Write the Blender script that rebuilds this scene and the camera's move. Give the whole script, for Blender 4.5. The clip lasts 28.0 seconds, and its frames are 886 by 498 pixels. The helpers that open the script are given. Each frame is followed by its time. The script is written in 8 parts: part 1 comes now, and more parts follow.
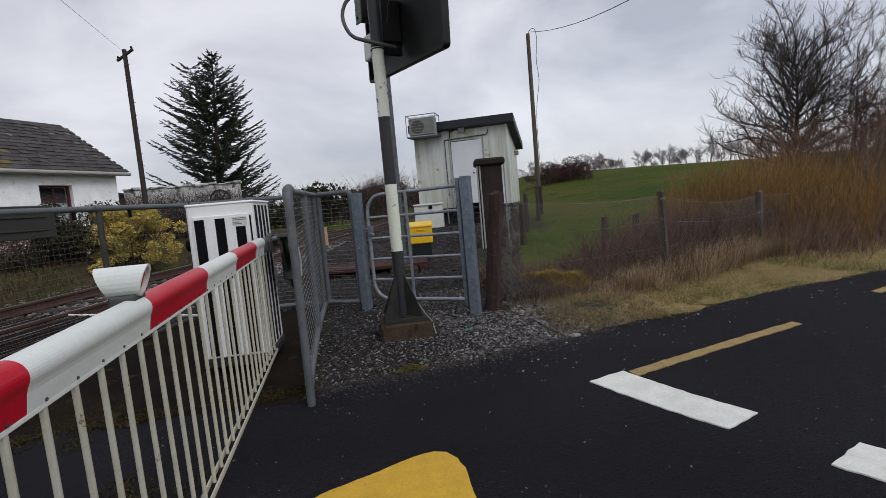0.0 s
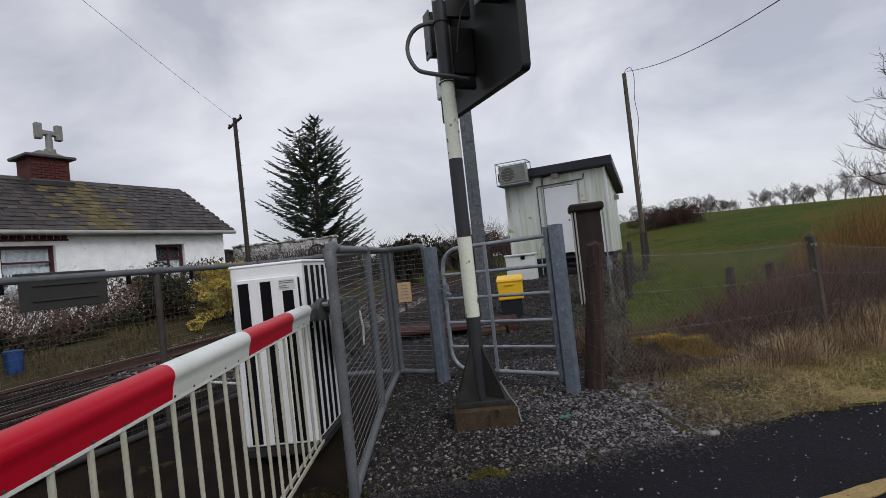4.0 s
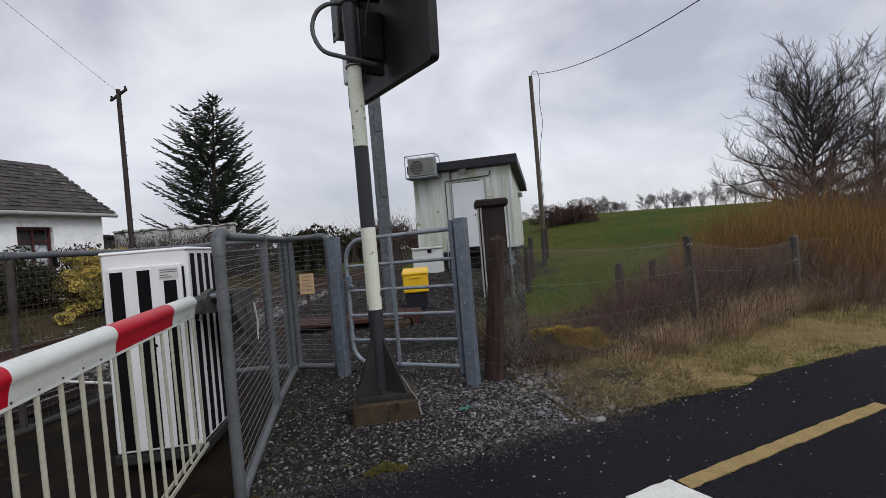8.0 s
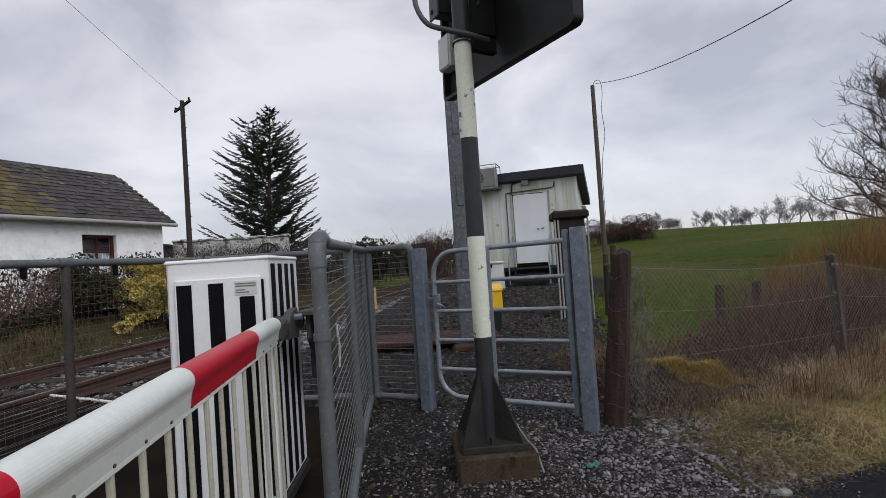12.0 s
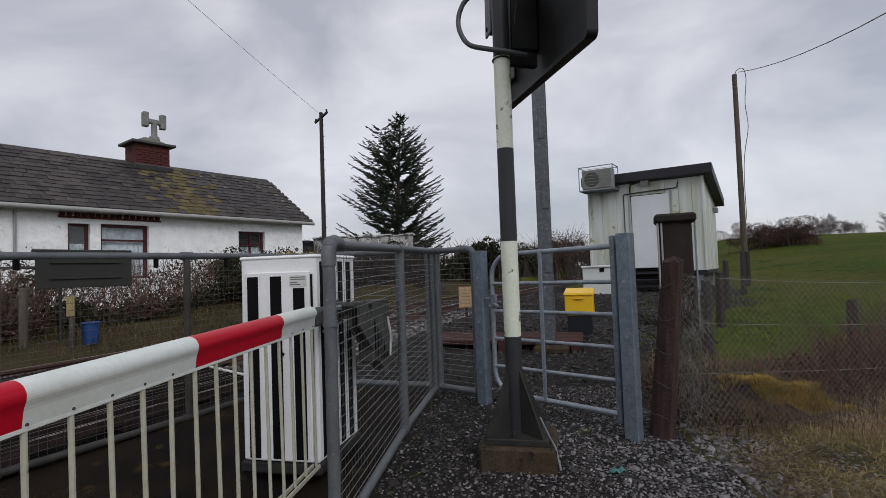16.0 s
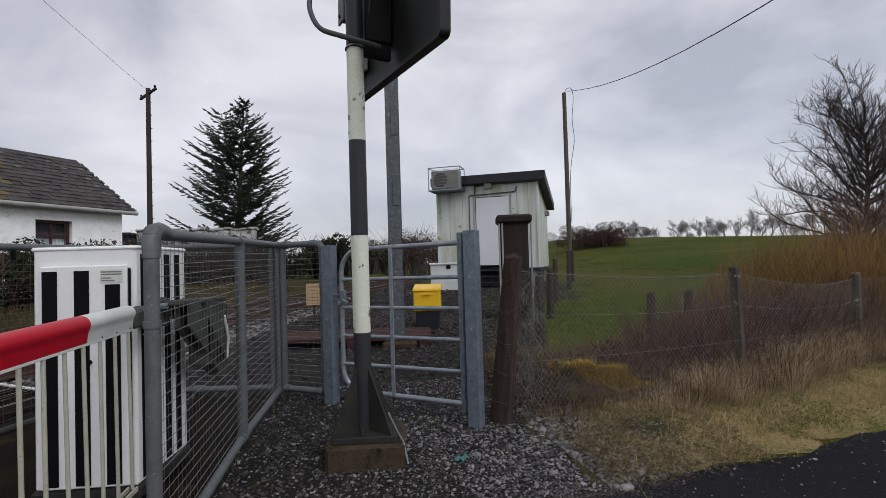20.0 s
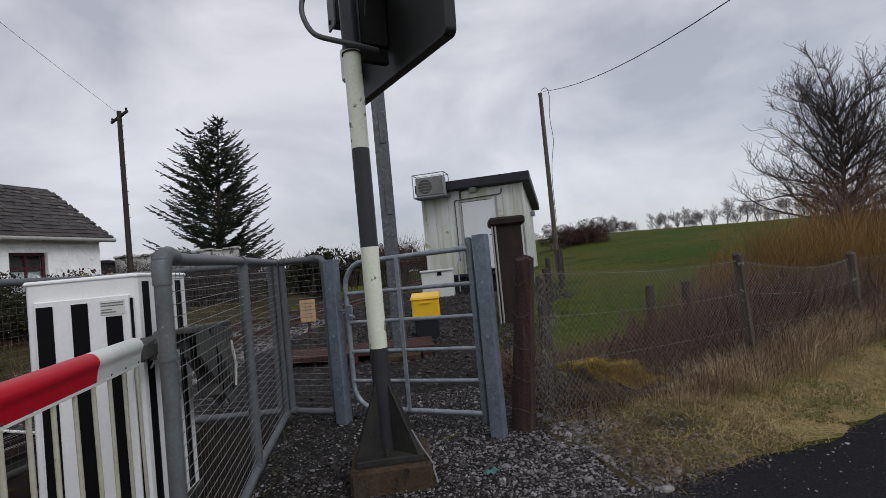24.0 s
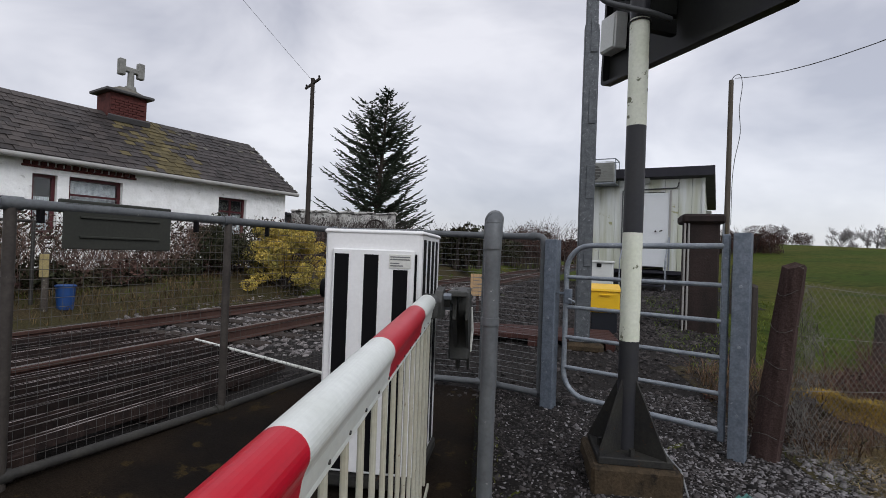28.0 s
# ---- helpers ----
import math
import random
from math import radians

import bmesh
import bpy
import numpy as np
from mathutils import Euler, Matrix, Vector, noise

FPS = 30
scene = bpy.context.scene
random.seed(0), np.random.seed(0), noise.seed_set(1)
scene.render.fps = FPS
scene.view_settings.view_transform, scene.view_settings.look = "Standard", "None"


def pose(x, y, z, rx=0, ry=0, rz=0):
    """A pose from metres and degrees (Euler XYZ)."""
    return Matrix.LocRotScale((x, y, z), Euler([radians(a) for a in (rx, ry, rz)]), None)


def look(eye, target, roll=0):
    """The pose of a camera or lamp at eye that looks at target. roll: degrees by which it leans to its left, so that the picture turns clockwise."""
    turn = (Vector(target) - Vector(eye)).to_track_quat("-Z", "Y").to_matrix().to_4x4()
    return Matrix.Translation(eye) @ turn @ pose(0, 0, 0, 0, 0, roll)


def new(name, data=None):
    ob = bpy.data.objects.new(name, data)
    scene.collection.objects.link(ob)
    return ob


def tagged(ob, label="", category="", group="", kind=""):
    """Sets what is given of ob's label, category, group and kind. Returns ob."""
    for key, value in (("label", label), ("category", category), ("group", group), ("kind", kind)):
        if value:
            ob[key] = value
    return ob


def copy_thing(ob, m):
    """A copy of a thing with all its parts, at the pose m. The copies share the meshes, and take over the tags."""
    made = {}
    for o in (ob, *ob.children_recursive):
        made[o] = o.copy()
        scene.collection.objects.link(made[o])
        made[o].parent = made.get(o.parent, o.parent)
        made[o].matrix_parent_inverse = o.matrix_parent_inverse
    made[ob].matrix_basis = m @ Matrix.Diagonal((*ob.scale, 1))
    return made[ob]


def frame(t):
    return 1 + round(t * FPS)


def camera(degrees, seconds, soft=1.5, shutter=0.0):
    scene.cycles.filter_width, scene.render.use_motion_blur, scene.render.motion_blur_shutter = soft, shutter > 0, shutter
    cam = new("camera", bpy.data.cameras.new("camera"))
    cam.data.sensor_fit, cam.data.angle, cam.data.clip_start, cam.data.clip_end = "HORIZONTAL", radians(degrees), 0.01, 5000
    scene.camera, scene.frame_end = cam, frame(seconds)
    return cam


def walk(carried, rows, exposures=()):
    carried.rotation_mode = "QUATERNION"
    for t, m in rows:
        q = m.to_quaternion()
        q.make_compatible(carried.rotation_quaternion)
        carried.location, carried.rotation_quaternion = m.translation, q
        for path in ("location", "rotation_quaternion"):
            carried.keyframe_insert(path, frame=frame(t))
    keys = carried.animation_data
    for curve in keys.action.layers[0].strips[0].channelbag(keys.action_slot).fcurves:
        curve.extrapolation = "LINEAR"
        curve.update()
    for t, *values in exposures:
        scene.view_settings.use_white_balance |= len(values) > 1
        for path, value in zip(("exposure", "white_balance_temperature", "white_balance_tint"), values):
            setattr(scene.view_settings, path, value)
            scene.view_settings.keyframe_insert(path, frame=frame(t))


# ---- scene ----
cam = camera(82.0, 28.0, soft=0.75)
PATH = [
    (0, (0.056, -0.07, 1.487), (0.415, 1.889, 1.305), -5.1),
    (0.5, (0.19, 0.227, 1.496), (0.564, 2.184, 1.319), -4.2),
    (1, (0.305, 0.481, 1.527), (0.333, 2.477, 1.405), -3.9),
    (1.5, (0.271, 0.576, 1.497), (0.183, 2.573, 1.414), -4.2),
    (2, (0.275, 0.557, 1.506), (0.26, 2.556, 1.439), -3.8),
    (2.5, (0.299, 0.529, 1.496), (0.44, 2.523, 1.448), -3.6),
    (3, (0.309, 0.594, 1.506), (0.6, 2.572, 1.448), -3.7),
    (3.5, (0.333, 0.729, 1.525), (0.461, 2.725, 1.539), -5.7),
    (4, (0.313, 0.753, 1.527), (0.32, 2.753, 1.574), -6.2),
    (4.5, (0.273, 0.819, 1.515), (0.326, 2.809, 1.705), -6.8),
    (6.5, (0.268, 0.73, 1.538), (0.533, 2.694, 1.804), -4.3),
    (7, (0.296, 0.77, 1.541), (0.575, 2.743, 1.705), -3.8),
    (7.5, (0.327, 0.76, 1.524), (0.665, 2.73, 1.592), -3.7),
    (8, (0.35, 0.825, 1.516), (0.71, 2.792, 1.5), -4.9),
    (8.5, (0.351, 0.867, 1.522), (0.607, 2.851, 1.519), -5.6),
    (9, (0.295, 0.973, 1.525), (0.452, 2.967, 1.532), -5.6),
    (9.5, (0.108, 1.041, 1.523), (0.273, 3.034, 1.536), -4.5),
    (10, (-0.051, 1.28, 1.515), (0.127, 3.272, 1.525), -5.1),
    (10.5, (-0.217, 1.59, 1.537), (-0.13, 3.589, 1.557), -5.1),
    (11, (-0.353, 1.734, 1.561), (-0.18, 3.726, 1.581), -4.9),
    (11.5, (-0.265, 1.704, 1.556), (-0.008, 3.686, 1.612), -4.1),
    (13.5, (0.641, 1.355, 1.511), (0.434, 3.344, 1.558), -1.8),
    (14, (0.655, 1.35, 1.517), (0.383, 3.331, 1.567), -1.6),
    (14.5, (0.668, 1.351, 1.524), (0.324, 3.32, 1.579), -2.1),
    (15, (0.65, 1.373, 1.512), (0.305, 3.342, 1.571), -1.7),
    (15.5, (0.604, 1.36, 1.527), (0.261, 3.329, 1.589), -1.5),
    (16, (0.609, 1.356, 1.523), (0.294, 3.329, 1.604), -2.0),
    (16.5, (0.596, 1.333, 1.521), (0.604, 3.332, 1.599), -1.6),
    (17, (0.58, 1.371, 1.512), (0.646, 3.368, 1.591), -0.9),
    (17.5, (0.612, 1.429, 1.502), (0.606, 3.427, 1.587), -1.2),
    (18, (0.623, 1.437, 1.505), (0.604, 3.434, 1.612), -1.3),
    (18.5, (0.575, 1.428, 1.527), (0.75, 3.417, 1.635), -1.7),
    (19, (0.593, 1.352, 1.518), (0.983, 3.312, 1.581), -1.2),
    (19.5, (0.642, 1.389, 1.498), (0.937, 3.367, 1.547), -1.1),
    (20, (0.604, 1.417, 1.506), (0.87, 3.399, 1.558), -1.7),
    (20.5, (0.598, 1.4, 1.525), (1.029, 3.352, 1.591), -2.8),
    (22.5, (0.829, 1.528, 1.489), (1.451, 3.428, 1.542), -1.9),
    (23, (0.835, 1.504, 1.507), (1.303, 3.447, 1.57), -4.2),
    (23.5, (0.718, 1.567, 1.513), (0.997, 3.546, 1.588), -3.6),
    (24, (0.419, 1.57, 1.524), (0.756, 3.54, 1.597), -5.5),
    (24.5, (0.145, 1.713, 1.506), (0.294, 3.706, 1.592), -4.6),
    (25, (-0.01, 1.812, 1.525), (-0.095, 3.808, 1.609), -2.9),
    (25.5, (-0.272, 1.787, 1.55), (-0.441, 3.778, 1.636), -2.9),
    (26, (-0.343, 1.78, 1.545), (-0.536, 3.769, 1.633), -2.3),
    (26.5, (-0.373, 1.764, 1.526), (-0.56, 3.755, 1.56), -0.0),
    (27, (-0.413, 1.769, 1.541), (-0.597, 3.76, 1.555), 0.7),
    (27.5, (-0.401, 1.748, 1.538), (-0.584, 3.739, 1.552), 2.0),
    (28, (-0.362, 1.736, 1.538), (-0.53, 3.729, 1.554), 2.1),
]
walk(cam, [(t, look(eye, target, roll)) for t, eye, target, roll in PATH],
     exposures=[(0, -0.06), (4, -0.05), (8, 0.0), (14, 0.0), (15, -0.08), (16, -0.17), (17, -0.12), (18, -0.14), (19, -0.05), (20, -0.07), (22.8, -0.2), (24.5, -0.12), (25.2, -0.06), (26, 0.05), (28, 0.06)])

# ---- world, sun ----
world = bpy.data.worlds.new("overcast_sky")
scene.world = world
world.use_nodes = True
wn, wl = world.node_tree.nodes, world.node_tree.links
wn.clear()
w_out = wn.new("ShaderNodeOutputWorld")
w_bg = wn.new("ShaderNodeBackground")
w_bg2 = wn.new("ShaderNodeBackground")
w_add = wn.new("ShaderNodeAddShader")
w_sky = wn.new("ShaderNodeTexSky")
w_sky.sky_type = "NISHITA"
w_sky.sun_disc = False
w_sky.sun_elevation = radians(38)
w_sky.sun_rotation = radians(217)
w_bg2.inputs["Strength"].default_value = 0.02
w_co = wn.new("ShaderNodeTexCoord")
w_map = wn.new("ShaderNodeMapping")
w_map.inputs["Scale"].default_value = (1.0, 1.0, 1.9)
w_n1 = wn.new("ShaderNodeTexNoise")
w_n1.inputs["Scale"].default_value = 2.2
w_n1.inputs["Detail"].default_value = 5.0
w_n1.inputs["Roughness"].default_value = 0.52
w_n1.inputs["Distortion"].default_value = 0.35
w_ramp = wn.new("ShaderNodeValToRGB")
w_ramp.color_ramp.elements[0].position = 0.36
w_ramp.color_ramp.elements[0].color = (0.515, 0.522, 0.595, 1)
w_ramp.color_ramp.elements[1].position = 0.62
w_ramp.color_ramp.elements[1].color = (0.885, 0.878, 0.93, 1)
wl.new(w_co.outputs["Generated"], w_map.inputs["Vector"])
wl.new(w_map.outputs["Vector"], w_n1.inputs["Vector"])
wl.new(w_n1.outputs["Fac"], w_ramp.inputs["Fac"])
# the cloud thins out a little towards the west
w_sep = wn.new("ShaderNodeSeparateXYZ")
w_mr = wn.new("ShaderNodeMapRange")
w_mr.inputs["From Min"].default_value = -0.8
w_mr.inputs["From Max"].default_value = 0.8
w_mr.inputs["To Min"].default_value = 0.875
w_mr.inputs["To Max"].default_value = 0.84
wl.new(w_co.outputs["Generated"], w_sep.inputs["Vector"])
wl.new(w_sep.outputs["X"], w_mr.inputs["Value"])
wl.new(w_mr.outputs["Result"], w_bg.inputs["Strength"])
wl.new(w_ramp.outputs["Color"], w_bg.inputs["Color"])
wl.new(w_sky.outputs["Color"], w_bg2.inputs["Color"])
wl.new(w_bg.outputs["Background"], w_add.inputs[0])
wl.new(w_bg2.outputs["Background"], w_add.inputs[1])
wl.new(w_add.outputs["Shader"], w_out.inputs["Surface"])

sun = new("sun", bpy.data.lights.new("sun", "SUN"))
sun.data.energy = 1.4
sun.data.angle = radians(35)
sun.data.color = (0.97, 0.97, 1.0)
sun.matrix_world = look((5.5, -7.2, 8.4), (0, 0, 0))


# ---- mesh helpers ----
class Mesh:
    """Collects vertices and faces; each shape is closed."""

    def __init__(self):
        self.v, self.f, self.mi = [], [], []

    def add(self, verts, faces, mi=0):
        n = len(self.v)
        self.v += [tuple(p) for p in verts]
        self.f += [tuple(i + n for i in q) for q in faces]
        self.mi += [mi] * len(faces)
        return self

    def box(self, c, s, m=None, bev=0.0, mi=0):
        hx, hy, hz = s[0] / 2, s[1] / 2, s[2] / 2
        if bev <= 0:
            vs = [(x, y, z) for x in (-hx, hx) for y in (-hy, hy) for z in (-hz, hz)]
            fs = [(0, 1, 3, 2), (4, 6, 7, 5), (0, 4, 5, 1), (2, 3, 7, 6), (0, 2, 6, 4), (1, 5, 7, 3)]
        else:
            b = min(bev, hx * 0.9, hy * 0.9, hz * 0.9)
            vs, idx = [], {}
            for sx in (-1, 1):
                for sy in (-1, 1):
                    for sz in (-1, 1):
                        for ax in range(3):
                            p = [sx * (hx - b), sy * (hy - b), sz * (hz - b)]
                            p[ax] = (sx * hx, sy * hy, sz * hz)[ax]
                            idx[sx, sy, sz, ax] = len(vs)
                            vs.append(tuple(p))
            fs = []
            for s_ in (-1, 1):
                fs.append([idx[s_, a, b2, 0] for a, b2 in ((-1, -1), (1, -1), (1, 1), (-1, 1))][:: s_])
                fs.append([idx[a, s_, b2, 1] for a, b2 in ((-1, -1), (-1, 1), (1, 1), (1, -1))][:: s_])
                fs.append([idx[a, b2, s_, 2] for a, b2 in ((-1, -1), (1, -1), (1, 1), (-1, 1))][:: s_])
            for a in (-1, 1):
                for b2 in (-1, 1):
                    fs.append([idx[a, b2, -1, 0], idx[a, b2, 1, 0], idx[a, b2, 1, 1], idx[a, b2, -1, 1]][:: -a * b2])
                    fs.append([idx[a, -1, b2, 0], idx[a, 1, b2, 0], idx[a, 1, b2, 2], idx[a, -1, b2, 2]][:: a * b2])
                    fs.append([idx[-1, a, b2, 1], idx[1, a, b2, 1], idx[1, a, b2, 2], idx[-1, a, b2, 2]][:: -a * b2])
                    for c2 in (-1, 1):
                        fs.append([idx[a, b2, c2, 0], idx[a, b2, c2, 1], idx[a, b2, c2, 2]][:: a * b2 * c2])
        c = Vector(c)
        vs = [(m @ Vector(p) if m else Vector(p)) + c for p in vs]
        return self.add(vs, fs, mi)

    def tube(self, p0, p1, r0, r1=None, n=10, mi=0):
        r1 = r0 if r1 is None else r1
        return self.path([p0, p1], [r0, r1], n, mi)

    def path(self, pts, r, n=8, mi=0, cap=True):
        pts = [Vector(p) for p in pts]
        rs = r if isinstance(r, (list, tuple)) else [r] * len(pts)
        vs, fs = [], []
        up = None
        for i, p in enumerate(pts):
            a = pts[max(i - 1, 0)]
            b = pts[min(i + 1, len(pts) - 1)]
            d = (b - a).normalized()
            if up is None:
                up = d.cross(Vector((0.31, 0.17, 0.93)))
                if up.length < 0.05:
                    up = d.cross(Vector((1, 0, 0)))
                up.normalize()
            up = (up - d * up.dot(d)).normalized()
            w = d.cross(up)
            for k in range(n):
                t = 2 * math.pi * k / n
                vs.append(p + (up * math.cos(t) + w * math.sin(t)) * rs[i])
        for i in range(len(pts) - 1):
            for k in range(n):
                k2 = (k + 1) % n
                fs.append((i * n + k, i * n + k2, (i + 1) * n + k2, (i + 1) * n + k))
        if cap:
            fs.append(tuple(range(n))[::-1])
            fs.append(tuple(range((len(pts) - 1) * n, len(pts) * n)))
        return self.add(vs, fs, mi)

    def prism(self, poly, a, b, axis=2, mi=0):
        """Extrudes a polygon (two coordinates, counter-clockwise) from a to b along an axis."""
        def put(p, h):
            q = list(p)
            q.insert(axis, h)
            return q
        n = len(poly)
        vs = [put(p, a) for p in poly] + [put(p, b) for p in poly]
        fs = [tuple(range(n))[::-1], tuple(range(n, 2 * n))]
        fs += [(i, (i + 1) % n, n + (i + 1) % n, n + i) for i in range(n)]
        if axis == 1:
            fs = [q[::-1] for q in fs]
        return self.add(vs, fs, mi)

    def grid(self, rows, mi=0):
        """A sheet from rows of points."""
        n = len(rows[0])
        vs = [p for r in rows for p in r]
        fs = [(i * n + j, i * n + j + 1, (i + 1) * n + j + 1, (i + 1) * n + j) for i in range(len(rows) - 1) for j in range(n - 1)]
        return self.add(vs, fs, mi)

    def data(self, name, mats, smooth=False):
        me = bpy.data.meshes.new(name)
        me.from_pydata(self.v, [], self.f)
        for m in mats if isinstance(mats, (list, tuple)) else [mats]:
            me.materials.append(m)
        if any(self.mi):
            me.polygons.foreach_set("material_index", self.mi)
        if smooth:
            me.polygons.foreach_set("use_smooth", [True] * len(self.f))
            me.set_sharp_from_angle(angle=radians(40))
        me.update()
        return me


def arrays_mesh(name, verts, faces, mat, smooth=False):
    """A mesh from numpy arrays of triangles or quads."""
    me = bpy.data.meshes.new(name)
    k = faces.shape[1]
    me.vertices.add(len(verts))
    me.vertices.foreach_set("co", verts.astype(np.float32).ravel())
    me.loops.add(faces.size)
    me.loops.foreach_set("vertex_index", faces.astype(np.int32).ravel())
    me.polygons.add(len(faces))
    me.polygons.foreach_set("loop_start", np.arange(0, faces.size, k, dtype=np.int32))
    me.polygons.foreach_set("loop_total", np.full(len(faces), k, dtype=np.int32))
    if smooth:
        me.polygons.foreach_set("use_smooth", np.ones(len(faces), dtype=bool))
    me.materials.append(mat)
    me.update()
    me.validate()
    return me


def thing(name, label, category, m=None, group="", kind=""):
    ob = new(name)
    ob.empty_display_size = 0.2
    if m is not None:
        ob.matrix_world = m
    return tagged(ob, label, category, group, kind)


def part(name, mesh, mat, parent, label="", smooth=False, kind=""):
    me = mesh.data(name, mat, smooth) if isinstance(mesh, Mesh) else mesh
    ob = new(name, me)
    ob.parent = parent
    if label or kind:
        tagged(ob, label, kind=kind)
    return ob


def solid(name, mesh, mat, label, category, m=None, group="", kind="", smooth=False):
    ob = new(name, mesh.data(name, mat, smooth) if isinstance(mesh, Mesh) else mesh)
    if m is not None:
        ob.matrix_world = m
    return tagged(ob, label, category, group, kind)


# ---- materials ----
def material(name, base, rough=0.6, metal=0.0, second=None, scale=6.0, mix=0.5, fine=0.15, fine_scale=60.0, bump=0.2, bump_scale=80.0,
             spots=None, spot_scale=12.0, spot_at=0.62, streak=0.0, island=0.0, objrand=0.0, spec=0.5, soft=0.12, relief=0.01):
    """Two-scale procedural surface: patches, grain, optional spots of wear, streaks and relief."""
    m = bpy.data.materials.new(name)
    m.use_nodes = True
    nt = m.node_tree
    n, l = nt.nodes, nt.links
    bsdf = n["Principled BSDF"]
    co = n.new("ShaderNodeTexCoord")
    src = co.outputs["Object"]
    big = n.new("ShaderNodeTexNoise")
    big.inputs["Scale"].default_value = scale
    big.inputs["Detail"].default_value = 5
    if streak:
        mp = n.new("ShaderNodeMapping")
        mp.inputs["Scale"].default_value = (1, 1, streak)
        l.new(src, mp.inputs["Vector"])
        l.new(mp.outputs["Vector"], big.inputs["Vector"])
    else:
        l.new(src, big.inputs["Vector"])
    sec = second or tuple(c * 0.65 for c in base)
    mixn = n.new("ShaderNodeMix")
    mixn.data_type = "RGBA"
    mixn.inputs["A"].default_value = (*base, 1)
    mixn.inputs["B"].default_value = (*sec, 1)
    mr = n.new("ShaderNodeMapRange")
    mr.inputs["From Min"].default_value = 0.5 - soft
    mr.inputs["From Max"].default_value = 0.5 + soft
    mr.inputs["To Max"].default_value = mix
    l.new(big.outputs["Fac"], mr.inputs["Value"])
    l.new(mr.outputs["Result"], mixn.inputs["Factor"])
    col = mixn.outputs["Result"]
    small = n.new("ShaderNodeTexNoise")
    small.inputs["Scale"].default_value = fine_scale
    small.inputs["Detail"].default_value = 3
    l.new(src, small.inputs["Vector"])
    if spots:
        sp = n.new("ShaderNodeTexNoise")
        sp.inputs["Scale"].default_value = spot_scale
        sp.inputs["Detail"].default_value = 6
        sp.inputs["Roughness"].default_value = 0.65
        l.new(src, sp.inputs["Vector"])
        mr2 = n.new("ShaderNodeMapRange")
        mr2.inputs["From Min"].default_value = spot_at
        mr2.inputs["From Max"].default_value = spot_at + 0.04
        l.new(sp.outputs["Fac"], mr2.inputs["Value"])
        m2 = n.new("ShaderNodeMix")
        m2.data_type = "RGBA"
        m2.inputs["B"].default_value = (*spots, 1)
        l.new(col, m2.inputs["A"])
        l.new(mr2.outputs["Result"], m2.inputs["Factor"])
        col = m2.outputs["Result"]
    hsv = n.new("ShaderNodeHueSaturation")
    mr3 = n.new("ShaderNodeMapRange")
    mr3.inputs["From Min"].default_value = 0.3
    mr3.inputs["From Max"].default_value = 0.7
    mr3.inputs["To Min"].default_value = 1 - fine
    mr3.inputs["To Max"].default_value = 1 + fine
    l.new(small.outputs["Fac"], mr3.inputs["Value"])
    val = mr3.outputs["Result"]
    if island or objrand:
        rnd = n.new("ShaderNodeNewGeometry").outputs["Random Per Island"] if island else n.new("ShaderNodeObjectInfo").outputs["Random"]
        amount = island or objrand
        mr4 = n.new("ShaderNodeMapRange")
        mr4.inputs["To Min"].default_value = 1 - amount
        mr4.inputs["To Max"].default_value = 1 + amount
        l.new(rnd, mr4.inputs["Value"])
        mul = n.new("ShaderNodeMath")
        mul.operation = "MULTIPLY"
        l.new(val, mul.inputs[0])
        l.new(mr4.outputs["Result"], mul.inputs[1])
        val = mul.outputs["Value"]
    l.new(val, hsv.inputs["Value"])
    l.new(col, hsv.inputs["Color"])
    l.new(hsv.outputs["Color"], bsdf.inputs["Base Color"])
    bsdf.inputs["Metallic"].default_value = metal
    bsdf.inputs["Specular IOR Level"].default_value = spec
    mr5 = n.new("ShaderNodeMapRange")
    mr5.inputs["To Min"].default_value = max(rough - 0.12, 0.04)
    mr5.inputs["To Max"].default_value = min(rough + 0.12, 1.0)
    l.new(big.outputs["Fac"], mr5.inputs["Value"])
    l.new(mr5.outputs["Result"], bsdf.inputs["Roughness"])
    if bump:
        bt = n.new("ShaderNodeTexNoise")
        bt.inputs["Scale"].default_value = bump_scale
        bt.inputs["Detail"].default_value = 4
        l.new(src, bt.inputs["Vector"])
        bp = n.new("ShaderNodeBump")
        bp.inputs["Strength"].default_value = bump
        bp.inputs["Distance"].default_value = relief
        l.new(bt.outputs["Fac"], bp.inputs["Height"])
        l.new(bp.outputs["Normal"], bsdf.inputs["Normal"])
    return m


WHITE = material("white_paint", (0.80, 0.80, 0.80), 0.35, mix=0.25, second=(0.62, 0.63, 0.60), scale=2.5, fine=0.03, bump=0.03)
ARMWHITE = material("dulled_white_arm_paint", (0.66, 0.69, 0.66), 0.45, mix=0.5, second=(0.56, 0.59, 0.54), scale=4, fine=0.04, bump=0.04, spots=(0.30, 0.31, 0.26), spot_scale=18, spot_at=0.72)
WHITE_DIRTY = material("weathered_white_paint", (0.74, 0.75, 0.70), 0.5, mix=0.45, second=(0.50, 0.52, 0.44), scale=5, fine=0.05, bump=0.06, spots=(0.20, 0.19, 0.15), spot_scale=14, spot_at=0.70)
BLACK = material("black_paint", (0.006, 0.006, 0.007), 0.5, mix=0.3, second=(0.01, 0.01, 0.01), fine=0.05, bump=0.03, spec=0.06)
RED = material("red_reflective_sheet", (0.46, 0.006, 0.022), 0.32, mix=0.25, second=(0.38, 0.008, 0.022), scale=3, fine=0.03, bump=0.02, spec=0.2)
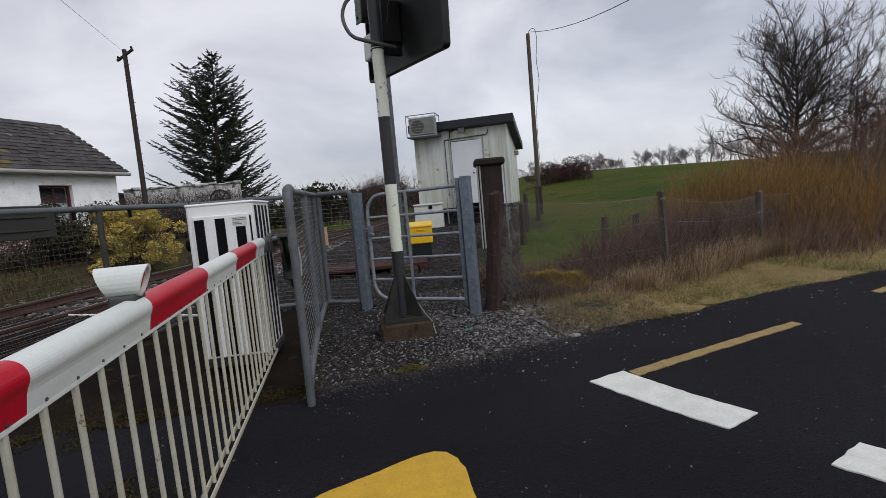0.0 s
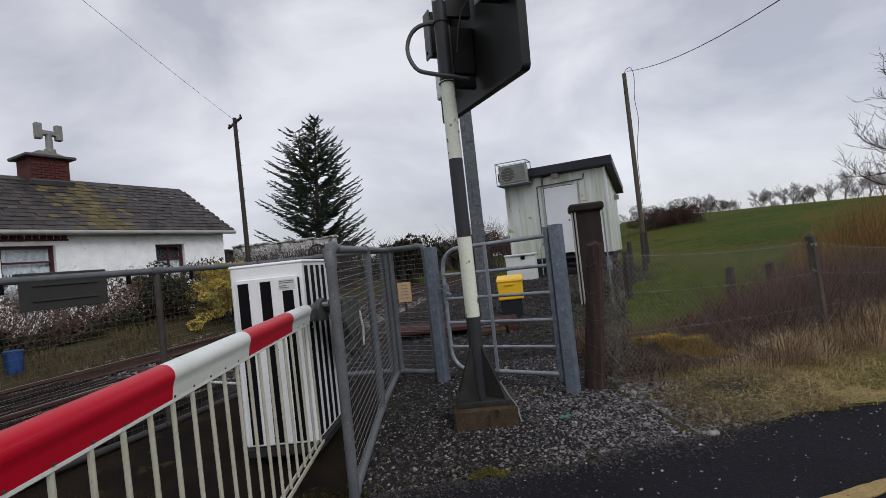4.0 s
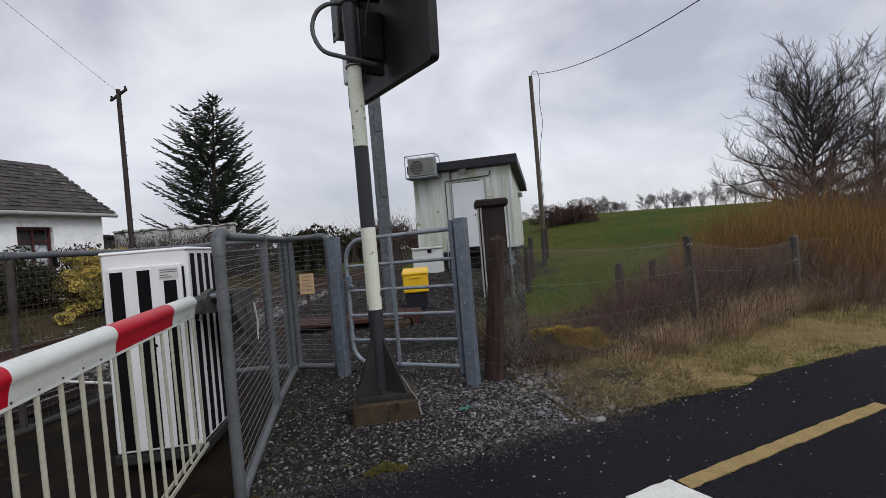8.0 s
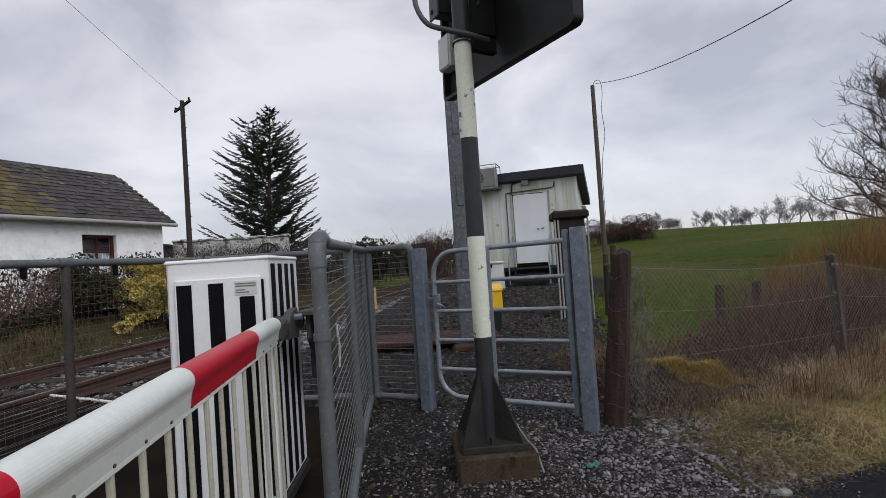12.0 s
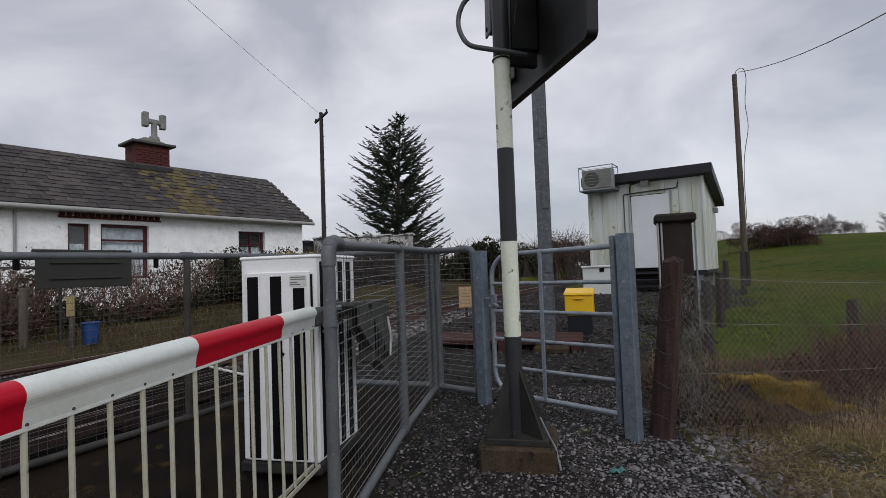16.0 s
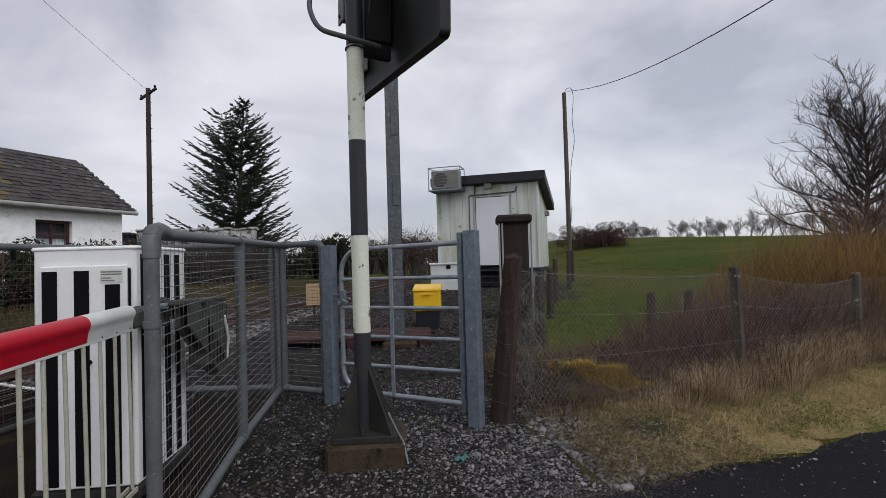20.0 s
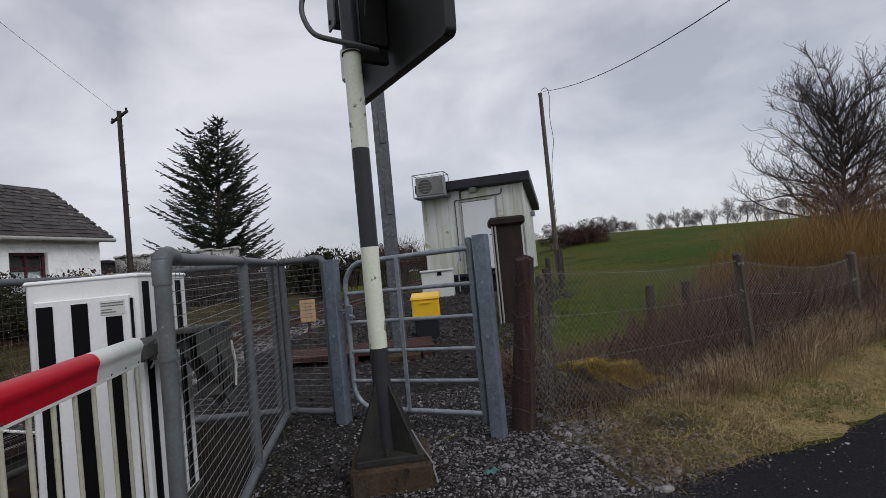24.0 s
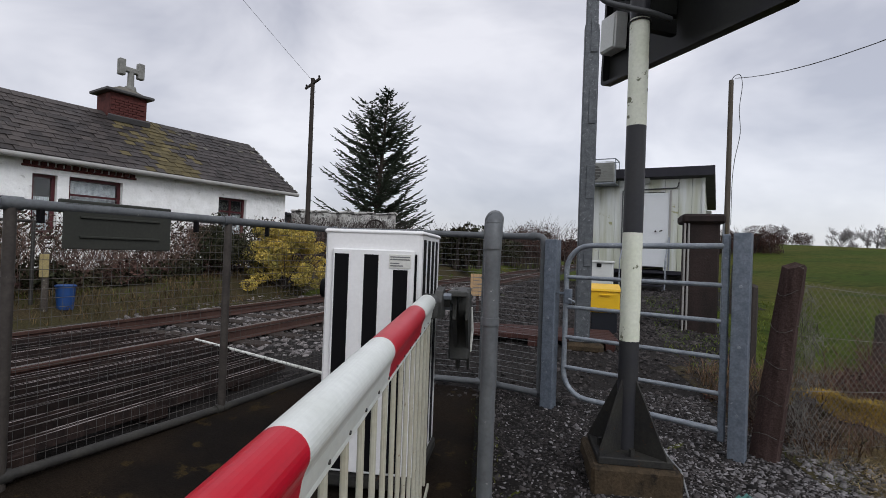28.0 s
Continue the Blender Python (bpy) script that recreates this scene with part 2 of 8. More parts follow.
SKIRT = material("cream_skirt_paint", (0.42, 0.415, 0.34), 0.5, mix=0.5, second=(0.34, 0.315, 0.23), scale=9, fine=0.08, bump=0.08, spots=(0.16, 0.11, 0.06), spot_scale=26, spot_at=0.68)
POST_WHITE = material("old_white_post_paint", (0.67, 0.69, 0.59), 0.5, mix=0.45, second=(0.56, 0.6, 0.46), scale=5, fine=0.06, bump=0.08, spots=(0.12, 0.13, 0.07), spot_scale=11, spot_at=0.59)
POST_DARK = material("dark_grey_post_paint", (0.026, 0.027, 0.032), 0.45, mix=0.5, second=(0.038, 0.038, 0.036), scale=5, fine=0.08, bump=0.06, spec=0.3)
BASE_DARK = material("mossy_dark_steel", (0.019, 0.019, 0.019), 0.7, mix=0.7, second=(0.033, 0.032, 0.026), scale=7, fine=0.2, bump=0.2, spots=(0.05, 0.026, 0.013), spot_scale=20, spot_at=0.64, spec=0.25)
SIGNAL = material("black_signal_housing", (0.008, 0.008, 0.009), 0.5, mix=0.7, second=(0.02, 0.021, 0.018), scale=4, fine=0.1, bump=0.05, spec=0.25)
LIDGREY = material("dull_grey_lid", (0.10, 0.105, 0.11), 0.5, mix=0.5, second=(0.07, 0.072, 0.07), scale=6, fine=0.12, bump=0.06, spec=0.3)
HOODGREY = material("grey_green_hood", (0.055, 0.062, 0.06), 0.5, mix=0.5, second=(0.04, 0.045, 0.042), scale=6, fine=0.12, bump=0.06, spec=0.3)
COWL = material("weathered_grey_cowl", (0.24, 0.24, 0.225), 0.7, mix=0.6, second=(0.14, 0.14, 0.125), scale=5, fine=0.15, bump=0.1, spec=0.3)
MASTGREY = material("dull_mast_galvanising", (0.105, 0.115, 0.125), 0.55, metal=0.3, mix=0.7, second=(0.065, 0.072, 0.08), scale=18, fine=0.25, fine_scale=70, bump=0.06, spots=(0.2, 0.21, 0.22), spot_scale=24, spot_at=0.60)
LEAD = material("dark_lead", (0.06, 0.058, 0.06), 0.6, mix=0.5, second=(0.09, 0.088, 0.085), scale=5, fine=0.15, bump=0.1, spec=0.3)
GALV = material("galvanised_steel", (0.27, 0.3, 0.33), 0.5, metal=0.35, mix=0.6, second=(0.17, 0.19, 0.22), scale=14, fine=0.15, fine_scale=90, bump=0.06, spots=(0.62, 0.64, 0.66), spot_scale=30, spot_at=0.68)
GALV_POST = material("spangled_galvanised_post", (0.175, 0.205, 0.245), 0.5, metal=0.35, mix=0.7, second=(0.11, 0.135, 0.17), scale=16, fine=0.18, fine_scale=70, bump=0.05, spots=(0.34, 0.36, 0.39), spot_scale=22, spot_at=0.66)
TUBE = material("grey_painted_tube", (0.1, 0.108, 0.115), 0.5, metal=0.2, mix=0.6, second=(0.14, 0.15, 0.155), scale=9, fine=0.12, bump=0.08, spots=(0.35, 0.36, 0.35), spot_scale=28, spot_at=0.69, spec=0.35)
WIRE = material("dull_fence_wire", (0.25, 0.26, 0.265), 0.55, metal=0.4, mix=0.4, fine=0.1, bump=0)
WIREMID = material("grimy_fence_wire", (0.085, 0.076, 0.068), 0.55, metal=0.3, mix=0.5, second=(0.06, 0.05, 0.042), fine=0.1, bump=0)
WIREDARK = material("dark_fence_wire", (0.085, 0.085, 0.08), 0.6, metal=0.3, mix=0.4, fine=0.1, bump=0)
TUBEDARK = material("dirty_dark_tube", (0.03, 0.029, 0.027), 0.55, metal=0.1, mix=0.6, second=(0.05, 0.047, 0.04), scale=9, fine=0.15, bump=0.1, spec=0.3)
OLDWIRE = material("dull_grey_chain_link_wire", (0.165, 0.157, 0.143), 0.65, metal=0.25, mix=0.7, second=(0.11, 0.095, 0.08), scale=5, fine=0.15, bump=0)
MACHINE = material("grey_cast_machinery", (0.045, 0.047, 0.045), 0.6, mix=0.6, second=(0.08, 0.08, 0.072), scale=8, fine=0.15, bump=0.15, spec=0.3)
CONCRETE = material("stained_concrete", (0.17, 0.16, 0.14), 0.9, mix=0.7, second=(0.09, 0.085, 0.066), scale=6, fine=0.2, bump=0.5, bump_scale=60, spec=0.2)
PLINTH = material("mossy_concrete_plinth", (0.058, 0.041, 0.024), 0.9, mix=0.8, second=(0.038, 0.029, 0.018), scale=9, fine=0.25, bump=0.6, bump_scale=50, spots=(0.018, 0.014, 0.01), spot_scale=4, spot_at=0.58, spec=0.2)
RUSTIRON = material("rust_brown_pillar", (0.031, 0.021, 0.019), 0.8, mix=0.9, second=(0.018, 0.0145, 0.0135), scale=3.5, fine=0.3, bump=0.5, bump_scale=30, spots=(0.10, 0.085, 0.08), spot_scale=8, spot_at=0.66, streak=0.35, spec=0.2)
OLDWOOD = material("weathered_red_brown_timber", (0.060, 0.038, 0.034), 0.9, mix=0.8, second=(0.034, 0.021, 0.018), scale=18, streak=0.12, fine=0.35, fine_scale=120, bump=0.8, bump_scale=45, spots=(0.15, 0.135, 0.12), spot_scale=9, spot_at=0.66, spec=0.2)
POLEWOOD = material("creosoted_pole_wood", (0.050, 0.042, 0.037), 0.85, mix=0.6, second=(0.036, 0.031, 0.028), scale=12, streak=0.08, fine=0.2, bump=0.4, bump_scale=40, spec=0.2)
POLEGREY = material("weathered_grey_pole_wood", (0.115, 0.1, 0.082), 0.85, mix=0.7, second=(0.07, 0.058, 0.046), scale=12, streak=0.08, fine=0.2, bump=0.4, bump_scale=40, spec=0.2)
YELLOW = material("yellow_plastic", (0.78, 0.47, 0.012), 0.4, mix=0.25, second=(0.62, 0.38, 0.02), scale=4, fine=0.04, bump=0.03)
DARKPLASTIC = material("dark_blue_grey_plastic", (0.012, 0.014, 0.019), 0.5, mix=0.4, fine=0.08, bump=0.05, spec=0.3)
CREAMBOX = material("pale_grey_cabinet_paint", (0.60, 0.62, 0.60), 0.5, mix=0.4, second=(0.48, 0.50, 0.46), scale=3, fine=0.05, bump=0.04)
HUTWALL = material("cream_hut_panel", (0.6, 0.63, 0.61), 0.5, mix=0.9, second=(0.42, 0.44, 0.33), scale=4.5, streak=0.10, fine=0.06, bump=0.05, spots=(0.30, 0.31, 0.16), spot_scale=3.4, spot_at=0.615)
HUTDOOR = material("pale_blue_white_door", (0.68, 0.71, 0.73), 0.45, mix=0.4, second=(0.60, 0.63, 0.63), scale=2, fine=0.04, bump=0.04)
HUTROOF = material("dark_roof_fascia", (0.019, 0.019, 0.027), 0.5, mix=0.4, fine=0.08, bump=0.05, spec=0.3)
ACGREY = material("ac_unit_grey", (0.24, 0.25, 0.235), 0.5, mix=0.5, second=(0.15, 0.15, 0.13), scale=4, fine=0.08, bump=0.04)
ACFAN = material("grey_fan_grille", (0.10, 0.10, 0.095), 0.6, mix=0.4, fine=0.1, bump=0.05, spec=0.3)
WHITEWASH = material("whitewashed_stone", (0.92, 0.93, 0.92), 0.85, mix=0.6, second=(0.80, 0.81, 0.79), scale=3.5, fine=0.08, bump=1.0, bump_scale=4.5, spots=(0.46, 0.46, 0.43), spot_scale=7, spot_at=0.65, relief=0.06)
RUBBLE = material("peeling_whitewashed_rubble", (0.60, 0.60, 0.57), 0.9, mix=0.9, second=(0.30, 0.29, 0.27), scale=3, fine=0.25, bump=1.0, bump_scale=6, spots=(0.11, 0.105, 0.10), spot_scale=4, spot_at=0.53, relief=0.07)
SLATE = material("dark_roof_slate", (0.038, 0.033, 0.032), 0.65, mix=0.7, second=(0.066, 0.055, 0.050), scale=1.3, fine=0.25, spots=(0.26, 0.25, 0.23), spot_scale=4.5, spot_at=0.735, bump=0.25, bump_scale=30, objrand=0.38, spec=0.3)
SLATE_REST = material("dark_roof_slate_joined", (0.038, 0.033, 0.032), 0.65, mix=0.7, second=(0.066, 0.055, 0.050), scale=1.3, fine=0.25, spots=(0.26, 0.25, 0.23), spot_scale=4.5, spot_at=0.735, bump=0.25, bump_scale=30, island=0.38, spec=0.3)
LICHEN = material("lichen_yellow_slate", (0.112, 0.092, 0.043), 0.8, mix=0.8, second=(0.066, 0.056, 0.040), scale=2.4, fine=0.3, bump=0.3, bump_scale=30, objrand=0.3, spec=0.2)
BRICK = material("dark_red_chimney_brick", (0.105, 0.032, 0.028), 0.85, mix=0.6, second=(0.045, 0.02, 0.019), scale=6, fine=0.25, bump=0.5, bump_scale=30, spec=0.2)
FRAMEWOOD = material("dark_red_brown_window_paint", (0.075, 0.016, 0.020), 0.45, mix=0.4, fine=0.1, bump=0.06, spec=0.3)
GUTTER = material("pale_grey_gutter", (0.34, 0.335, 0.32), 0.5, mix=0.5, second=(0.24, 0.235, 0.22), scale=3, fine=0.1, bump=0.05)
RAILRUST = material("rusty_rail_steel", (0.066, 0.034, 0.027), 0.7, metal=0.2, mix=0.6, second=(0.09, 0.05, 0.038), scale=4, fine=0.2, bump=0.15, spec=0.3)
RAILTOP = material("worn_rail_head", (0.24, 0.22, 0.21), 0.35, metal=0.7, mix=0.5, second=(0.14, 0.10, 0.08), scale=3, fine=0.1, bump=0.03)
SLEEPER = material("dark_sleeper", (0.032, 0.024, 0.02), 0.9, mix=0.7, second=(0.055, 0.045, 0.038), scale=9, fine=0.3, bump=0.5, objrand=0.2, spec=0.2)
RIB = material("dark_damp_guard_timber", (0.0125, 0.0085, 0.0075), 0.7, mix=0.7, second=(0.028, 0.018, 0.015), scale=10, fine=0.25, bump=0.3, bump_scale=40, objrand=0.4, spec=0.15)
# broken pale colour that paints sky glints along the rib tops
RIBGLINT = material("rib_edge_glint", (0.22, 0.19, 0.18), 0.6, mix=1.0, second=(0.022, 0.015, 0.013), scale=2.4, fine=0.3, bump=0.3, objrand=0.5, spec=0.3, soft=0.08)
REDBOARD = material("red_brown_timber_boarding", (0.05, 0.019, 0.015), 0.8, mix=0.6, second=(0.03, 0.014, 0.012), scale=9, fine=0.2, bump=0.3, spec=0.25)
ASPHALT = material("damp_dark_asphalt", (0.0062, 0.0062, 0.0084), 0.85, mix=0.7, second=(0.0122, 0.0121, 0.0160), scale=0.7, fine=0.85, fine_scale=110, bump=0.8, bump_scale=95, spots=(0.03, 0.03, 0.036), spot_scale=70, spot_at=0.63, spec=0.14)
ROADWHITE = material("worn_white_road_paint", (0.66, 0.67, 0.62), 0.75, mix=0.5, second=(0.50, 0.51, 0.46), scale=7, fine=0.08, bump=0.3, bump_scale=120, spots=(0.20, 0.20, 0.19), spot_scale=24, spot_at=0.69)
ROADYELLOW = material("yellow_road_paint", (0.56, 0.34, 0.035), 0.7, mix=0.5, second=(0.44, 0.27, 0.035), scale=7, fine=0.08, bump=0.3, bump_scale=120, spots=(0.16, 0.11, 0.03), spot_scale=26, spot_at=0.68, spec=0.25)
ROADOCHRE = material("faded_ochre_road_paint", (0.3, 0.212, 0.085), 0.75, mix=0.6, second=(0.22, 0.16, 0.07), scale=9, fine=0.15, bump=0.3, bump_scale=120, spots=(0.07, 0.06, 0.04), spot_scale=30, spot_at=0.65, spec=0.25)
APRON = material("mossy_black_asphalt", (0.0085, 0.0068, 0.0056), 0.95, mix=0.9, second=(0.0175, 0.0125, 0.0085), scale=2.2, fine=0.5, fine_scale=120, bump=0.7, bump_scale=130, spots=(0.034, 0.024, 0.010), spot_scale=3.6, spot_at=0.60, spec=0.06)
FARVERGE = material("dull_brown_turf", (0.047, 0.035, 0.018), 0.95, mix=0.8, second=(0.040, 0.036, 0.014), scale=1.6, fine=0.4, fine_scale=40, bump=1.0, bump_scale=40, spec=0.15)
PALESTONE = material("pale_stone_chip", (0.215, 0.207, 0.208), 0.8, mix=0.5, second=(0.17, 0.165, 0.165), scale=9, fine=0.2, bump=0.3, island=0.5, spec=0.25)
OLIVEBLADE = material("olive_dead_grass", (0.150, 0.112, 0.050), 0.85, mix=0.7, second=(0.082, 0.062, 0.028), scale=0.9, fine=0.2, bump=0, island=0.45, spec=0.2)
TRACKBLADE = material("trackside_dead_grass", (0.135, 0.094, 0.045), 0.85, mix=0.7, second=(0.066, 0.048, 0.026), scale=0.9, fine=0.2, bump=0, island=0.5, spec=0.15)
FIELDBLADE = material("pasture_blade", (0.075, 0.130, 0.010), 0.8, mix=0.7, second=(0.13, 0.13, 0.03), scale=0.5, fine=0.2, bump=0, island=0.35, spec=0.2)
DARKMOSS = material("dark_ochre_moss", (0.045, 0.034, 0.008), 0.9, mix=0.7, second=(0.022, 0.018, 0.006), scale=3, fine=0.3, bump=0, island=0.35, spec=0.15)
# twig colour paled to carry the haze of distance
HAZETWIG = material("hazed_far_twig", (0.27, 0.255, 0.26), 0.9, mix=0.5, fine=0.2, bump=0, spec=0.2)
WRAPWIRE = material("dark_wire_wrap", (0.07, 0.066, 0.062), 0.7, metal=0.2, mix=0.6, second=(0.05, 0.035, 0.025), scale=5, fine=0.15, bump=0)
GRAVELBED = material("dark_gravel_bed", (0.013, 0.011, 0.0095), 0.9, mix=0.8, second=(0.007, 0.006, 0.0055), scale=2, fine=0.5, fine_scale=70, bump=1.0, bump_scale=45, spec=0.2)
STONE = material("grey_crushed_stone", (0.043, 0.038, 0.037), 0.8, mix=0.5, second=(0.0165, 0.0148, 0.014), scale=9, fine=0.2, bump=0.3, island=0.85, spec=0.25)
BALLAST = material("grey_ballast", (0.185, 0.172, 0.168), 0.85, mix=0.6, second=(0.085, 0.073, 0.068), scale=4, fine=0.2, bump=0.3, island=0.8, spec=0.25)
SOIL = material("grass_field", (0.035, 0.057, 0.008), 0.95, mix=0.9, second=(0.070, 0.069, 0.016), scale=0.16, fine=0.35, fine_scale=5, bump=0.8, bump_scale=14, spots=(0.030, 0.048, 0.009), spot_scale=0.5, spot_at=0.58, spec=0.03)
VERGE = material("dead_grass_mat", (0.225, 0.165, 0.073), 0.95, mix=0.9, second=(0.120, 0.105, 0.034), scale=1.6, fine=0.45, fine_scale=40, bump=1.0, bump_scale=40, spots=(0.075, 0.085, 0.018), spot_scale=2.2, spot_at=0.56, spec=0.15)
DIRT = material("dark_dead_plant_litter", (0.034, 0.025, 0.014), 0.95, mix=0.8, second=(0.046, 0.040, 0.016), scale=3, fine=0.4, fine_scale=50, bump=1.0, bump_scale=40, spec=0.15)
STRAW = material("straw_grass_blade", (0.40, 0.30, 0.145), 0.85, mix=0.8, second=(0.22, 0.17, 0.07), scale=1.4, fine=0.2, bump=0, island=0.5, spec=0.2)
STRAWDULL = material("dull_tussock_straw", (0.40, 0.305, 0.19), 0.85, mix=0.7, second=(0.26, 0.175, 0.105), scale=1.5, fine=0.2, bump=0, island=0.45, spec=0.2)
BROWNBLADE = material("brown_dead_stem", (0.13, 0.078, 0.045), 0.85, mix=0.7, second=(0.07, 0.043, 0.027), scale=1.2, fine=0.2, bump=0, island=0.4, spec=0.2)
GREENBLADE = material("green_grass_blade", (0.055, 0.08, 0.014), 0.8, mix=0.7, second=(0.09, 0.085, 0.02), scale=1.0, fine=0.2, bump=0, island=0.4, spec=0.2)
MOSSBLADE = material("ochre_moss", (0.42, 0.27, 0.03), 0.9, mix=0.7, second=(0.15, 0.105, 0.018), scale=3, fine=0.3, bump=0, island=0.35, spec=0.2)
DARKCANE = material("red_brown_bramble_cane", (0.115, 0.060, 0.047), 0.85, mix=0.7, second=(0.060, 0.034, 0.028), scale=1.5, fine=0.2, bump=0, island=0.4, spec=0.2)
DARKTANGLE = material("dark_grey_brown_stalk", (0.052, 0.040, 0.034), 0.9, mix=0.7, second=(0.028, 0.022, 0.019), scale=1.5, fine=0.2, bump=0, island=0.5, spec=0.15)
THICKET = material("reddish_brown_bare_twig", (0.165, 0.108, 0.085), 0.9, mix=0.7, second=(0.10, 0.068, 0.055), scale=0.6, fine=0.2, bump=0, island=0.3, spec=0.2)
MIDSTONE = material("mauve_grey_broken_stone", (0.165, 0.157, 0.160), 0.8, mix=0.5, second=(0.09, 0.084, 0.085), scale=9, fine=0.2, bump=0.3, island=0.6, spec=0.25)
OLIVEMOSS = material("olive_verge_moss", (0.155, 0.130, 0.030), 0.9, mix=0.8, second=(0.070, 0.066, 0.018), scale=2.5, fine=0.3, bump=0, island=0.4, spec=0.15)
PALEROCK = material("pale_chipped_rock", (0.26, 0.25, 0.235), 0.85, mix=0.5, second=(0.17, 0.165, 0.155), scale=30, fine=0.15, bump=0.4, spec=0.3)
TEAL = material("teal_plastic_film", (0.05, 0.17, 0.15), 0.5, mix=0.5, second=(0.03, 0.1, 0.09), scale=30, fine=0.1, bump=0.1)
FENCEPOST = material("lichened_fence_post", (0.09, 0.078, 0.066), 0.9, mix=0.7, second=(0.045, 0.038, 0.033), scale=9, streak=0.2, fine=0.25, bump=0.4, spots=(0.22, 0.21, 0.17), spot_scale=14, spot_at=0.6, spec=0.2)
TUBEBROWN = material("grimy_brown_tube", (0.06, 0.052, 0.046), 0.55, metal=0.15, mix=0.6, second=(0.035, 0.03, 0.027), scale=9, fine=0.15, bump=0.1, spec=0.3)
PALEPLANK = material("pale_yellowed_board", (0.33, 0.27, 0.13), 0.85, mix=0.6, second=(0.22, 0.18, 0.09), scale=12, fine=0.2, bump=0.3, spec=0.2)
TWIG = material("grey_brown_twig", (0.064, 0.052, 0.048), 0.9, mix=0.5, fine=0.2, bump=0, spec=0.2)
BARK = material("grey_bark", (0.07, 0.058, 0.048), 0.9, mix=0.6, second=(0.04, 0.033, 0.027), scale=6, fine=0.2, bump=0.3, spec=0.2)
REDTWIG = material("orange_willow_stem", (0.215, 0.122, 0.036), 0.75, mix=0.7, second=(0.130, 0.080, 0.032), scale=0.8, fine=0.2, bump=0, island=0.35, spec=0.2)
NEEDLE = material("dark_spruce_needles", (0.046, 0.063, 0.046), 0.8, mix=0.6, second=(0.080, 0.096, 0.064), scale=0.8, fine=0.2, bump=0, island=0.45, spec=0.2)
GOLDLEAF = material("golden_shrub_leaf", (0.54, 0.40, 0.085), 0.7, mix=0.8, second=(0.20, 0.19, 0.05), scale=2.2, fine=0.2, bump=0, island=0.5, spec=0.3)
DARKLEAF = material("dull_hedge_leaf", (0.026, 0.031, 0.013), 0.75, mix=0.6, second=(0.04, 0.028, 0.018), scale=1.5, fine=0.2, bump=0, island=0.45, spec=0.2)
BROWNLEAF = material("reddish_dead_leaf", (0.055, 0.030, 0.026), 0.85, mix=0.6, second=(0.10, 0.058, 0.045), scale=1.5, fine=0.2, bump=0, island=0.5, spec=0.2)
BLUE = material("blue_plastic", (0.012, 0.055, 0.19), 0.45, mix=0.3, fine=0.06, bump=0.04)
SIGNGREEN = material("dark_sign_back", (0.03, 0.032, 0.027), 0.6, mix=0.5, second=(0.042, 0.043, 0.036), scale=4, fine=0.1, bump=0.05, spec=0.25)
ORANGEBOARD = material("faded_orange_board", (0.5, 0.33, 0.17), 0.7, mix=0.5, second=(0.4, 0.26, 0.13), scale=8, fine=0.1, bump=0.08)
CABLE = material("grey_conduit", (0.06, 0.064, 0.068), 0.5, mix=0.4, fine=0.1, bump=0.05)
BLACKCABLE = material("black_cable", (0.02, 0.02, 0.02), 0.6, mix=0.2, fine=0.05, bump=0)
PLATE = material("pale_maker_plate", (0.62, 0.62, 0.58), 0.5, mix=0.3, fine=0.05, bump=0)
INK = material("grey_print", (0.16, 0.16, 0.16), 0.6, mix=0.2, fine=0.02, bump=0)
REDLENS = material("red_lens", (0.55, 0.03, 0.02), 0.2, mix=0.2, fine=0.02, bump=0.03)
CURTAIN = material("net_curtain", (0.55, 0.57, 0.60), 0.9, mix=0.6, second=(0.26, 0.28, 0.31), scale=7, fine=0.2, bump=0.1)
# near-black colour standing in for the shade of an unlit room
ROOMSHADE = material("room_shade", (0.03, 0.03, 0.032), 0.9, mix=0.3, fine=0.05, bump=0)
GLASS = bpy.data.materials.new("window_glass")
GLASS.use_nodes = True
_g = GLASS.node_tree.nodes["Principled BSDF"]
_g.inputs["Base Color"].default_value = (0.9, 0.95, 0.95, 1)
_g.inputs["Roughness"].default_value = 0.03
_g.inputs["Transmission Weight"].default_value = 1.0
_g.inputs["IOR"].default_value = 1.45


# ---- lie of the land ----
def smooth(a, b, x):
    t = np.clip((x - a) / (b - a), 0, 1)
    return t * t * (3 - 2 * t)


TD, TN = Vector((0.2368, 0.9715, 0)), Vector((0.9715, -0.2368, 0))  # along and across the railway


def across(x, y):
    """Metres to the right of the railway's middle."""
    return 0.9715 * x - 0.2368 * y + 6.10


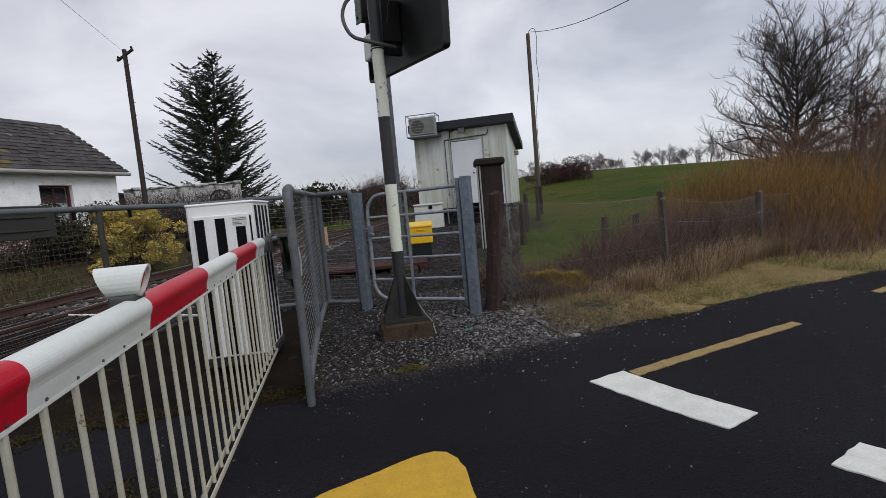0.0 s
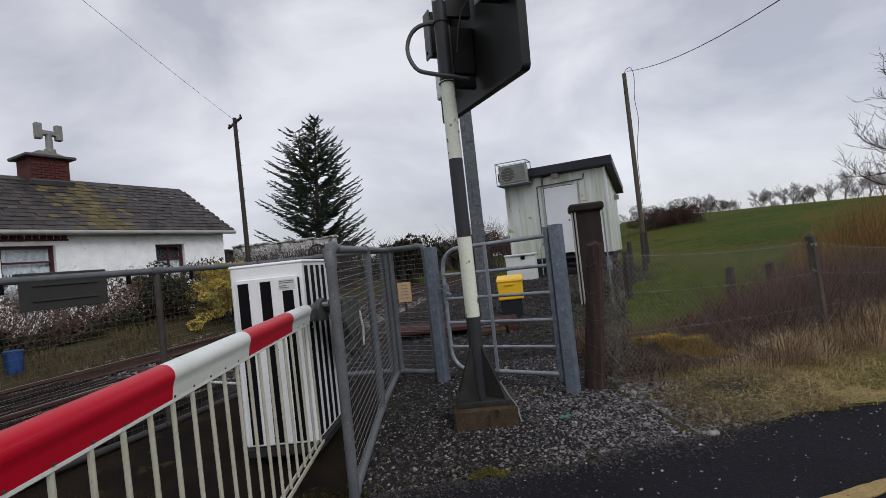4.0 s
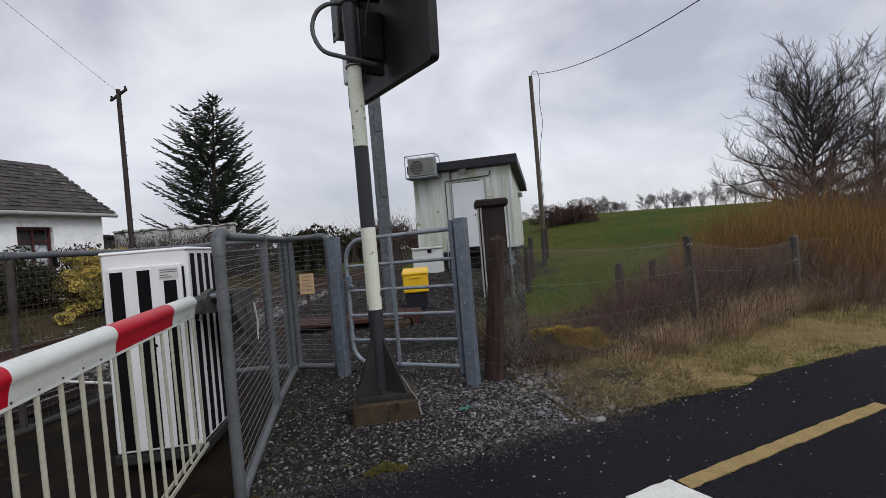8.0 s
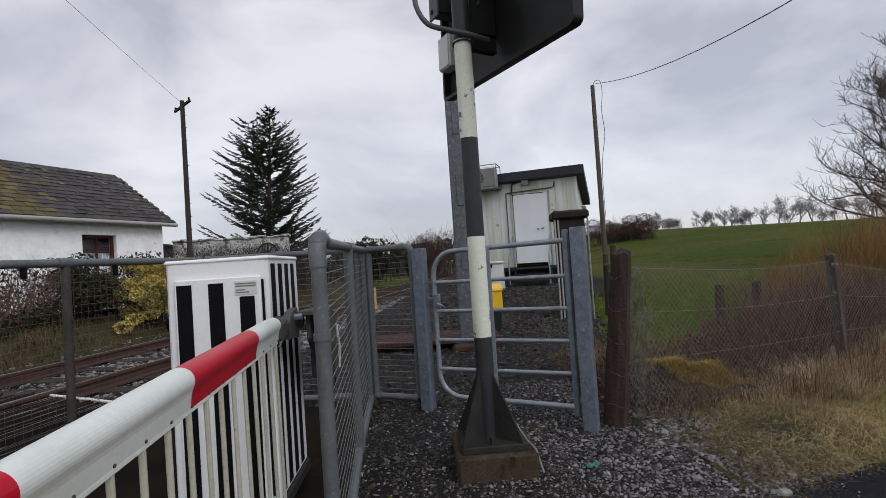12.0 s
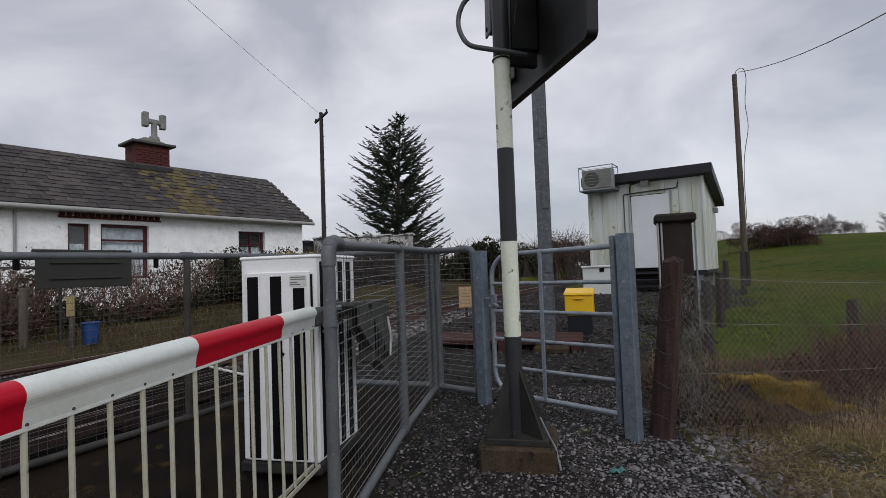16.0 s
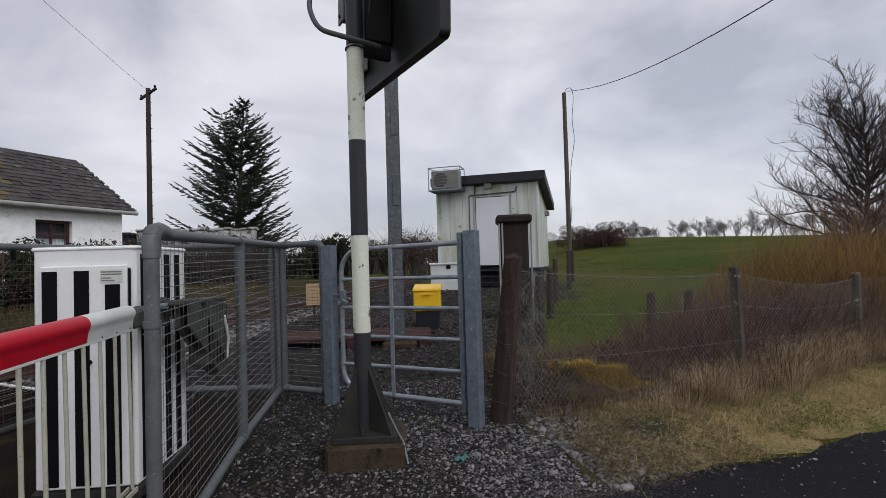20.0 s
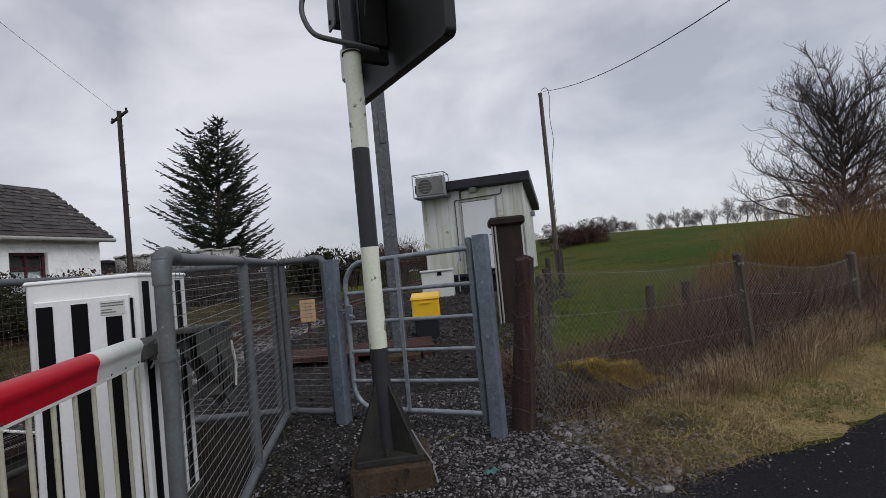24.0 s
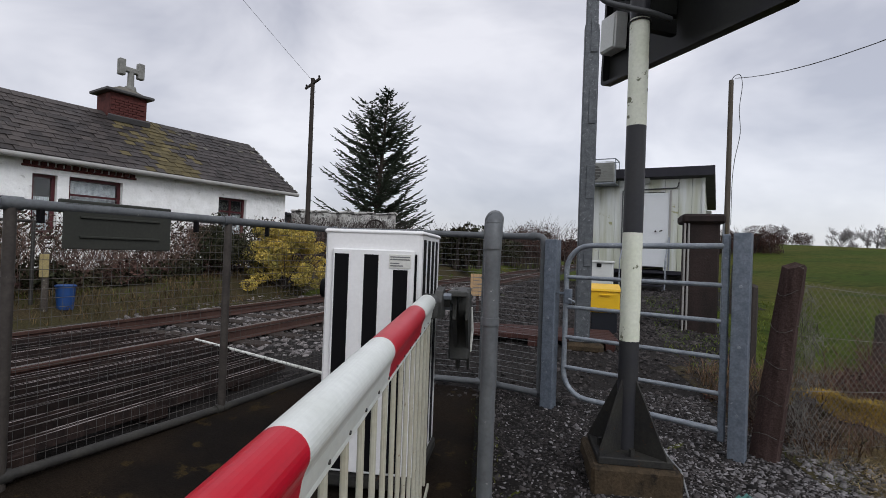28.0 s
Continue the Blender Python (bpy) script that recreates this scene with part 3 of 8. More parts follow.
def gz(x, y):
    """Height of the ground."""
    x, y = np.asarray(x, float), np.asarray(y, float)
    u = across(x, y)
    z = 0.26 * smooth(2.6, 5.9, y) + 0.05 * np.clip(y - 5.6, 0, 9)
    z = z * (1 - 0.45 * smooth(1.6, 4.5, x) * (1 - smooth(6, 14, y)))
    z = z + 0.05 * np.clip(-0.5 - x, 0, 3) * smooth(2.0, 4.5, y)
    z = z - 0.16 * np.exp(-(((x - 2.7) / 0.9) ** 2 + ((y - 6.2) / 0.45) ** 2))
    z = z + 0.085 * np.exp(-(((x - 0.5) / 0.5) ** 2 + ((y - 4.95) / 0.5) ** 2))
    bed = smooth(3.0, 1.9, np.abs(u)) * smooth(1.0, 4.0, y)
    z = z * (1 - bed) + 0.30 * bed
    dist = np.hypot(x, y)
    hill = (3.58 - 0.76 * smooth(30, 48, x) - 0.35 * smooth(48, 80, x)) * smooth(10, 84, dist) * smooth(5.5, 15, u) * smooth(4, 14, y + 0.25 * x)
    fall = np.clip(dist - 95, 0, 400) * 0.06 * smooth(5.5, 15, u)
    return z + np.maximum(hill - fall, -1.0)


def G(x, y, up=0.0):
    return Vector((x, y, float(gz(x, y)) + up))


def lerp_list(pairs, x):
    return float(np.interp(x, [p[0] for p in pairs], [p[1] for p in pairs]))


def straw_line(x):
    """Where the pale verge gives way to dark litter."""
    return np.interp(x, [p[0] for p in EDGE], [p[1] for p in EDGE]) + np.clip(0.02 + 1.35 * (x - 2.45), 0.02, 3.0)


EDGE = ((-3.0, 4.0), (-0.4, 3.98), (0.3, 4.02), (1.0, 4.12), (1.93, 4.27), (2.5, 4.41), (3.4, 4.58), (4.6, 4.95), (6.6, 5.2), (12, 5.9), (30, 9.0))


def road_edge(x):
    return lerp_list(EDGE, x) + 0.03 * math.sin(x * 5.1) + 0.018 * math.sin(x * 13.7 + 1)


# ---- ground sheet and surfaces ----
def land(name, xs, ys, keep, lift, mat, label, category):
    """A sheet that follows the land where keep(x, y) holds."""
    X, Y = np.meshgrid(xs, ys, indexing="ij")
    Z = gz(X, Y) + lift
    verts = np.stack([X, Y, Z], -1).reshape(-1, 3)
    n = len(ys)
    faces = [(i * n + j, (i + 1) * n + j, (i + 1) * n + j + 1, i * n + j + 1) for i in range(len(xs) - 1) for j in range(n - 1)
             if keep((xs[i] + xs[i + 1]) / 2, (ys[j] + ys[j + 1]) / 2)]
    me = arrays_mesh(name, verts, np.array(faces), mat, smooth=True)
    return tagged(new(name, me), label, category, kind="structure")


def steps(*spans):
    out = []
    for a, b, s in spans:
        out += list(np.arange(a, b, s))
    return np.array(out + [spans[-1][1]])


land("ground", steps((-600, -60, 60), (-60, -12, 4), (-12, 14, 0.4), (14, 60, 2.5), (60, 120, 5), (120, 900, 60)),
     steps((-300, -20, 40), (-20, 0, 4), (0, 14, 0.4), (14, 60, 2.0), (60, 130, 4), (130, 900, 60)),
     lambda x, y: True, 0.0, SOIL, "green winter pasture rising to a low hill", "ground")

# asphalt: columns from behind the camera up to the worn edge of the road
m = Mesh()
cols = steps((-14, -3, 1.0), (-3, 8, 0.16), (8, 60, 1.5))
rows = []
for x in cols:
    e = road_edge(x)
    ys = np.concatenate([np.linspace(-7 + 0.1 * max(x - 6, 0), 2.5, 8), np.linspace(2.6, e, 12)]) if e > 2.7 else np.linspace(-7, e, 20)
    rows.append([G(x, y, 0.012) for y in ys])
m.grid(rows)
m.f = [q[::-1] for q in m.f]
solid("road", m, ASPHALT, "damp dark asphalt lane with a ragged edge", "road", kind="structure", smooth=True)

# dark apron inside the railway fence, beside the barrier machine
m = Mesh()
rows = []
for x in np.linspace(-2.95, -0.40, 26):
    top = lerp_list(((-2.95, 3.98), (-2.75, 4.42), (-1.9, 6.42), (-0.4, 6.42)), x)
    rows.append([G(x, y, 0.016) for y in np.linspace(3.8, top, 22)])
m.grid(rows)
m.f = [q[::-1] for q in m.f]
solid("pavement_apron", m, APRON, "dark mossy asphalt apron beside the barrier machine", "pavement", kind="structure", smooth=True)

land("gravel_path", steps((-0.42, 2.1, 0.15), (2.1, 2.4, 0.15)), steps((3.9, 10.4, 0.15)),
     lambda x, y: road_edge(x) - 0.04 < y < 10.4 and x < 2.05 - 0.22 * (y - 4.3) + 0.6 * (y > 6.0) + 1.2 * (y > 7.5), 0.006, GRAVELBED, "dark gravel bed of the path to the gate", "gravel")
land("gravel_yard", steps((-2.6, 7.2, 0.35)), steps((6.1, 20.0, 0.35)),
     lambda x, y: across(x, y) > 1.2 and x < 1.8 + 0.24 * (y - 4) + 1.4 * (y > 12.5), 0.004, GRAVELBED, "dark gravel yard round the equipment hut", "gravel")
land("ballast_bed", steps((-10, 30, 0.4)), steps((3.6, 110, 0.8)),
     lambda x, y: -2.05 < across(x, y) < (2.45 if y < 4.6 else 2.95), 0.010, GRAVELBED, "dirty ballast bed under the railway track", "ballast")
land("verge_mat", steps((0.9, 26, 0.22)), steps((4.2, 9.0, 0.2)),
     lambda x, y: road_edge(x) - 0.02 < y < straw_line(x) + 0.15 and y < lerp_list(((1.0, 5.1), (1.9, 5.7), (4, 6.1), (6.7, 7.3), (12, 9.0), (30, 9.0)), x) and x > 2.4, 0.008, VERGE, "flattened dead grass along the road", "verge")
land("far_verge", steps((-14, 3, 0.4)), steps((2.5, 30, 0.4)),
     lambda x, y: -7.5 < across(x, y) < -1.75, 0.016, FARVERGE, "rough grass strip between track and hedge", "verge")


# ---- road markings ----
def marking(name, corners, mat, label, seed, thick=0.004):
    """A painted patch with slightly ragged edges, laid on the road."""
    rnd = random.Random(seed)
    out = []
    for i in range(len(corners)):
        a, b = Vector(corners[i]), Vector(corners[(i + 1) % len(corners)])
        n = max(int((b - a).length / 0.06), 1)
        for k in range(n):
            p = a.lerp(b, k / n)
            j = 0.006 if k else 0.0
            out.append((p.x + rnd.uniform(-j, j), p.y + rnd.uniform(-j, j)))
    cx = sum(p[0] for p in out) / len(out)
    cy = sum(p[1] for p in out) / len(out)
    mm = Mesh()
    rings = [[(cx + (p[0] - cx) * k, cy + (p[1] - cy) * k) for p in out] for k in (0.02, 0.5, 0.85, 1.0)]
    n = len(out)
    vs = [G(*p, 0.016 + thick) for r in rings for p in r] + [G(*p, 0.010) for p in out]
    fs = [(i * n + k, (i + 1) * n + k, (i + 1) * n + (k + 1) % n, i * n + (k + 1) % n) for i in range(4) for k in range(n)]
    fs.append(tuple(range(n)))
    mm.add(vs, fs)
    return solid(name, mm, mat, label, "road marking", kind="structure")


def quad(p, q, w):
    """A strip w wide from p to q, to its right."""
    p, q = Vector(p), Vector(q)
    s = (q - p).normalized()
    s = Vector((s.y, -s.x)) * w
    return [p, p + s, q + s, q]


marking("stop_dash", [(1.716, 3.40), (2.129, 2.474), (2.43, 2.586), (2.04, 3.483)], ROADWHITE, "broad worn white stop-line dash across the lane", 1)
marking("stop_dash", [(2.297, 1.979), (2.70, 1.05), (3.00, 1.17), (2.612, 2.103)], ROADWHITE, "broad worn white stop-line dash across the lane", 2)
marking("edge_line", quad((2.075, 3.46), (4.08, 3.985), 0.092), ROADOCHRE, "faded ochre edge line along the road", 3)
marking("edge_line", quad((5.6, 4.49), (7.6, 5.02), 0.092), ROADOCHRE, "faded ochre edge line along the road", 4)
marking("yellow_patch", [(0.42, 2.82), (0.30, 2.80), (0.15, 2.74), (-0.23, 2.58), (-0.40, 2.45), (-0.44, 1.9), (-0.2, 1.55), (0.45, 1.6), (0.56, 2.0), (0.545, 2.35), (0.56, 2.58), (0.54, 2.70), (0.49, 2.79)], ROADYELLOW, "bright yellow road-paint patch on the asphalt", 5)

# ---- railway ----
def rail_at(off, s0, s1, name):
    ob = thing(name, "rusty steel running rail with a dull worn head", "rail", group="running rails")
    prof = [(-0.07, 0), (0.07, 0), (0.07, 0.012), (0.012, 0.03), (0.012, 0.105), (0.034, 0.115), (-0.034, 0.115), (-0.012, 0.105), (-0.012, 0.03), (-0.07, 0.012)]
    head = [(-0.035, 0.115), (0.035, 0.115), (0.035, 0.145), (0.026, 0.152), (-0.026, 0.152), (-0.035, 0.145)]
    for nm, pr, mt in (("rail_web", prof, RAILRUST), ("rail_head", head, [RAILRUST, RAILTOP])):
        mm = Mesh()
        vs, fs = [], []
        o = TN * (off - 6.10)
        for s in (s0, s1):
            for a, b in pr:
                p = o + TD * s + TN * a
                vs.append((p.x, p.y, 0.350 + b))
        n = len(pr)
        fs = [tuple(range(n)), tuple(range(n, 2 * n))[::-1]] + [(i, n + i, n + (i + 1) % n, (i + 1) % n) for i in range(n)]
        mm.add(vs, fs)
        if nm == "rail_head":
            mm.mi = [0, 0] + [1 if i == 3 else 0 for i in range(n)]
        part(nm, mm, mt, ob)
    return ob


rail_at(0.84, -4, 130, "running_rail")
rail_at(-0.84, -4, 130, "running_rail")

# timber trespass guard: ribs laid along the rails, on cross bearers
guard = thing("trespass_guard", "dark timber cattle-guard ribs laid beside and between the rails", "track guard")
for lo, hi, mn, end in ((1.00, 2.40, 15, 6.12), (-0.66, 0.66, 11, 6.35)):
    for i in range(mn):
        u = lo + (hi - lo) * i / (mn - 1)
        s1 = end - (0.26 * (u - 0.9) if u > 0.9 else 0)
        s0 = 2.2
        p0, p1 = TN * (u - 6.10) + TD * s0, TN * (u - 6.10) + TD * s1
        z = 0.40 if u < 1 else 0.41 - 0.015 * (u - 1)
        mm = Mesh()
        pr = [(-0.024, -0.01), (0.024, -0.01), (0.006, 0.062), (-0.006, 0.062)]
        vs = [(*(p + TN * a).xy, z + b + 0.012 * math.sin(i * 2.3)) for p in (p0, p1) for a, b in pr]
        mm.add(vs, [(0, 1, 2, 3), (7, 6, 5, 4), (0, 4, 5, 1), (1, 5, 6, 2), (2, 6, 7, 3), (3, 7, 4, 0)])
        # only the narrow top face takes the painted glint
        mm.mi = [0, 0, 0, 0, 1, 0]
        part("rib", mm, [RIB, RIBGLINT], guard)
for s in np.arange(2.6, 6.0, 0.85):
    for lo, hi in ((0.98, 2.44), (-0.68, 0.68)):
        mm = Mesh()
        c = TN * ((lo + hi) / 2 - 6.10) + TD * s
        mm.box((c.x, c.y, 0.37), (hi - lo, 0.16, 0.09), Matrix.Rotation(math.atan2(TN.y, TN.x), 3, "Z"), 0.01)
        part("bearer", mm, RIB, guard)

mm = Mesh()
a, b = Vector((-3.58, 7.22, 0.478)), Vector((-1.66, 5.98, 0.462))
mm.box((a + b) / 2, ((b - a).length, 0.024, 0.026), Matrix.Rotation(math.atan2(b.y - a.y, b.x - a.x), 3, "Z"), 0.008)
solid("white_edge_board", mm, WHITE_DIRTY, "slim white-painted board closing the end of the track guard", "edge board")

# sleepers past the guard
mm = Mesh()
mm.box((0, 0, 0), (2.6, 0.25, 0.12), None, 0.012)
sl = mm.data("sleeper", SLEEPER)
for i in range(72):
    s = 6.9 + i * 0.68
    c = TN * (-6.10) + TD * s
    ob = new("sleeper", sl)
    ob.matrix_world = Matrix.Translation((c.x, c.y, 0.285)) @ Matrix.Rotation(math.atan2(TN.y, TN.x), 4, "Z")
    tagged(ob, "dark weathered timber railway sleeper in ballast", "sleeper", group="sleepers under the track")


# ---- tubular fences with welded mesh ----
def weld_mesh(mm, a, b, z0a, z1a, z0b, z1b, dx=0.05, dz=0.051, r=0.0017):
    """Welded wires filling the panel from a to b."""
    a, b = Vector(a), Vector(b)
    n = max(int((b - a).length / dx), 2)
    for i in range(1, n):
        k = i / n
        p = a.lerp(b, k)
        mm.path([(p.x, p.y, z0a + (z0b - z0a) * k), (p.x, p.y, z1a + (z1b - z1a) * k)], r * 0.55, 3, mi=1, cap=False)
    nz = int((z1a - z0a) / dz)
    for i in range(1, nz):
        k = i / nz
        mm.path([(a.x, a.y, z0a + (z1a - z0a) * k), (b.x, b.y, z0b + (z1b - z0b) * k)], r, 4, cap=False)
    return mm


def tube_fence(label, pts, top, low, r=0.028, post_r=None, group="", dark=False, bend=False, hung=()):
    """Posts at pts (x, y), a top and a low rail, and mesh between; heights per point."""
    ob = thing("tubular_fence", label, "fence", group=group)
    for i, (x, y) in enumerate(pts):
        pr = (post_r or {}).get(i, 0.028 if dark else 0.034)
        if pr:
            mm = Mesh()
            mm.tube((x, y, low[i] if i in hung else float(gz(x, y)) - 0.05), (x, y, top[i] - (0.07 if bend and i == len(pts) - 1 else 0.0)), pr, n=14)
            mm.tube((x, y, top[i] - 0.40), (x, y, top[i] - 0.37), pr + 0.005, n=14)
            part("post", mm, TUBEBROWN if dark and i else TUBE, ob, smooth=True)
    for nm, hs in (("top_rail", top), ("low_rail", low)):
        for i in range(len(pts) - 1):
            mm = Mesh()
            p, q = Vector((*pts[i], hs[i])), Vector((*pts[i + 1], hs[i + 1]))
            if bend and nm == "top_rail" and i == len(pts) - 2:
                e = (q - p).normalized()
                part("elbow", Mesh().path([q - e * 0.10, q - e * 0.06, q - e * 0.025 - Vector((0, 0, 0.006)), q - e * 0.006 - Vector((0, 0, 0.025)), q - Vector((0, 0, 0.06)), q - Vector((0, 0, 0.11))], r + 0.003, 12), TUBE, ob, smooth=True)
                q = q - e * 0.07
            mm.tube(p, q, r, n=12)
            for k in (0.0, 1.0):
                c = p.lerp(q, k)
                d = (q - p).normalized() * (0.05 if k == 0 else -0.05)
                mm.tube(c, c + d, r + 0.008, n=12)
            part(nm, mm, TUBEDARK if nm == "low_rail" and dark else TUBE, ob, smooth=True)
    for i in range(len(pts) - 1):
        mm = weld_mesh(Mesh(), pts[i], pts[i + 1], low[i] + 0.02, top[i] - 0.03, low[i + 1] + 0.02, top[i + 1] - 0.03)
        part("mesh_panel", mm, [WIREMID if dark else WIRE, WIREDARK], ob, "welded wire mesh infill")
    return ob


FC, F2, F3, FE = (-0.336, 3.725), (-0.335, 5.15), (-0.302, 6.37), (0.128, 6.12)
wing = tube_fence("grey tubular guard fence with welded mesh beside the gravel path", [FC, F2, F3], (1.665, 1.695, 1.712), (0.245, 0.335, 0.37), post_r={0: 0.031, 2: 0.028}, hung=(1, 2))
mm = Mesh()
mm.path([(FC[0], FC[1], 1.56), (FC[0], FC[1], 1.645), (FC[0] + 0.003, FC[1] + 0.02, 1.673), (FC[0] + 0.006, FC[1] + 0.06, 1.682), (FC[0] + 0.008, FC[1] + 0.13, 1.675)], [0.035, 0.037, 0.037, 0.036, 0.033], 14)
part("elbow", mm, TUBE, wing, "rounded grey elbow joint", smooth=True)
tube_fence("short grey tubular mesh fence between wing fence and gate post", [(F3[0] + 0.05, F3[1] - 0.02), FE], (1.71, 1.71), (0.38, 0.38), post_r={0: 0.028, 1: 0.026}, bend=True, hung=(0, 1))
tube_fence("grey tubular mesh fence behind the barrier machine", [(-1.74, 6.50), (-1.05, 6.46), (F3[0] - 0.06, F3[1] + 0.03)], (1.72, 1.72, 1.715), (0.39, 0.39, 0.38), post_r={1: 0, 2: 0.028})
A = [(-3.25, 2.87), (-2.745, 4.10), (-2.235, 5.30), (-1.80, 6.52)]
rf = tube_fence("long grey tubular mesh fence in front of the railway", A, (1.70, 1.71, 1.715, 1.72), (0.31, 0.33, 0.355, 0.38), post_r={0: 0.03}, dark=True)
for i, k in ((1, 0.10), (1, 0.80), (2, 0.30)):
    p = Vector(A[i]).lerp(Vector(A[i + 1]), k)
    part("mesh_clip", Mesh().box((p.x, p.y, 1.655), (0.03, 0.03, 0.075), None, 0.004), BLACK, rf, "black strap clip under the rail")

# dark sign back hung on the railway fence
ad = (Vector(A[2]) - Vector(A[1])).normalized()
c = Vector(A[1]).lerp(Vector(A[2]), 0.405)
rz = math.degrees(math.atan2(ad.y, ad.x))
sg = thing("hung_sign", "dark sign board seen from behind, hung on the fence rail", "sign", pose(c.x, c.y, 1.56, 0, 0, rz))
part("panel", Mesh().box((0.01, -0.014, 0.05), (0.62, 0.010, 0.25), None, 0.004), SIGNGREEN, sg)
for z in (-0.006, 0.104):
    part("rib", Mesh().box((0.01, -0.024, z), (0.46, 0.012, 0.014), None, 0.003), SIGNGREEN, sg)
part("top_channel", Mesh().box((0.01, 0.012, 0.185), (0.64, 0.03, 0.026), None, 0.006), SIGNGREEN, sg)

# ---- wicket gate and its posts ----
LP, GP = Vector((0.200, 6.07, 0)), Vector((1.345, 5.285, 0))
gd = (GP - LP).normalized()
grz = math.degrees(math.atan2(gd.y, gd.x))


def gate_post(p, h, label):
    ob = thing("gate_post", label, "gate post", pose(p.x, p.y, float(gz(p.x, p.y)) - 0.05, 0, 0, grz), group="wicket gate posts")
    w, d, t = 0.102, 0.095, 0.008
    part("web", Mesh().box((0, -d / 2, h / 2), (w, t, h), None, 0.003), GALV_POST, ob)
    for sx in (-1, 1):
        part("flange", Mesh().box((sx * (w / 2 - t / 2), 0, h / 2), (t, d - t, h - 0.002), None, 0.003), GALV_POST, ob)
    for z in (0.35, 0.8, 1.2):
        part("bolt", Mesh().tube((0, -d / 2 - 0.012, z), (0, -d / 2, z), 0.011, n=6), GALV, ob)
    return ob


gate_post(LP, 1.685 - float(gz(LP.x, LP.y)) + 0.05, "galvanised steel channel gate post on the latch side")
gate_post(GP, 1.745 - float(gz(GP.x, GP.y)) + 0.05, "galvanised steel channel gate post on the hinge side")
gz0 = 0.345
gl = (GP - LP).length
gate = thing("wicket_gate", "closed galvanised tubular pedestrian gate with a rounded latch side", "gate", pose(LP.x, LP.y, gz0, 0, 0, grz))
x0, x1, zt, zb = 0.13, gl - 0.11, 1.295, 0.07
R = 0.20
outline = [(x1, 0, zt + 0.015)]
outline += [(x0 + R - R * math.sin(a), 0, zt - R + R * math.cos(a)) for a in np.linspace(0, math.pi / 2, 7)]
outline += [(x0 + R - R * math.cos(a), 0, zb + R - R * math.sin(a)) for a in np.linspace(0, math.pi / 2, 7)]
outline += [(x1, 0, zb - 0.01)]
part("frame_tube", Mesh().path(outline, 0.021, 12), GALV, gate, smooth=True)
part("hinge_stile", Mesh().box((x1 + 0.012, 0, 0.69), (0.045, 0.035, 1.40), None, 0.006), GALV_POST, gate)
for z in (0.30, 0.545, 0.79, 1.035):
    part("cross_rail", Mesh().tube((x0, 0, z), (x1, 0, z + 0.008), 0.0165, n=10), GALV, gate, smooth=True)
xm = x0 + (x1 - x0) * 0.46
part("brace", Mesh().box((xm, -0.022, (zt + zb) / 2), (0.035, 0.012, zt - zb), None, 0.003), GALV, gate)
lt = part("latch", Mesh().box((x0 + 0.03, -0.02, 0.88), (0.06, 0.03, 0.12), None, 0.006).box((x0 - 0.02, -0.02, 0.90), (0.10, 0.02, 0.02), None, 0.004), GALV_POST, gate, "steel slam latch")
part("latch_handle", Mesh().tube((x0 + 0.04, -0.04, 0.86), (x0 + 0.10, -0.05, 0.84), 0.008), GALV, lt)

# ---- signal post ----
SP = Vector((0.507, 4.86, 0))
pm = Matrix.Rotation(radians(-3), 3, "Z")
pl = Mesh()
pl.box((0.018, 0.015, 0.0), (0.49, 0.49, 0.27), None, 0.018)
solid("concrete_plinth", pl, PLINTH, "mossy brown concrete plinth in gravel under the signal post", "plinth", pose(SP.x, SP.y, 0.25, 0, 0, -3))
sig = thing("crossing_signal", "black and white banded signal post with a black lamp board", "crossing signal", pose(SP.x, SP.y, 0.385, 0, 0, 0))
Z0 = 0.385
bp = Mesh()
bp.box((0.014, 0.012, 0.020), (0.405, 0.405, 0.042), pm, 0.005)
part("base_plate", bp, BASE_DARK, sig)
for k in range(4):
    a = math.pi / 2 * k + radians(42)
    d, s = Vector((math.cos(a), math.sin(a), 0)), Vector((-math.sin(a), math.cos(a), 0)) * 0.006
    q = [d * 0.05 + Vector((0, 0, 0.46)), d * 0.05 + Vector((0, 0, 0.035)), d * 0.262 + Vector((0, 0, 0.035)), d * 0.258 + Vector((0, 0, 0.06))]
    mm = Mesh().add([p + s for p in q] + [p - s for p in q], [(0, 1, 2, 3), (7, 6, 5, 4), (0, 4, 5, 1), (1, 5, 6, 2), (2, 6, 7, 3), (3, 7, 4, 0)])
    part("gusset", mm, BASE_DARK, sig)
    dd = Vector((math.cos(a + math.pi / 4), math.sin(a + math.pi / 4), 0)) * 0.150
    part("anchor_bolt", Mesh().tube(dd + Vector((0, 0, 0.04)), dd + Vector((0, 0, 0.085)), 0.016, n=6), BASE_DARK, sig)
bands = ((0.30, 1.058, 0), (1.058, 1.700, 1), (1.700, 2.336, 0), (2.336, 2.975, 1), (2.975, 3.62, 0), (3.62, 4.28, 1), (4.28, 4.75, 0))
for a, b, wht in bands:
    part("post_band", Mesh().tube((0, 0, a - Z0 if a > 0.4 else 0.02), (0, 0, b - Z0), 0.057, n=24), POST_WHITE if wht else POST_DARK, sig, smooth=True)
part("post_cap", Mesh().tube((0, 0, 4.75 - Z0), (0, 0, 4.79 - Z0), 0.062, 0.03, n=20), POST_DARK, sig, smooth=True)
for z in (2.955, 3.45, 3.87):
    mm = Mesh()
    mm.path([(0.062 * math.cos(t), 0.062 * math.sin(t), z - Z0 - 0.006 * math.sin(t)) for t in np.linspace(0, 2 * math.pi, 21)], 0.0055, 6, cap=False)
    part("strap", mm, BLACKCABLE, sig, smooth=True)

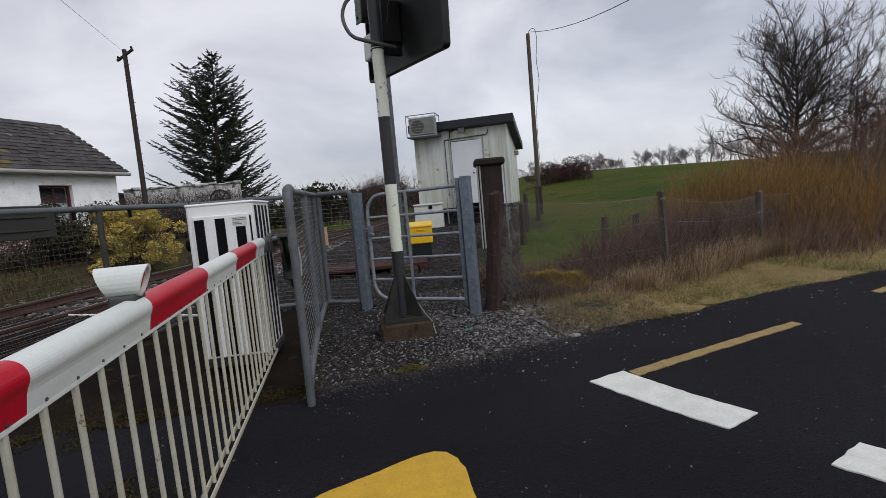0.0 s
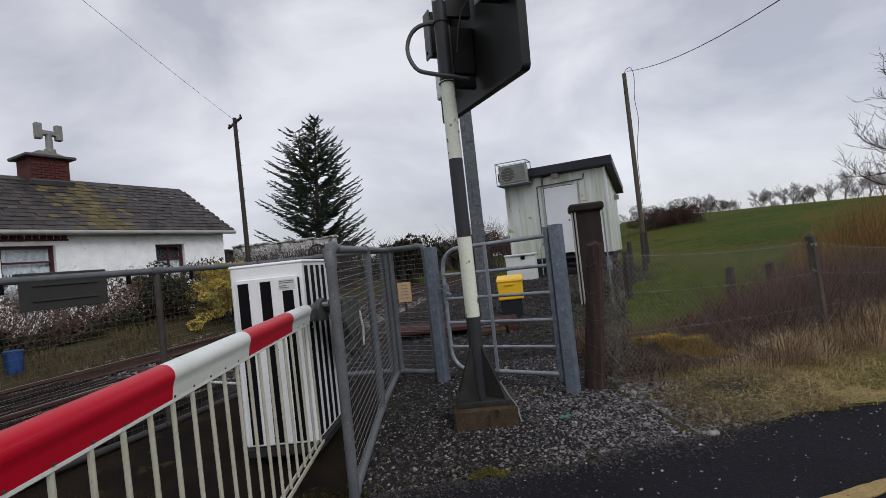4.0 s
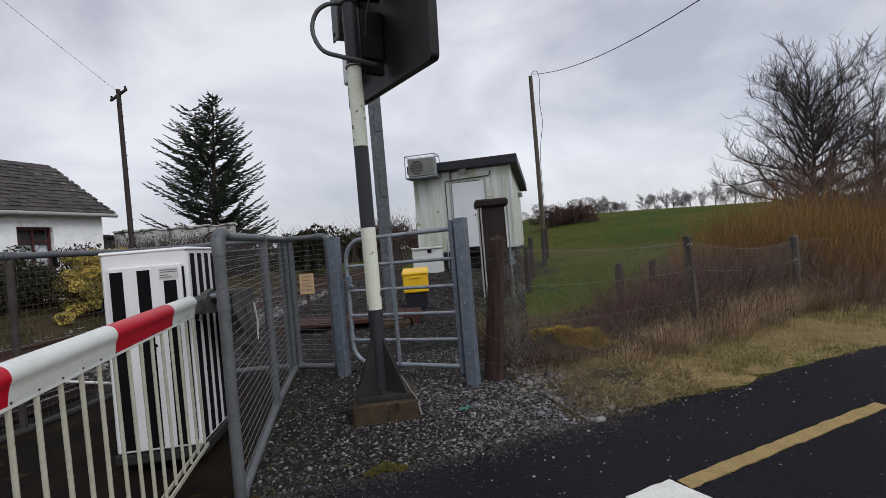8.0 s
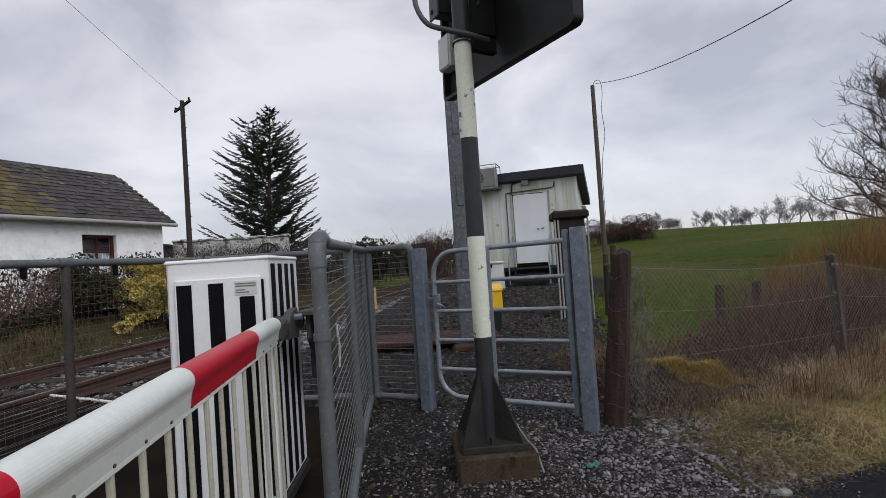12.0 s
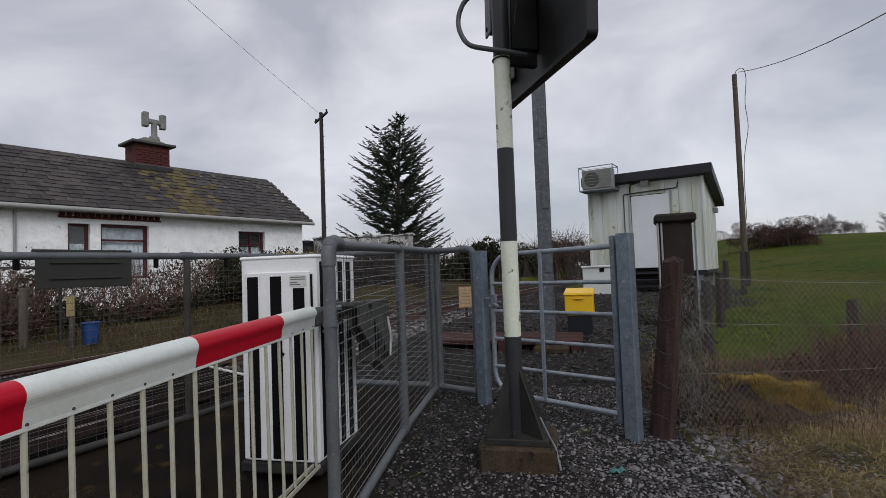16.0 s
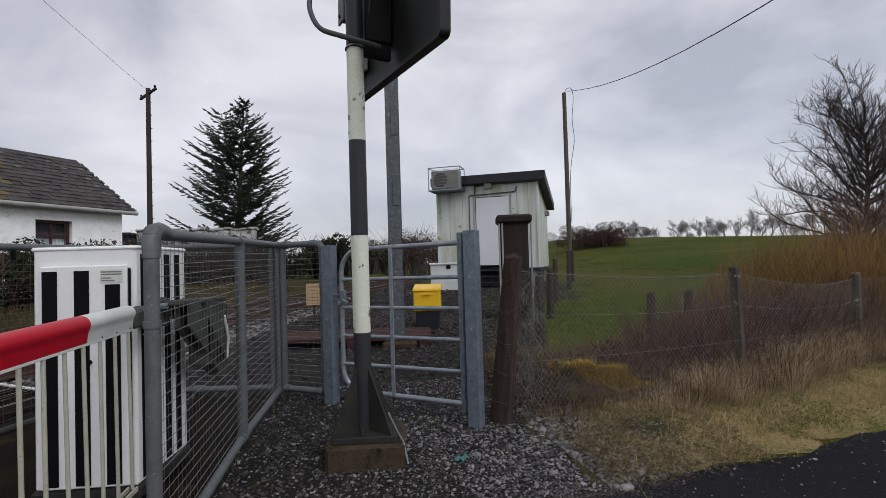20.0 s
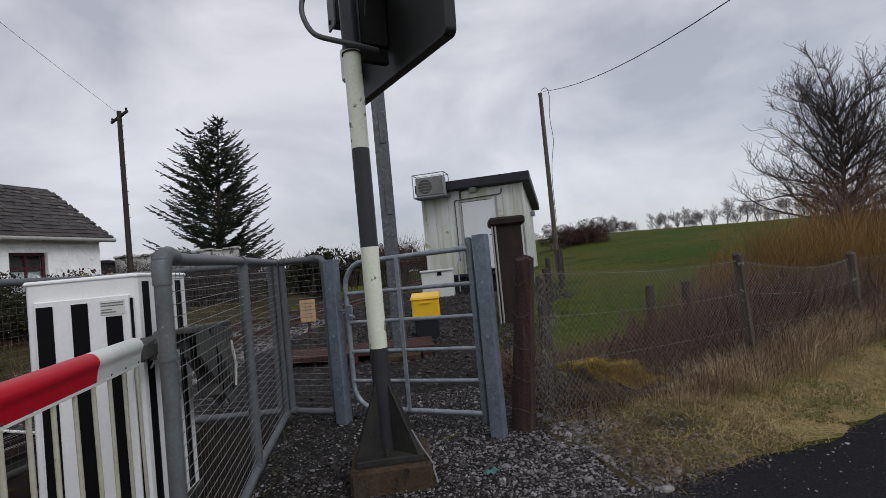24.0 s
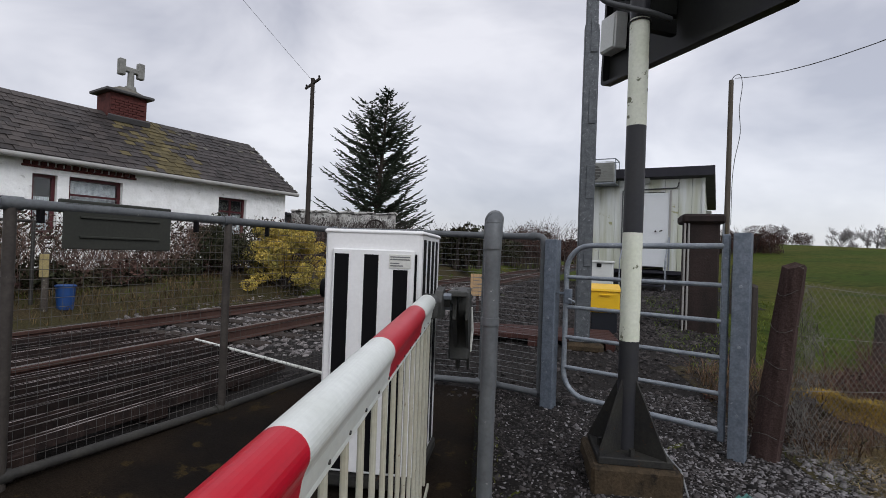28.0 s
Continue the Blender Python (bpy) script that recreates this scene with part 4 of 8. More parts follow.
def rounded_path(pts, n=5):
    """A smooth curve through the points."""
    q = [Vector(p) for p in pts]
    q = [q[0] * 2 - q[1]] + q + [q[-1] * 2 - q[-2]]
    out = []
    for i in range(1, len(q) - 2):
        for k in range(n):
            t = k / n
            out.append(0.5 * (2 * q[i] + (q[i + 1] - q[i - 1]) * t + (2 * q[i - 1] - 5 * q[i] + 4 * q[i + 1] - q[i + 2]) * t * t + (3 * q[i] - q[i - 1] - 3 * q[i + 1] + q[i + 2]) * t ** 3))
    return out + [q[-2]]


# lamp board: its plane runs from beside the post towards the road
b_n, b_f = Vector((1.056, 4.17, 0)), Vector((0.523, 5.692, 0))
bd = (b_f - b_n).normalized()
bw = (b_f - b_n).length
brz = math.degrees(math.atan2(bd.y, bd.x))
bmid = (b_n + b_f) / 2
rel = Matrix.Translation((bmid.x - SP.x, bmid.y - SP.y, 3.352 - Z0)) @ Matrix.Rotation(radians(brz), 4, "Z") @ Matrix.Rotation(radians(-3.0), 4, "Y")


def placed(mm, m):
    mm.v = [tuple(m @ Vector(p)) for p in mm.v]
    return mm


def rounded(w, h, r, n=5):
    out = []
    for cx, cy, a0 in ((w / 2 - r, h / 2 - r, 0), (-w / 2 + r, h / 2 - r, 90), (-w / 2 + r, -h / 2 + r, 180), (w / 2 - r, -h / 2 + r, 270)):
        out += [(cx + r * math.cos(radians(a0 + 90 * k / n)), cy + r * math.sin(radians(a0 + 90 * k / n))) for k in range(n + 1)]
    return out


bh = 1.09
# local: x along the board, y out of its back face, z up; the lamps face -y
board = part("lamp_board", placed(Mesh().prism([(p[0], p[1]) for p in rounded(bw, bh, 0.04)], -0.012, 0.0, 1), rel), SIGNAL, sig, "black glass-fibre backing board")
outer, inner = rounded(bw, bh, 0.04), rounded(bw - 0.05, bh - 0.05, 0.03)
n = len(outer)
mm = Mesh()
mm.add([(p[0], y, p[1]) for y in (0.0, 0.055) for p in outer] + [(p[0], y, p[1]) for y in (0.0, 0.055) for p in inner],
       [(i, (i + 1) % n, n + (i + 1) % n, n + i) for i in range(n)] + [(2 * n + i, 3 * n + i, 3 * n + (i + 1) % n, 2 * n + (i + 1) % n) for i in range(n)]
       + [(n + i, n + (i + 1) % n, 3 * n + (i + 1) % n, 3 * n + i) for i in range(n)])
part("rim", placed(mm, rel), SIGNAL, board)
for cx, cz in ((-0.566, 0.22), (0.104, -0.11), (0.566, 0.22)):
    hs = part("lamp_housing", placed(Mesh().box((cx, 0.108, cz), (0.13, 0.205, 0.385), None, 0.010), rel), SIGNAL, board)
    part("housing_lid", placed(Mesh().box((cx + 0.002, 0.218, cz - 0.005), (0.146, 0.018, 0.42), None, 0.005), rel), LIDGREY, hs, "dull grey housing lid")
    part("lid_latch", placed(Mesh().box((cx + 0.02, 0.230, cz - 0.16), (0.02, 0.012, 0.03), None, 0.003), rel), BLACK, hs)
    hood = Mesh()
    vs = []
    K = 18
    for y, r, dz in ((-0.012, 0.125, 0.0), (-0.07, 0.112, 0.004), (-0.15, 0.085, 0.012), (-0.24, 0.060, 0.0), (-0.30, 0.045, -0.012), (-0.30, 0.038, -0.012), (-0.15, 0.078, 0.012), (-0.012, 0.118, 0.0)):
        vs += [(cx + r * math.cos(t), y, cz + dz + r * math.sin(t)) for t in np.linspace(0, 2 * math.pi, K, endpoint=False)]
    fs = [(a * K + i, a * K + (i + 1) % K, (a + 1) * K + (i + 1) % K, (a + 1) * K + i) for a in range(7) for i in range(K)]
    hood.add(vs, fs)
    part("hood", placed(hood, rel), HOODGREY, board, "tapering grey lamp hood", smooth=True)
    part("lens", placed(Mesh().tube((cx, -0.012, cz), (cx, -0.03, cz), 0.105, 0.09, n=20), rel), REDLENS if cz > 0 else YELLOW, board)
for z, hgt in ((3.685, 0.37), (2.97, 0.10)):
    p = Vector((0, 0, z - Z0))
    q = rel @ Vector((0.03, 0.03, z - 3.352))
    part("bracket", Mesh().box((p + q) / 2, ((q - p).length, 0.05, hgt), Matrix.Rotation(math.atan2((q - p).y, (q - p).x), 3, "Z"), 0.006), SIGNAL, sig)
jb = part("junction_box", placed(Mesh().box((0.66, 0.056, -0.20), (0.19, 0.10, 0.26), None, 0.008), rel), CREAMBOX, sig, "pale grey junction box")
part("box_lid", placed(Mesh().box((0.66, 0.110, -0.20), (0.17, 0.008, 0.24), None, 0.003), rel), CREAMBOX, jb)
lp_ = [(0.17, -0.03, 2.965), (0.03, -0.080, 2.985), (-0.10, -0.07, 3.02), (-0.22, -0.04, 3.075), (-0.28, -0.02, 3.18), (-0.29, 0.0, 3.29), (-0.25, 0.0, 3.39), (-0.18, 0.0, 3.445), (-0.09, 0.0, 3.462), (-0.05, 0.0, 3.462)]
part("conduit_loop", Mesh().path(rounded_path([(x, y, z - Z0) for x, y, z in lp_]), 0.017, 12), CABLE, sig, "looped grey flexible conduit", smooth=True)
part("conduit_gland", Mesh().tube((-0.10, 0, 3.463 - Z0), (-0.052, 0, 3.463 - Z0), 0.024, n=8), CABLE, sig)
part("feed_cable", Mesh().path([(0.10, -0.11, 3.16 - Z0), (0.12, -0.15, 3.30 - Z0), (0.16, -0.17, 3.45 - Z0), (0.22, -0.20, 3.52 - Z0)], 0.006, 6), BLACKCABLE, sig)
part("earth_strap", Mesh().path([(0.16, 0.0, 0.13), (0.215, -0.10, 0.03), (0.245, -0.20, 0.0), (0.27, -0.25, -0.12)], 0.006, 6), WIRE, sig, "bare earthing wire")


# ---- barrier arm ----
AX, AZ = -0.635, 1.2800
arm = thing("boom_barrier", "lowered red and white level-crossing barrier arm with a hanging skirt", "barrier arm", pose(AX, 4.20, AZ, 1.5))
# cross-section: a rounded tube whose front runs down into a flange
prof = [(0.042 * math.cos(t), 0.018 + 0.039 * math.sin(t)) for t in np.linspace(-0.45, math.pi + 0.9, 26)]
prof += [(0.008, -0.020), (0.014, -0.061), (0.024, -0.061), (0.031, -0.018), (0.034, -0.008)]
edges = [-6.3, -6.02, -5.32, -4.56, -3.85, -3.14, -2.475, -1.775, -1.115, -0.44, -0.03]
for i in range(len(edges) - 1):
    part("band", Mesh().prism(prof, edges[i], edges[i + 1], 1), ARMWHITE if i % 2 else RED, arm)
for i, y in enumerate(np.arange(-5.955, -0.05, 0.131)):
    part("skirt_bar", Mesh().tube((0.016, y, -0.060), (0.016, y + 0.006 * math.sin(i * 1.7), -0.855), 0.0082, n=8), SKIRT, arm, smooth=True)
    part("rivet", Mesh().tube((0.020, y, -0.054), (0.0280, y, -0.054), 0.0045, n=6), MACHINE, arm)
for dx in (-0.004, 0.036):
    part("skirt_rail", Mesh().box((dx, -3.0, -0.855), (0.010, 5.9, 0.026), None, 0.003), SKIRT, arm)
part("flange_strip", Mesh().box((0.0190, -3.04, -0.0650), (0.011, 6.0, 0.014), None, 0.002), ARMWHITE, arm, "white fixing strip along the arm")
lamp = part("boom_lamp", Mesh().box((-0.018, -2.50, 0.054), (0.075, 0.10, 0.034), None, 0.006), MACHINE, arm, "white hooded boom lamp")
K = 22
ring = [(0.036 * math.cos(t), 0.112 + 0.050 * math.sin(t)) for t in np.linspace(0, 2 * math.pi, K, endpoint=False)]
inner = [(0.82 * a, 0.112 + 0.82 * (b - 0.112)) for a, b in ring]


def lamp_end(pts, side, depth):
    """Ring in the slanting mouth of the lamp, sunk by a depth."""
    return [((0.026 + 0.35 * (z - 0.064) - depth) if side > 0 else (-0.064 - 0.35 * (z - 0.064) + depth), -2.503 + y, z) for y, z in pts]


rows = [lamp_end(inner, -1, 0.018), lamp_end(inner, -1, 0.0), lamp_end(ring, -1, 0.0), lamp_end(ring, 1, 0.0), lamp_end(inner, 1, 0.0), lamp_end(inner, 1, 0.018)]
mm = Mesh()
mm.add([p for r in rows for p in r], [(a * K + i, (a + 1) * K + i, (a + 1) * K + (i + 1) % K, a * K + (i + 1) % K) for a in range(5) for i in range(K)])
part("lamp_hood", mm, ARMWHITE, lamp, "rounded white lamp hood")
for side in (-1, 1):
    mm = Mesh()
    mm.add(lamp_end(inner, side, 0.014), [tuple(range(K)) if side > 0 else tuple(range(K))[::-1]])
    mm.add(lamp_end(inner, side, 0.0178), [tuple(range(K))[::-1] if side > 0 else tuple(range(K))])
    part("lens", mm, REDLENS, lamp, "red lamp lens")

# ---- barrier machine ----
cab = thing("barrier_machine", "white barrier machine cabinet with black stripes on a concrete base", "barrier machine", pose(-0.964, 4.425, 0.325, 0, 0, -3.0))
W, D_, H_ = 0.532, 0.64, 1.30
part("body", Mesh().box((0, D_ / 2, 0.015 + H_ / 2), (W, D_, H_), None, 0.014), WHITE, cab)
part("lid", Mesh().box((0, D_ / 2, H_ + 0.012), (W + 0.014, D_ + 0.014, 0.026), None, 0.010), WHITE, cab)
door = part("door", Mesh().box((0.008, -0.012, 0.625), (0.446, 0.026, 1.19), None, 0.006), WHITE, cab)
for x, z1 in ((-0.163, 1.192), (0.0, 1.192), (0.159, 1.115)):
    part("stripe", Mesh().box((x, -0.0265, (0.045 + z1) / 2), (0.078, 0.003, z1 - 0.045), None, 0.001), BLACK, door)
pt = part("maker_plate", Mesh().box((0.156, -0.027, 1.160), (0.118, 0.004, 0.074), None, 0.001), PLATE, door, "small printed maker's plate")
for w, z in ((0.105, 1.183), (0.105, 1.170), (0.05, 1.150), (0.07, 1.137)):
    part("print_bar", Mesh().box((0.156 - (0.105 - w) / 2, -0.0298, z), (w, 0.0016, 0.006), None), INK, pt)
part("door_edge", Mesh().box((0.2375, -0.006, 0.63), (0.010, 0.014, 1.14), None, 0.002), BLACK, cab)
part("lock", Mesh().tube((0.04, -0.012, 0.70), (0.04, -0.036, 0.70), 0.012, n=10), BLACK, door)
for sx in (-1, 1):
    for y in (0.09, 0.23, 0.37, 0.51):
        part("side_stripe", Mesh().box((sx * (W / 2 + 0.0015), y, 0.66), (0.003, 0.075, 1.24), None, 0.001), BLACK, cab)
part("hasp", Mesh().box((W / 2 + 0.02, 0.02, 0.93), (0.03, 0.02, 0.10), None, 0.003).path([(W / 2 + 0.03, 0.02, 0.96), (W / 2 + 0.055, 0.02, 0.92), (W / 2 + 0.05, 0.02, 0.86), (W / 2 + 0.03, 0.02, 0.83)], 0.006, 6), GALV, cab, "steel hasp and padlock")
part("motor_knob", Mesh().tube((-W / 2, 0.21, 0.985), (-W / 2 - 0.085, 0.21, 0.985), 0.066, 0.055, n=18), BLACK, cab, "black round hand-crank cover", smooth=True)
part("base", Mesh().box((0, D_ / 2, -0.02), (W + 0.03, D_ + 0.03, 0.08), None, 0.015), BASE_DARK, cab)

# pivot, carrying arms and counterweight at the machine's side
piv = thing("barrier_pivot", "grey cast pivot bracket with steel counterweight arms", "barrier pivot", pose(AX, 4.20, AZ))
part("socket", Mesh().box((0.01, 0.04, -0.01), (0.075, 0.15, 0.09), Matrix.Rotation(radians(8), 3, "X"), 0.012), MACHINE, piv)
part("bracket", Mesh().prism([(0.08, -0.07), (0.32, -0.09), (0.36, 0.0), (0.30, 0.075), (0.16, 0.06), (0.07, 0.01)], 0.02, 0.06, 0), MACHINE, piv)
part("shaft", Mesh().tube((-0.06, 0.30, 0.0), (0.09, 0.30, 0.0), 0.035, n=14), MACHINE, piv, smooth=True)
part("counter_arm", Mesh().prism([(0.30, 0.02), (0.42, 0.06), (1.02, -0.42), (0.96, -0.50), (0.86, -0.49), (0.30, -0.10)], 0.105, 0.125, 0), MACHINE, piv)
part("counter_arm", Mesh().prism([(0.30, 0.02), (0.42, 0.06), (1.02, -0.42), (0.96, -0.50), (0.86, -0.49), (0.30, -0.10)], 0.175, 0.190, 0), MACHINE, piv)
part("cover_plate", Mesh().box((0.13, 0.62, 0.03), (0.11, 0.80, 0.03), Matrix.Rotation(radians(-2), 3, "X"), 0.006), MACHINE, piv)
for k in range(6):
    part("weight", Mesh().box((0.13, 0.62 + 0.075 * k, -0.17 - 0.01 * k), (0.12, 0.055, 0.42), None, 0.010), MACHINE, piv, "cast counterweight slab")
part("release_lever", Mesh().path([(0.19, 0.95, -0.10), (0.20, 1.0, -0.26), (0.19, 0.99, -0.40)], 0.010, 8), WHITE_DIRTY, piv, "white hand lever")
part("pivot_bolt", Mesh().tube((0.05, 0.22, 0.03), (0.10, 0.22, 0.03), 0.018, n=6), GALV, piv)
part("pivot_bolt", Mesh().tube((0.05, 0.34, -0.04), (0.10, 0.34, -0.04), 0.018, n=6), GALV, piv)


# ---- old posts beside the gate ----
def rough_post(p, base_r, top_r, h, lean, n=9, seed=0):
    rnd = random.Random(seed)
    mm = Mesh()
    vs, fs = [], []
    K = 9
    off = [rnd.uniform(0.82, 1.12) for _ in range(n)]
    for i in range(K):
        t = i / (K - 1)
        r = base_r + (top_r - base_r) * t
        for k in range(n):
            a = 2 * math.pi * k / n
            rr = r * off[k] * rnd.uniform(0.95, 1.05)
            vs.append((lean[0] * t + rr * math.cos(a), lean[1] * t + rr * math.sin(a), -0.12 + (h + 0.12) * t + (rnd.uniform(-0.02, 0.015) if i == K - 1 else 0)))
    top = len(vs)
    vs.append((lean[0], lean[1], h + 0.03))
    fs = [(i * n + k, i * n + (k + 1) % n, (i + 1) * n + (k + 1) % n, (i + 1) * n + k) for i in range(K - 1) for k in range(n)]
    fs += [((K - 1) * n + k, (K - 1) * n + (k + 1) % n, top) for k in range(n)]
    fs.append(tuple(range(n))[::-1])
    return mm.add(vs, fs)


WP = Vector((1.55, 5.36, 0))
zw = float(gz(WP.x, WP.y))
wpost = thing("wooden_post", "rotting red-brown timber fence post leaning by the gate", "post", pose(WP.x, WP.y, zw))
part("trunk", rough_post(WP, 0.096, 0.074, 1.535 - zw, (0.130, -0.065), seed=3), OLDWOOD, wpost)
for k in range(5):
    z = 0.16 + 0.24 * k
    t = z / 1.24
    r = 0.100 - 0.03 * t
    mm = Mesh()
    mm.path([(0.122 * t + r * math.cos(a), -0.065 * t + r * math.sin(a), z + 0.025 * math.sin(a * 2 + k)) for a in np.linspace(0, 2 * math.pi, 13)], 0.0026, 4, cap=False)
    part("wire_wrap", mm, WRAPWIRE, wpost)

PB = Vector((3.07, 10.26, 0))
pil = thing("old_gate_pillar", "tall dark rust-brown old gate pillar with a capstone", "pillar", pose(PB.x, PB.y, float(gz(PB.x, PB.y)) - 0.05, 0, 0, -12))
PT = 2.30 - float(gz(PB.x, PB.y)) + 0.05
part("shaft", Mesh().box((0, 0, PT / 2 - 0.06), (0.48, 0.46, PT - 0.12), None, 0.03), RUSTIRON, pil)
part("capstone", Mesh().box((0, 0, PT - 0.075), (0.62, 0.59, 0.15), None, 0.035), RUSTIRON, pil)
part("conduit", Mesh().tube((0.285, -0.21, 0.0), (0.285, -0.21, PT - 0.14), 0.014), GALV, pil)
for x in (-0.265, -0.21):
    part("conduit", Mesh().tube((x, -0.245, 0.0), (x, -0.245, PT - 0.15), 0.016), GUTTER, pil, "pale conduit strapped to the pillar")

# ---- galvanised mast ----
MB = Vector((0.883, 8.34, 0))
mz = float(gz(MB.x, MB.y))
solid("mast_footing", Mesh().box((0.05, 0.0, 0.05), (0.46, 0.44, 0.13), None, 0.04), PLINTH, "mossy concrete footing under the mast", "footing", pose(MB.x, MB.y, mz - 0.02, 0, 0, -14))
mast = thing("galvanised_mast", "tall galvanised steel box mast standing on a concrete footing", "mast", pose(MB.x, MB.y, mz + 0.10, 0, 0, -6))
part("lower_tube", Mesh().box((0, 0, 2.0), (0.175, 0.15, 4.0), None, 0.012), MASTGREY, mast)
part("upper_tube", Mesh().box((0, 0, 5.6), (0.150, 0.13, 3.4), None, 0.012), MASTGREY, mast)
part("seam_strip", Mesh().box((0.092, -0.02, 2.0), (0.010, 0.05, 3.9), None, 0.003), MASTGREY, mast)
for z in (1.15, 2.0, 2.95, 3.85):
    part("cover", Mesh().box((0.03, -0.080, z), (0.085, 0.012, 0.42), None, 0.004), MASTGREY, mast)
    part("bolt", Mesh().tube((0.03, -0.09, z + 0.17), (0.03, -0.075, z + 0.17), 0.012, n=6), MASTGREY, mast)
part("foot_plate", Mesh().box((0, 0, 0.012), (0.32, 0.30, 0.024), None, 0.004), MASTGREY, mast)

# ---- yellow box ----
YB = Vector((1.42, 9.51, 0))
yb = thing("grit_box", "yellow plastic box with a sloping lid on a dark stand", "grit box", pose(YB.x, YB.y, float(gz(YB.x, YB.y)) - 0.04, 0, 0, -10))
part("stand", Mesh().box((0, 0, 0.17), (0.36, 0.30, 0.36), None, 0.01), DARKPLASTIC, yb)
part("bin", Mesh().box((0, 0, 0.50), (0.42, 0.36, 0.32), None, 0.015), YELLOW, yb)
part("lid", Mesh().add([(-0.225, -0.20, 0.655), (0.225, -0.20, 0.655), (0.225, 0.20, 0.655), (-0.225, 0.20, 0.655), (-0.215, -0.19, 0.685), (0.215, -0.19, 0.685), (0.215, 0.19, 0.745), (-0.215, 0.19, 0.745)],
                       [(3, 2, 1, 0), (0, 1, 5, 4), (1, 2, 6, 5), (2, 3, 7, 6), (3, 0, 4, 7), (4, 5, 6, 7)]), YELLOW, yb)
part("handle", Mesh().box((0, -0.20, 0.60), (0.16, 0.02, 0.02), None, 0.005), YELLOW, yb)

# ---- boarding and small sign by the track ----
bdg = thing("timber_boarding", "low red-brown timber boarding laid across the path", "boarding", pose(0.32, 8.80, float(gz(0.3, 8.8)) + 0.02, 0, 0, -6))
for k in range(6):
    part("plank", Mesh().box((0, -0.42 + 0.15 * k, 0.07), (2.1, 0.135, 0.06), None, 0.008), REDBOARD, bdg)
for x in (-0.95, 0, 0.95):
    part("bearer", Mesh().box((x, -0.04, 0.0), (0.12, 0.95, 0.10), None, 0.008), REDBOARD, bdg)
sgn = thing("small_board_sign", "small faded orange notice board on a short stake", "sign", pose(-0.48, 10.62, float(gz(-0.48, 10.62)), 0, 0, -6))
part("board", Mesh().box((0, 0, 1.008 - float(gz(-0.48, 10.62))), (0.26, 0.02, 0.38), None, 0.005), ORANGEBOARD, sgn)
part("stake", Mesh().box((0, 0.025, 0.3), (0.05, 0.03, 0.66), None, 0.004), OLDWOOD, sgn)
for k in range(5):
    part("print_bar", Mesh().box((0.0, -0.0115, 1.14 - float(gz(-0.48, 10.62)) - 0.06 * k), (0.18 - 0.03 * (k % 2), 0.002, 0.011), None), INK, sgn)

# ---- equipment hut ----
hr = -24.0
hut = thing("equipment_hut", "cream panelled equipment hut on legs with dark roof edge", "hut", pose(5.46, 16.02, 0.07, 0, 0, hr))
# local x: 0 at the front right corner, negative to the left; y to the rear
HW, HD, HF, HT = 3.14, 3.0, 1.20, 3.86
rear = 3.30


def hut_panel(x, w, z0=HF, z1=HT):
    mm = Mesh()
    mm.box((x + w / 2, 0.03, (z0 + z1) / 2), (w - 0.006, 0.06, z1 - z0), None, 0.006)
    part("wall_panel", mm, HUTWALL, hut)


for x, w in ((-HW, 0.40), (-2.74, 0.42), (-2.32, 0.40), (-0.98, 0.35), (-0.63, 0.33), (-0.30, 0.30)):
    hut_panel(x, w)
hut_panel(-1.92, 0.94, 3.40, HT)
for k in range(6):
    part("side_panel", Mesh().add([(0, 0.06 + k * 0.49, HF), (0, 0.546 + k * 0.49, HF), (0, 0.546 + k * 0.49, HT - 0.19 * (k + 1) * 0.49), (0, 0.06 + k * 0.49, HT - 0.19 * k * 0.49),
                                  (-0.06, 0.06 + k * 0.49, HF), (-0.06, 0.546 + k * 0.49, HF), (-0.06, 0.546 + k * 0.49, HT - 0.19 * (k + 1) * 0.49), (-0.06, 0.06 + k * 0.49, HT - 0.19 * k * 0.49)],
                                 [(0, 1, 2, 3), (7, 6, 5, 4), (0, 4, 5, 1), (1, 5, 6, 2), (2, 6, 7, 3), (3, 7, 4, 0)]), HUTWALL, hut)
part("left_wall", Mesh().prism([(0.06, HF), (HD, HF), (HD, rear), (0.06, HT)], -HW, -HW + 0.06, 0), HUTWALL, hut)
part("rear_wall", Mesh().box((-HW / 2, HD - 0.03, (HF + rear) / 2), (HW - 0.12, 0.06, rear - HF), None), HUTWALL, hut)
part("floor", Mesh().box((-HW / 2, HD / 2, HF - 0.06), (HW, HD, 0.11), None, 0.01), HUTROOF, hut)
part("base_wall", Mesh().box((-HW / 2, HD / 2 + 0.1, (0.30 + HF - 0.117) / 2), (HW - 0.5, HD - 0.6, HF - 0.117 - 0.30), None, 0.01), MACHINE, hut, "dark blockwork base under the hut floor")
part("corner_post", Mesh().box((-0.02, -0.015, (HF + HT) / 2), (0.07, 0.03, HT - HF), None, 0.005), HUTWALL, hut)
part("corner_post", Mesh().box((-HW + 0.02, -0.015, (HF + HT) / 2), (0.07, 0.03, HT - HF), None, 0.005), HUTWALL, hut)
part("roof", Mesh().add([(x, y, z) for x in (-HW - 0.12, 0.24) for y, z in ((-0.25, 3.80), (-0.25, 4.05), (HD + 0.25, 3.42), (HD + 0.25, 3.18))],
                        [(0, 1, 2, 3), (7, 6, 5, 4), (0, 4, 5, 1), (1, 5, 6, 2), (2, 6, 7, 3), (3, 7, 4, 0)]), HUTROOF, hut, "dark sloping roof slab")
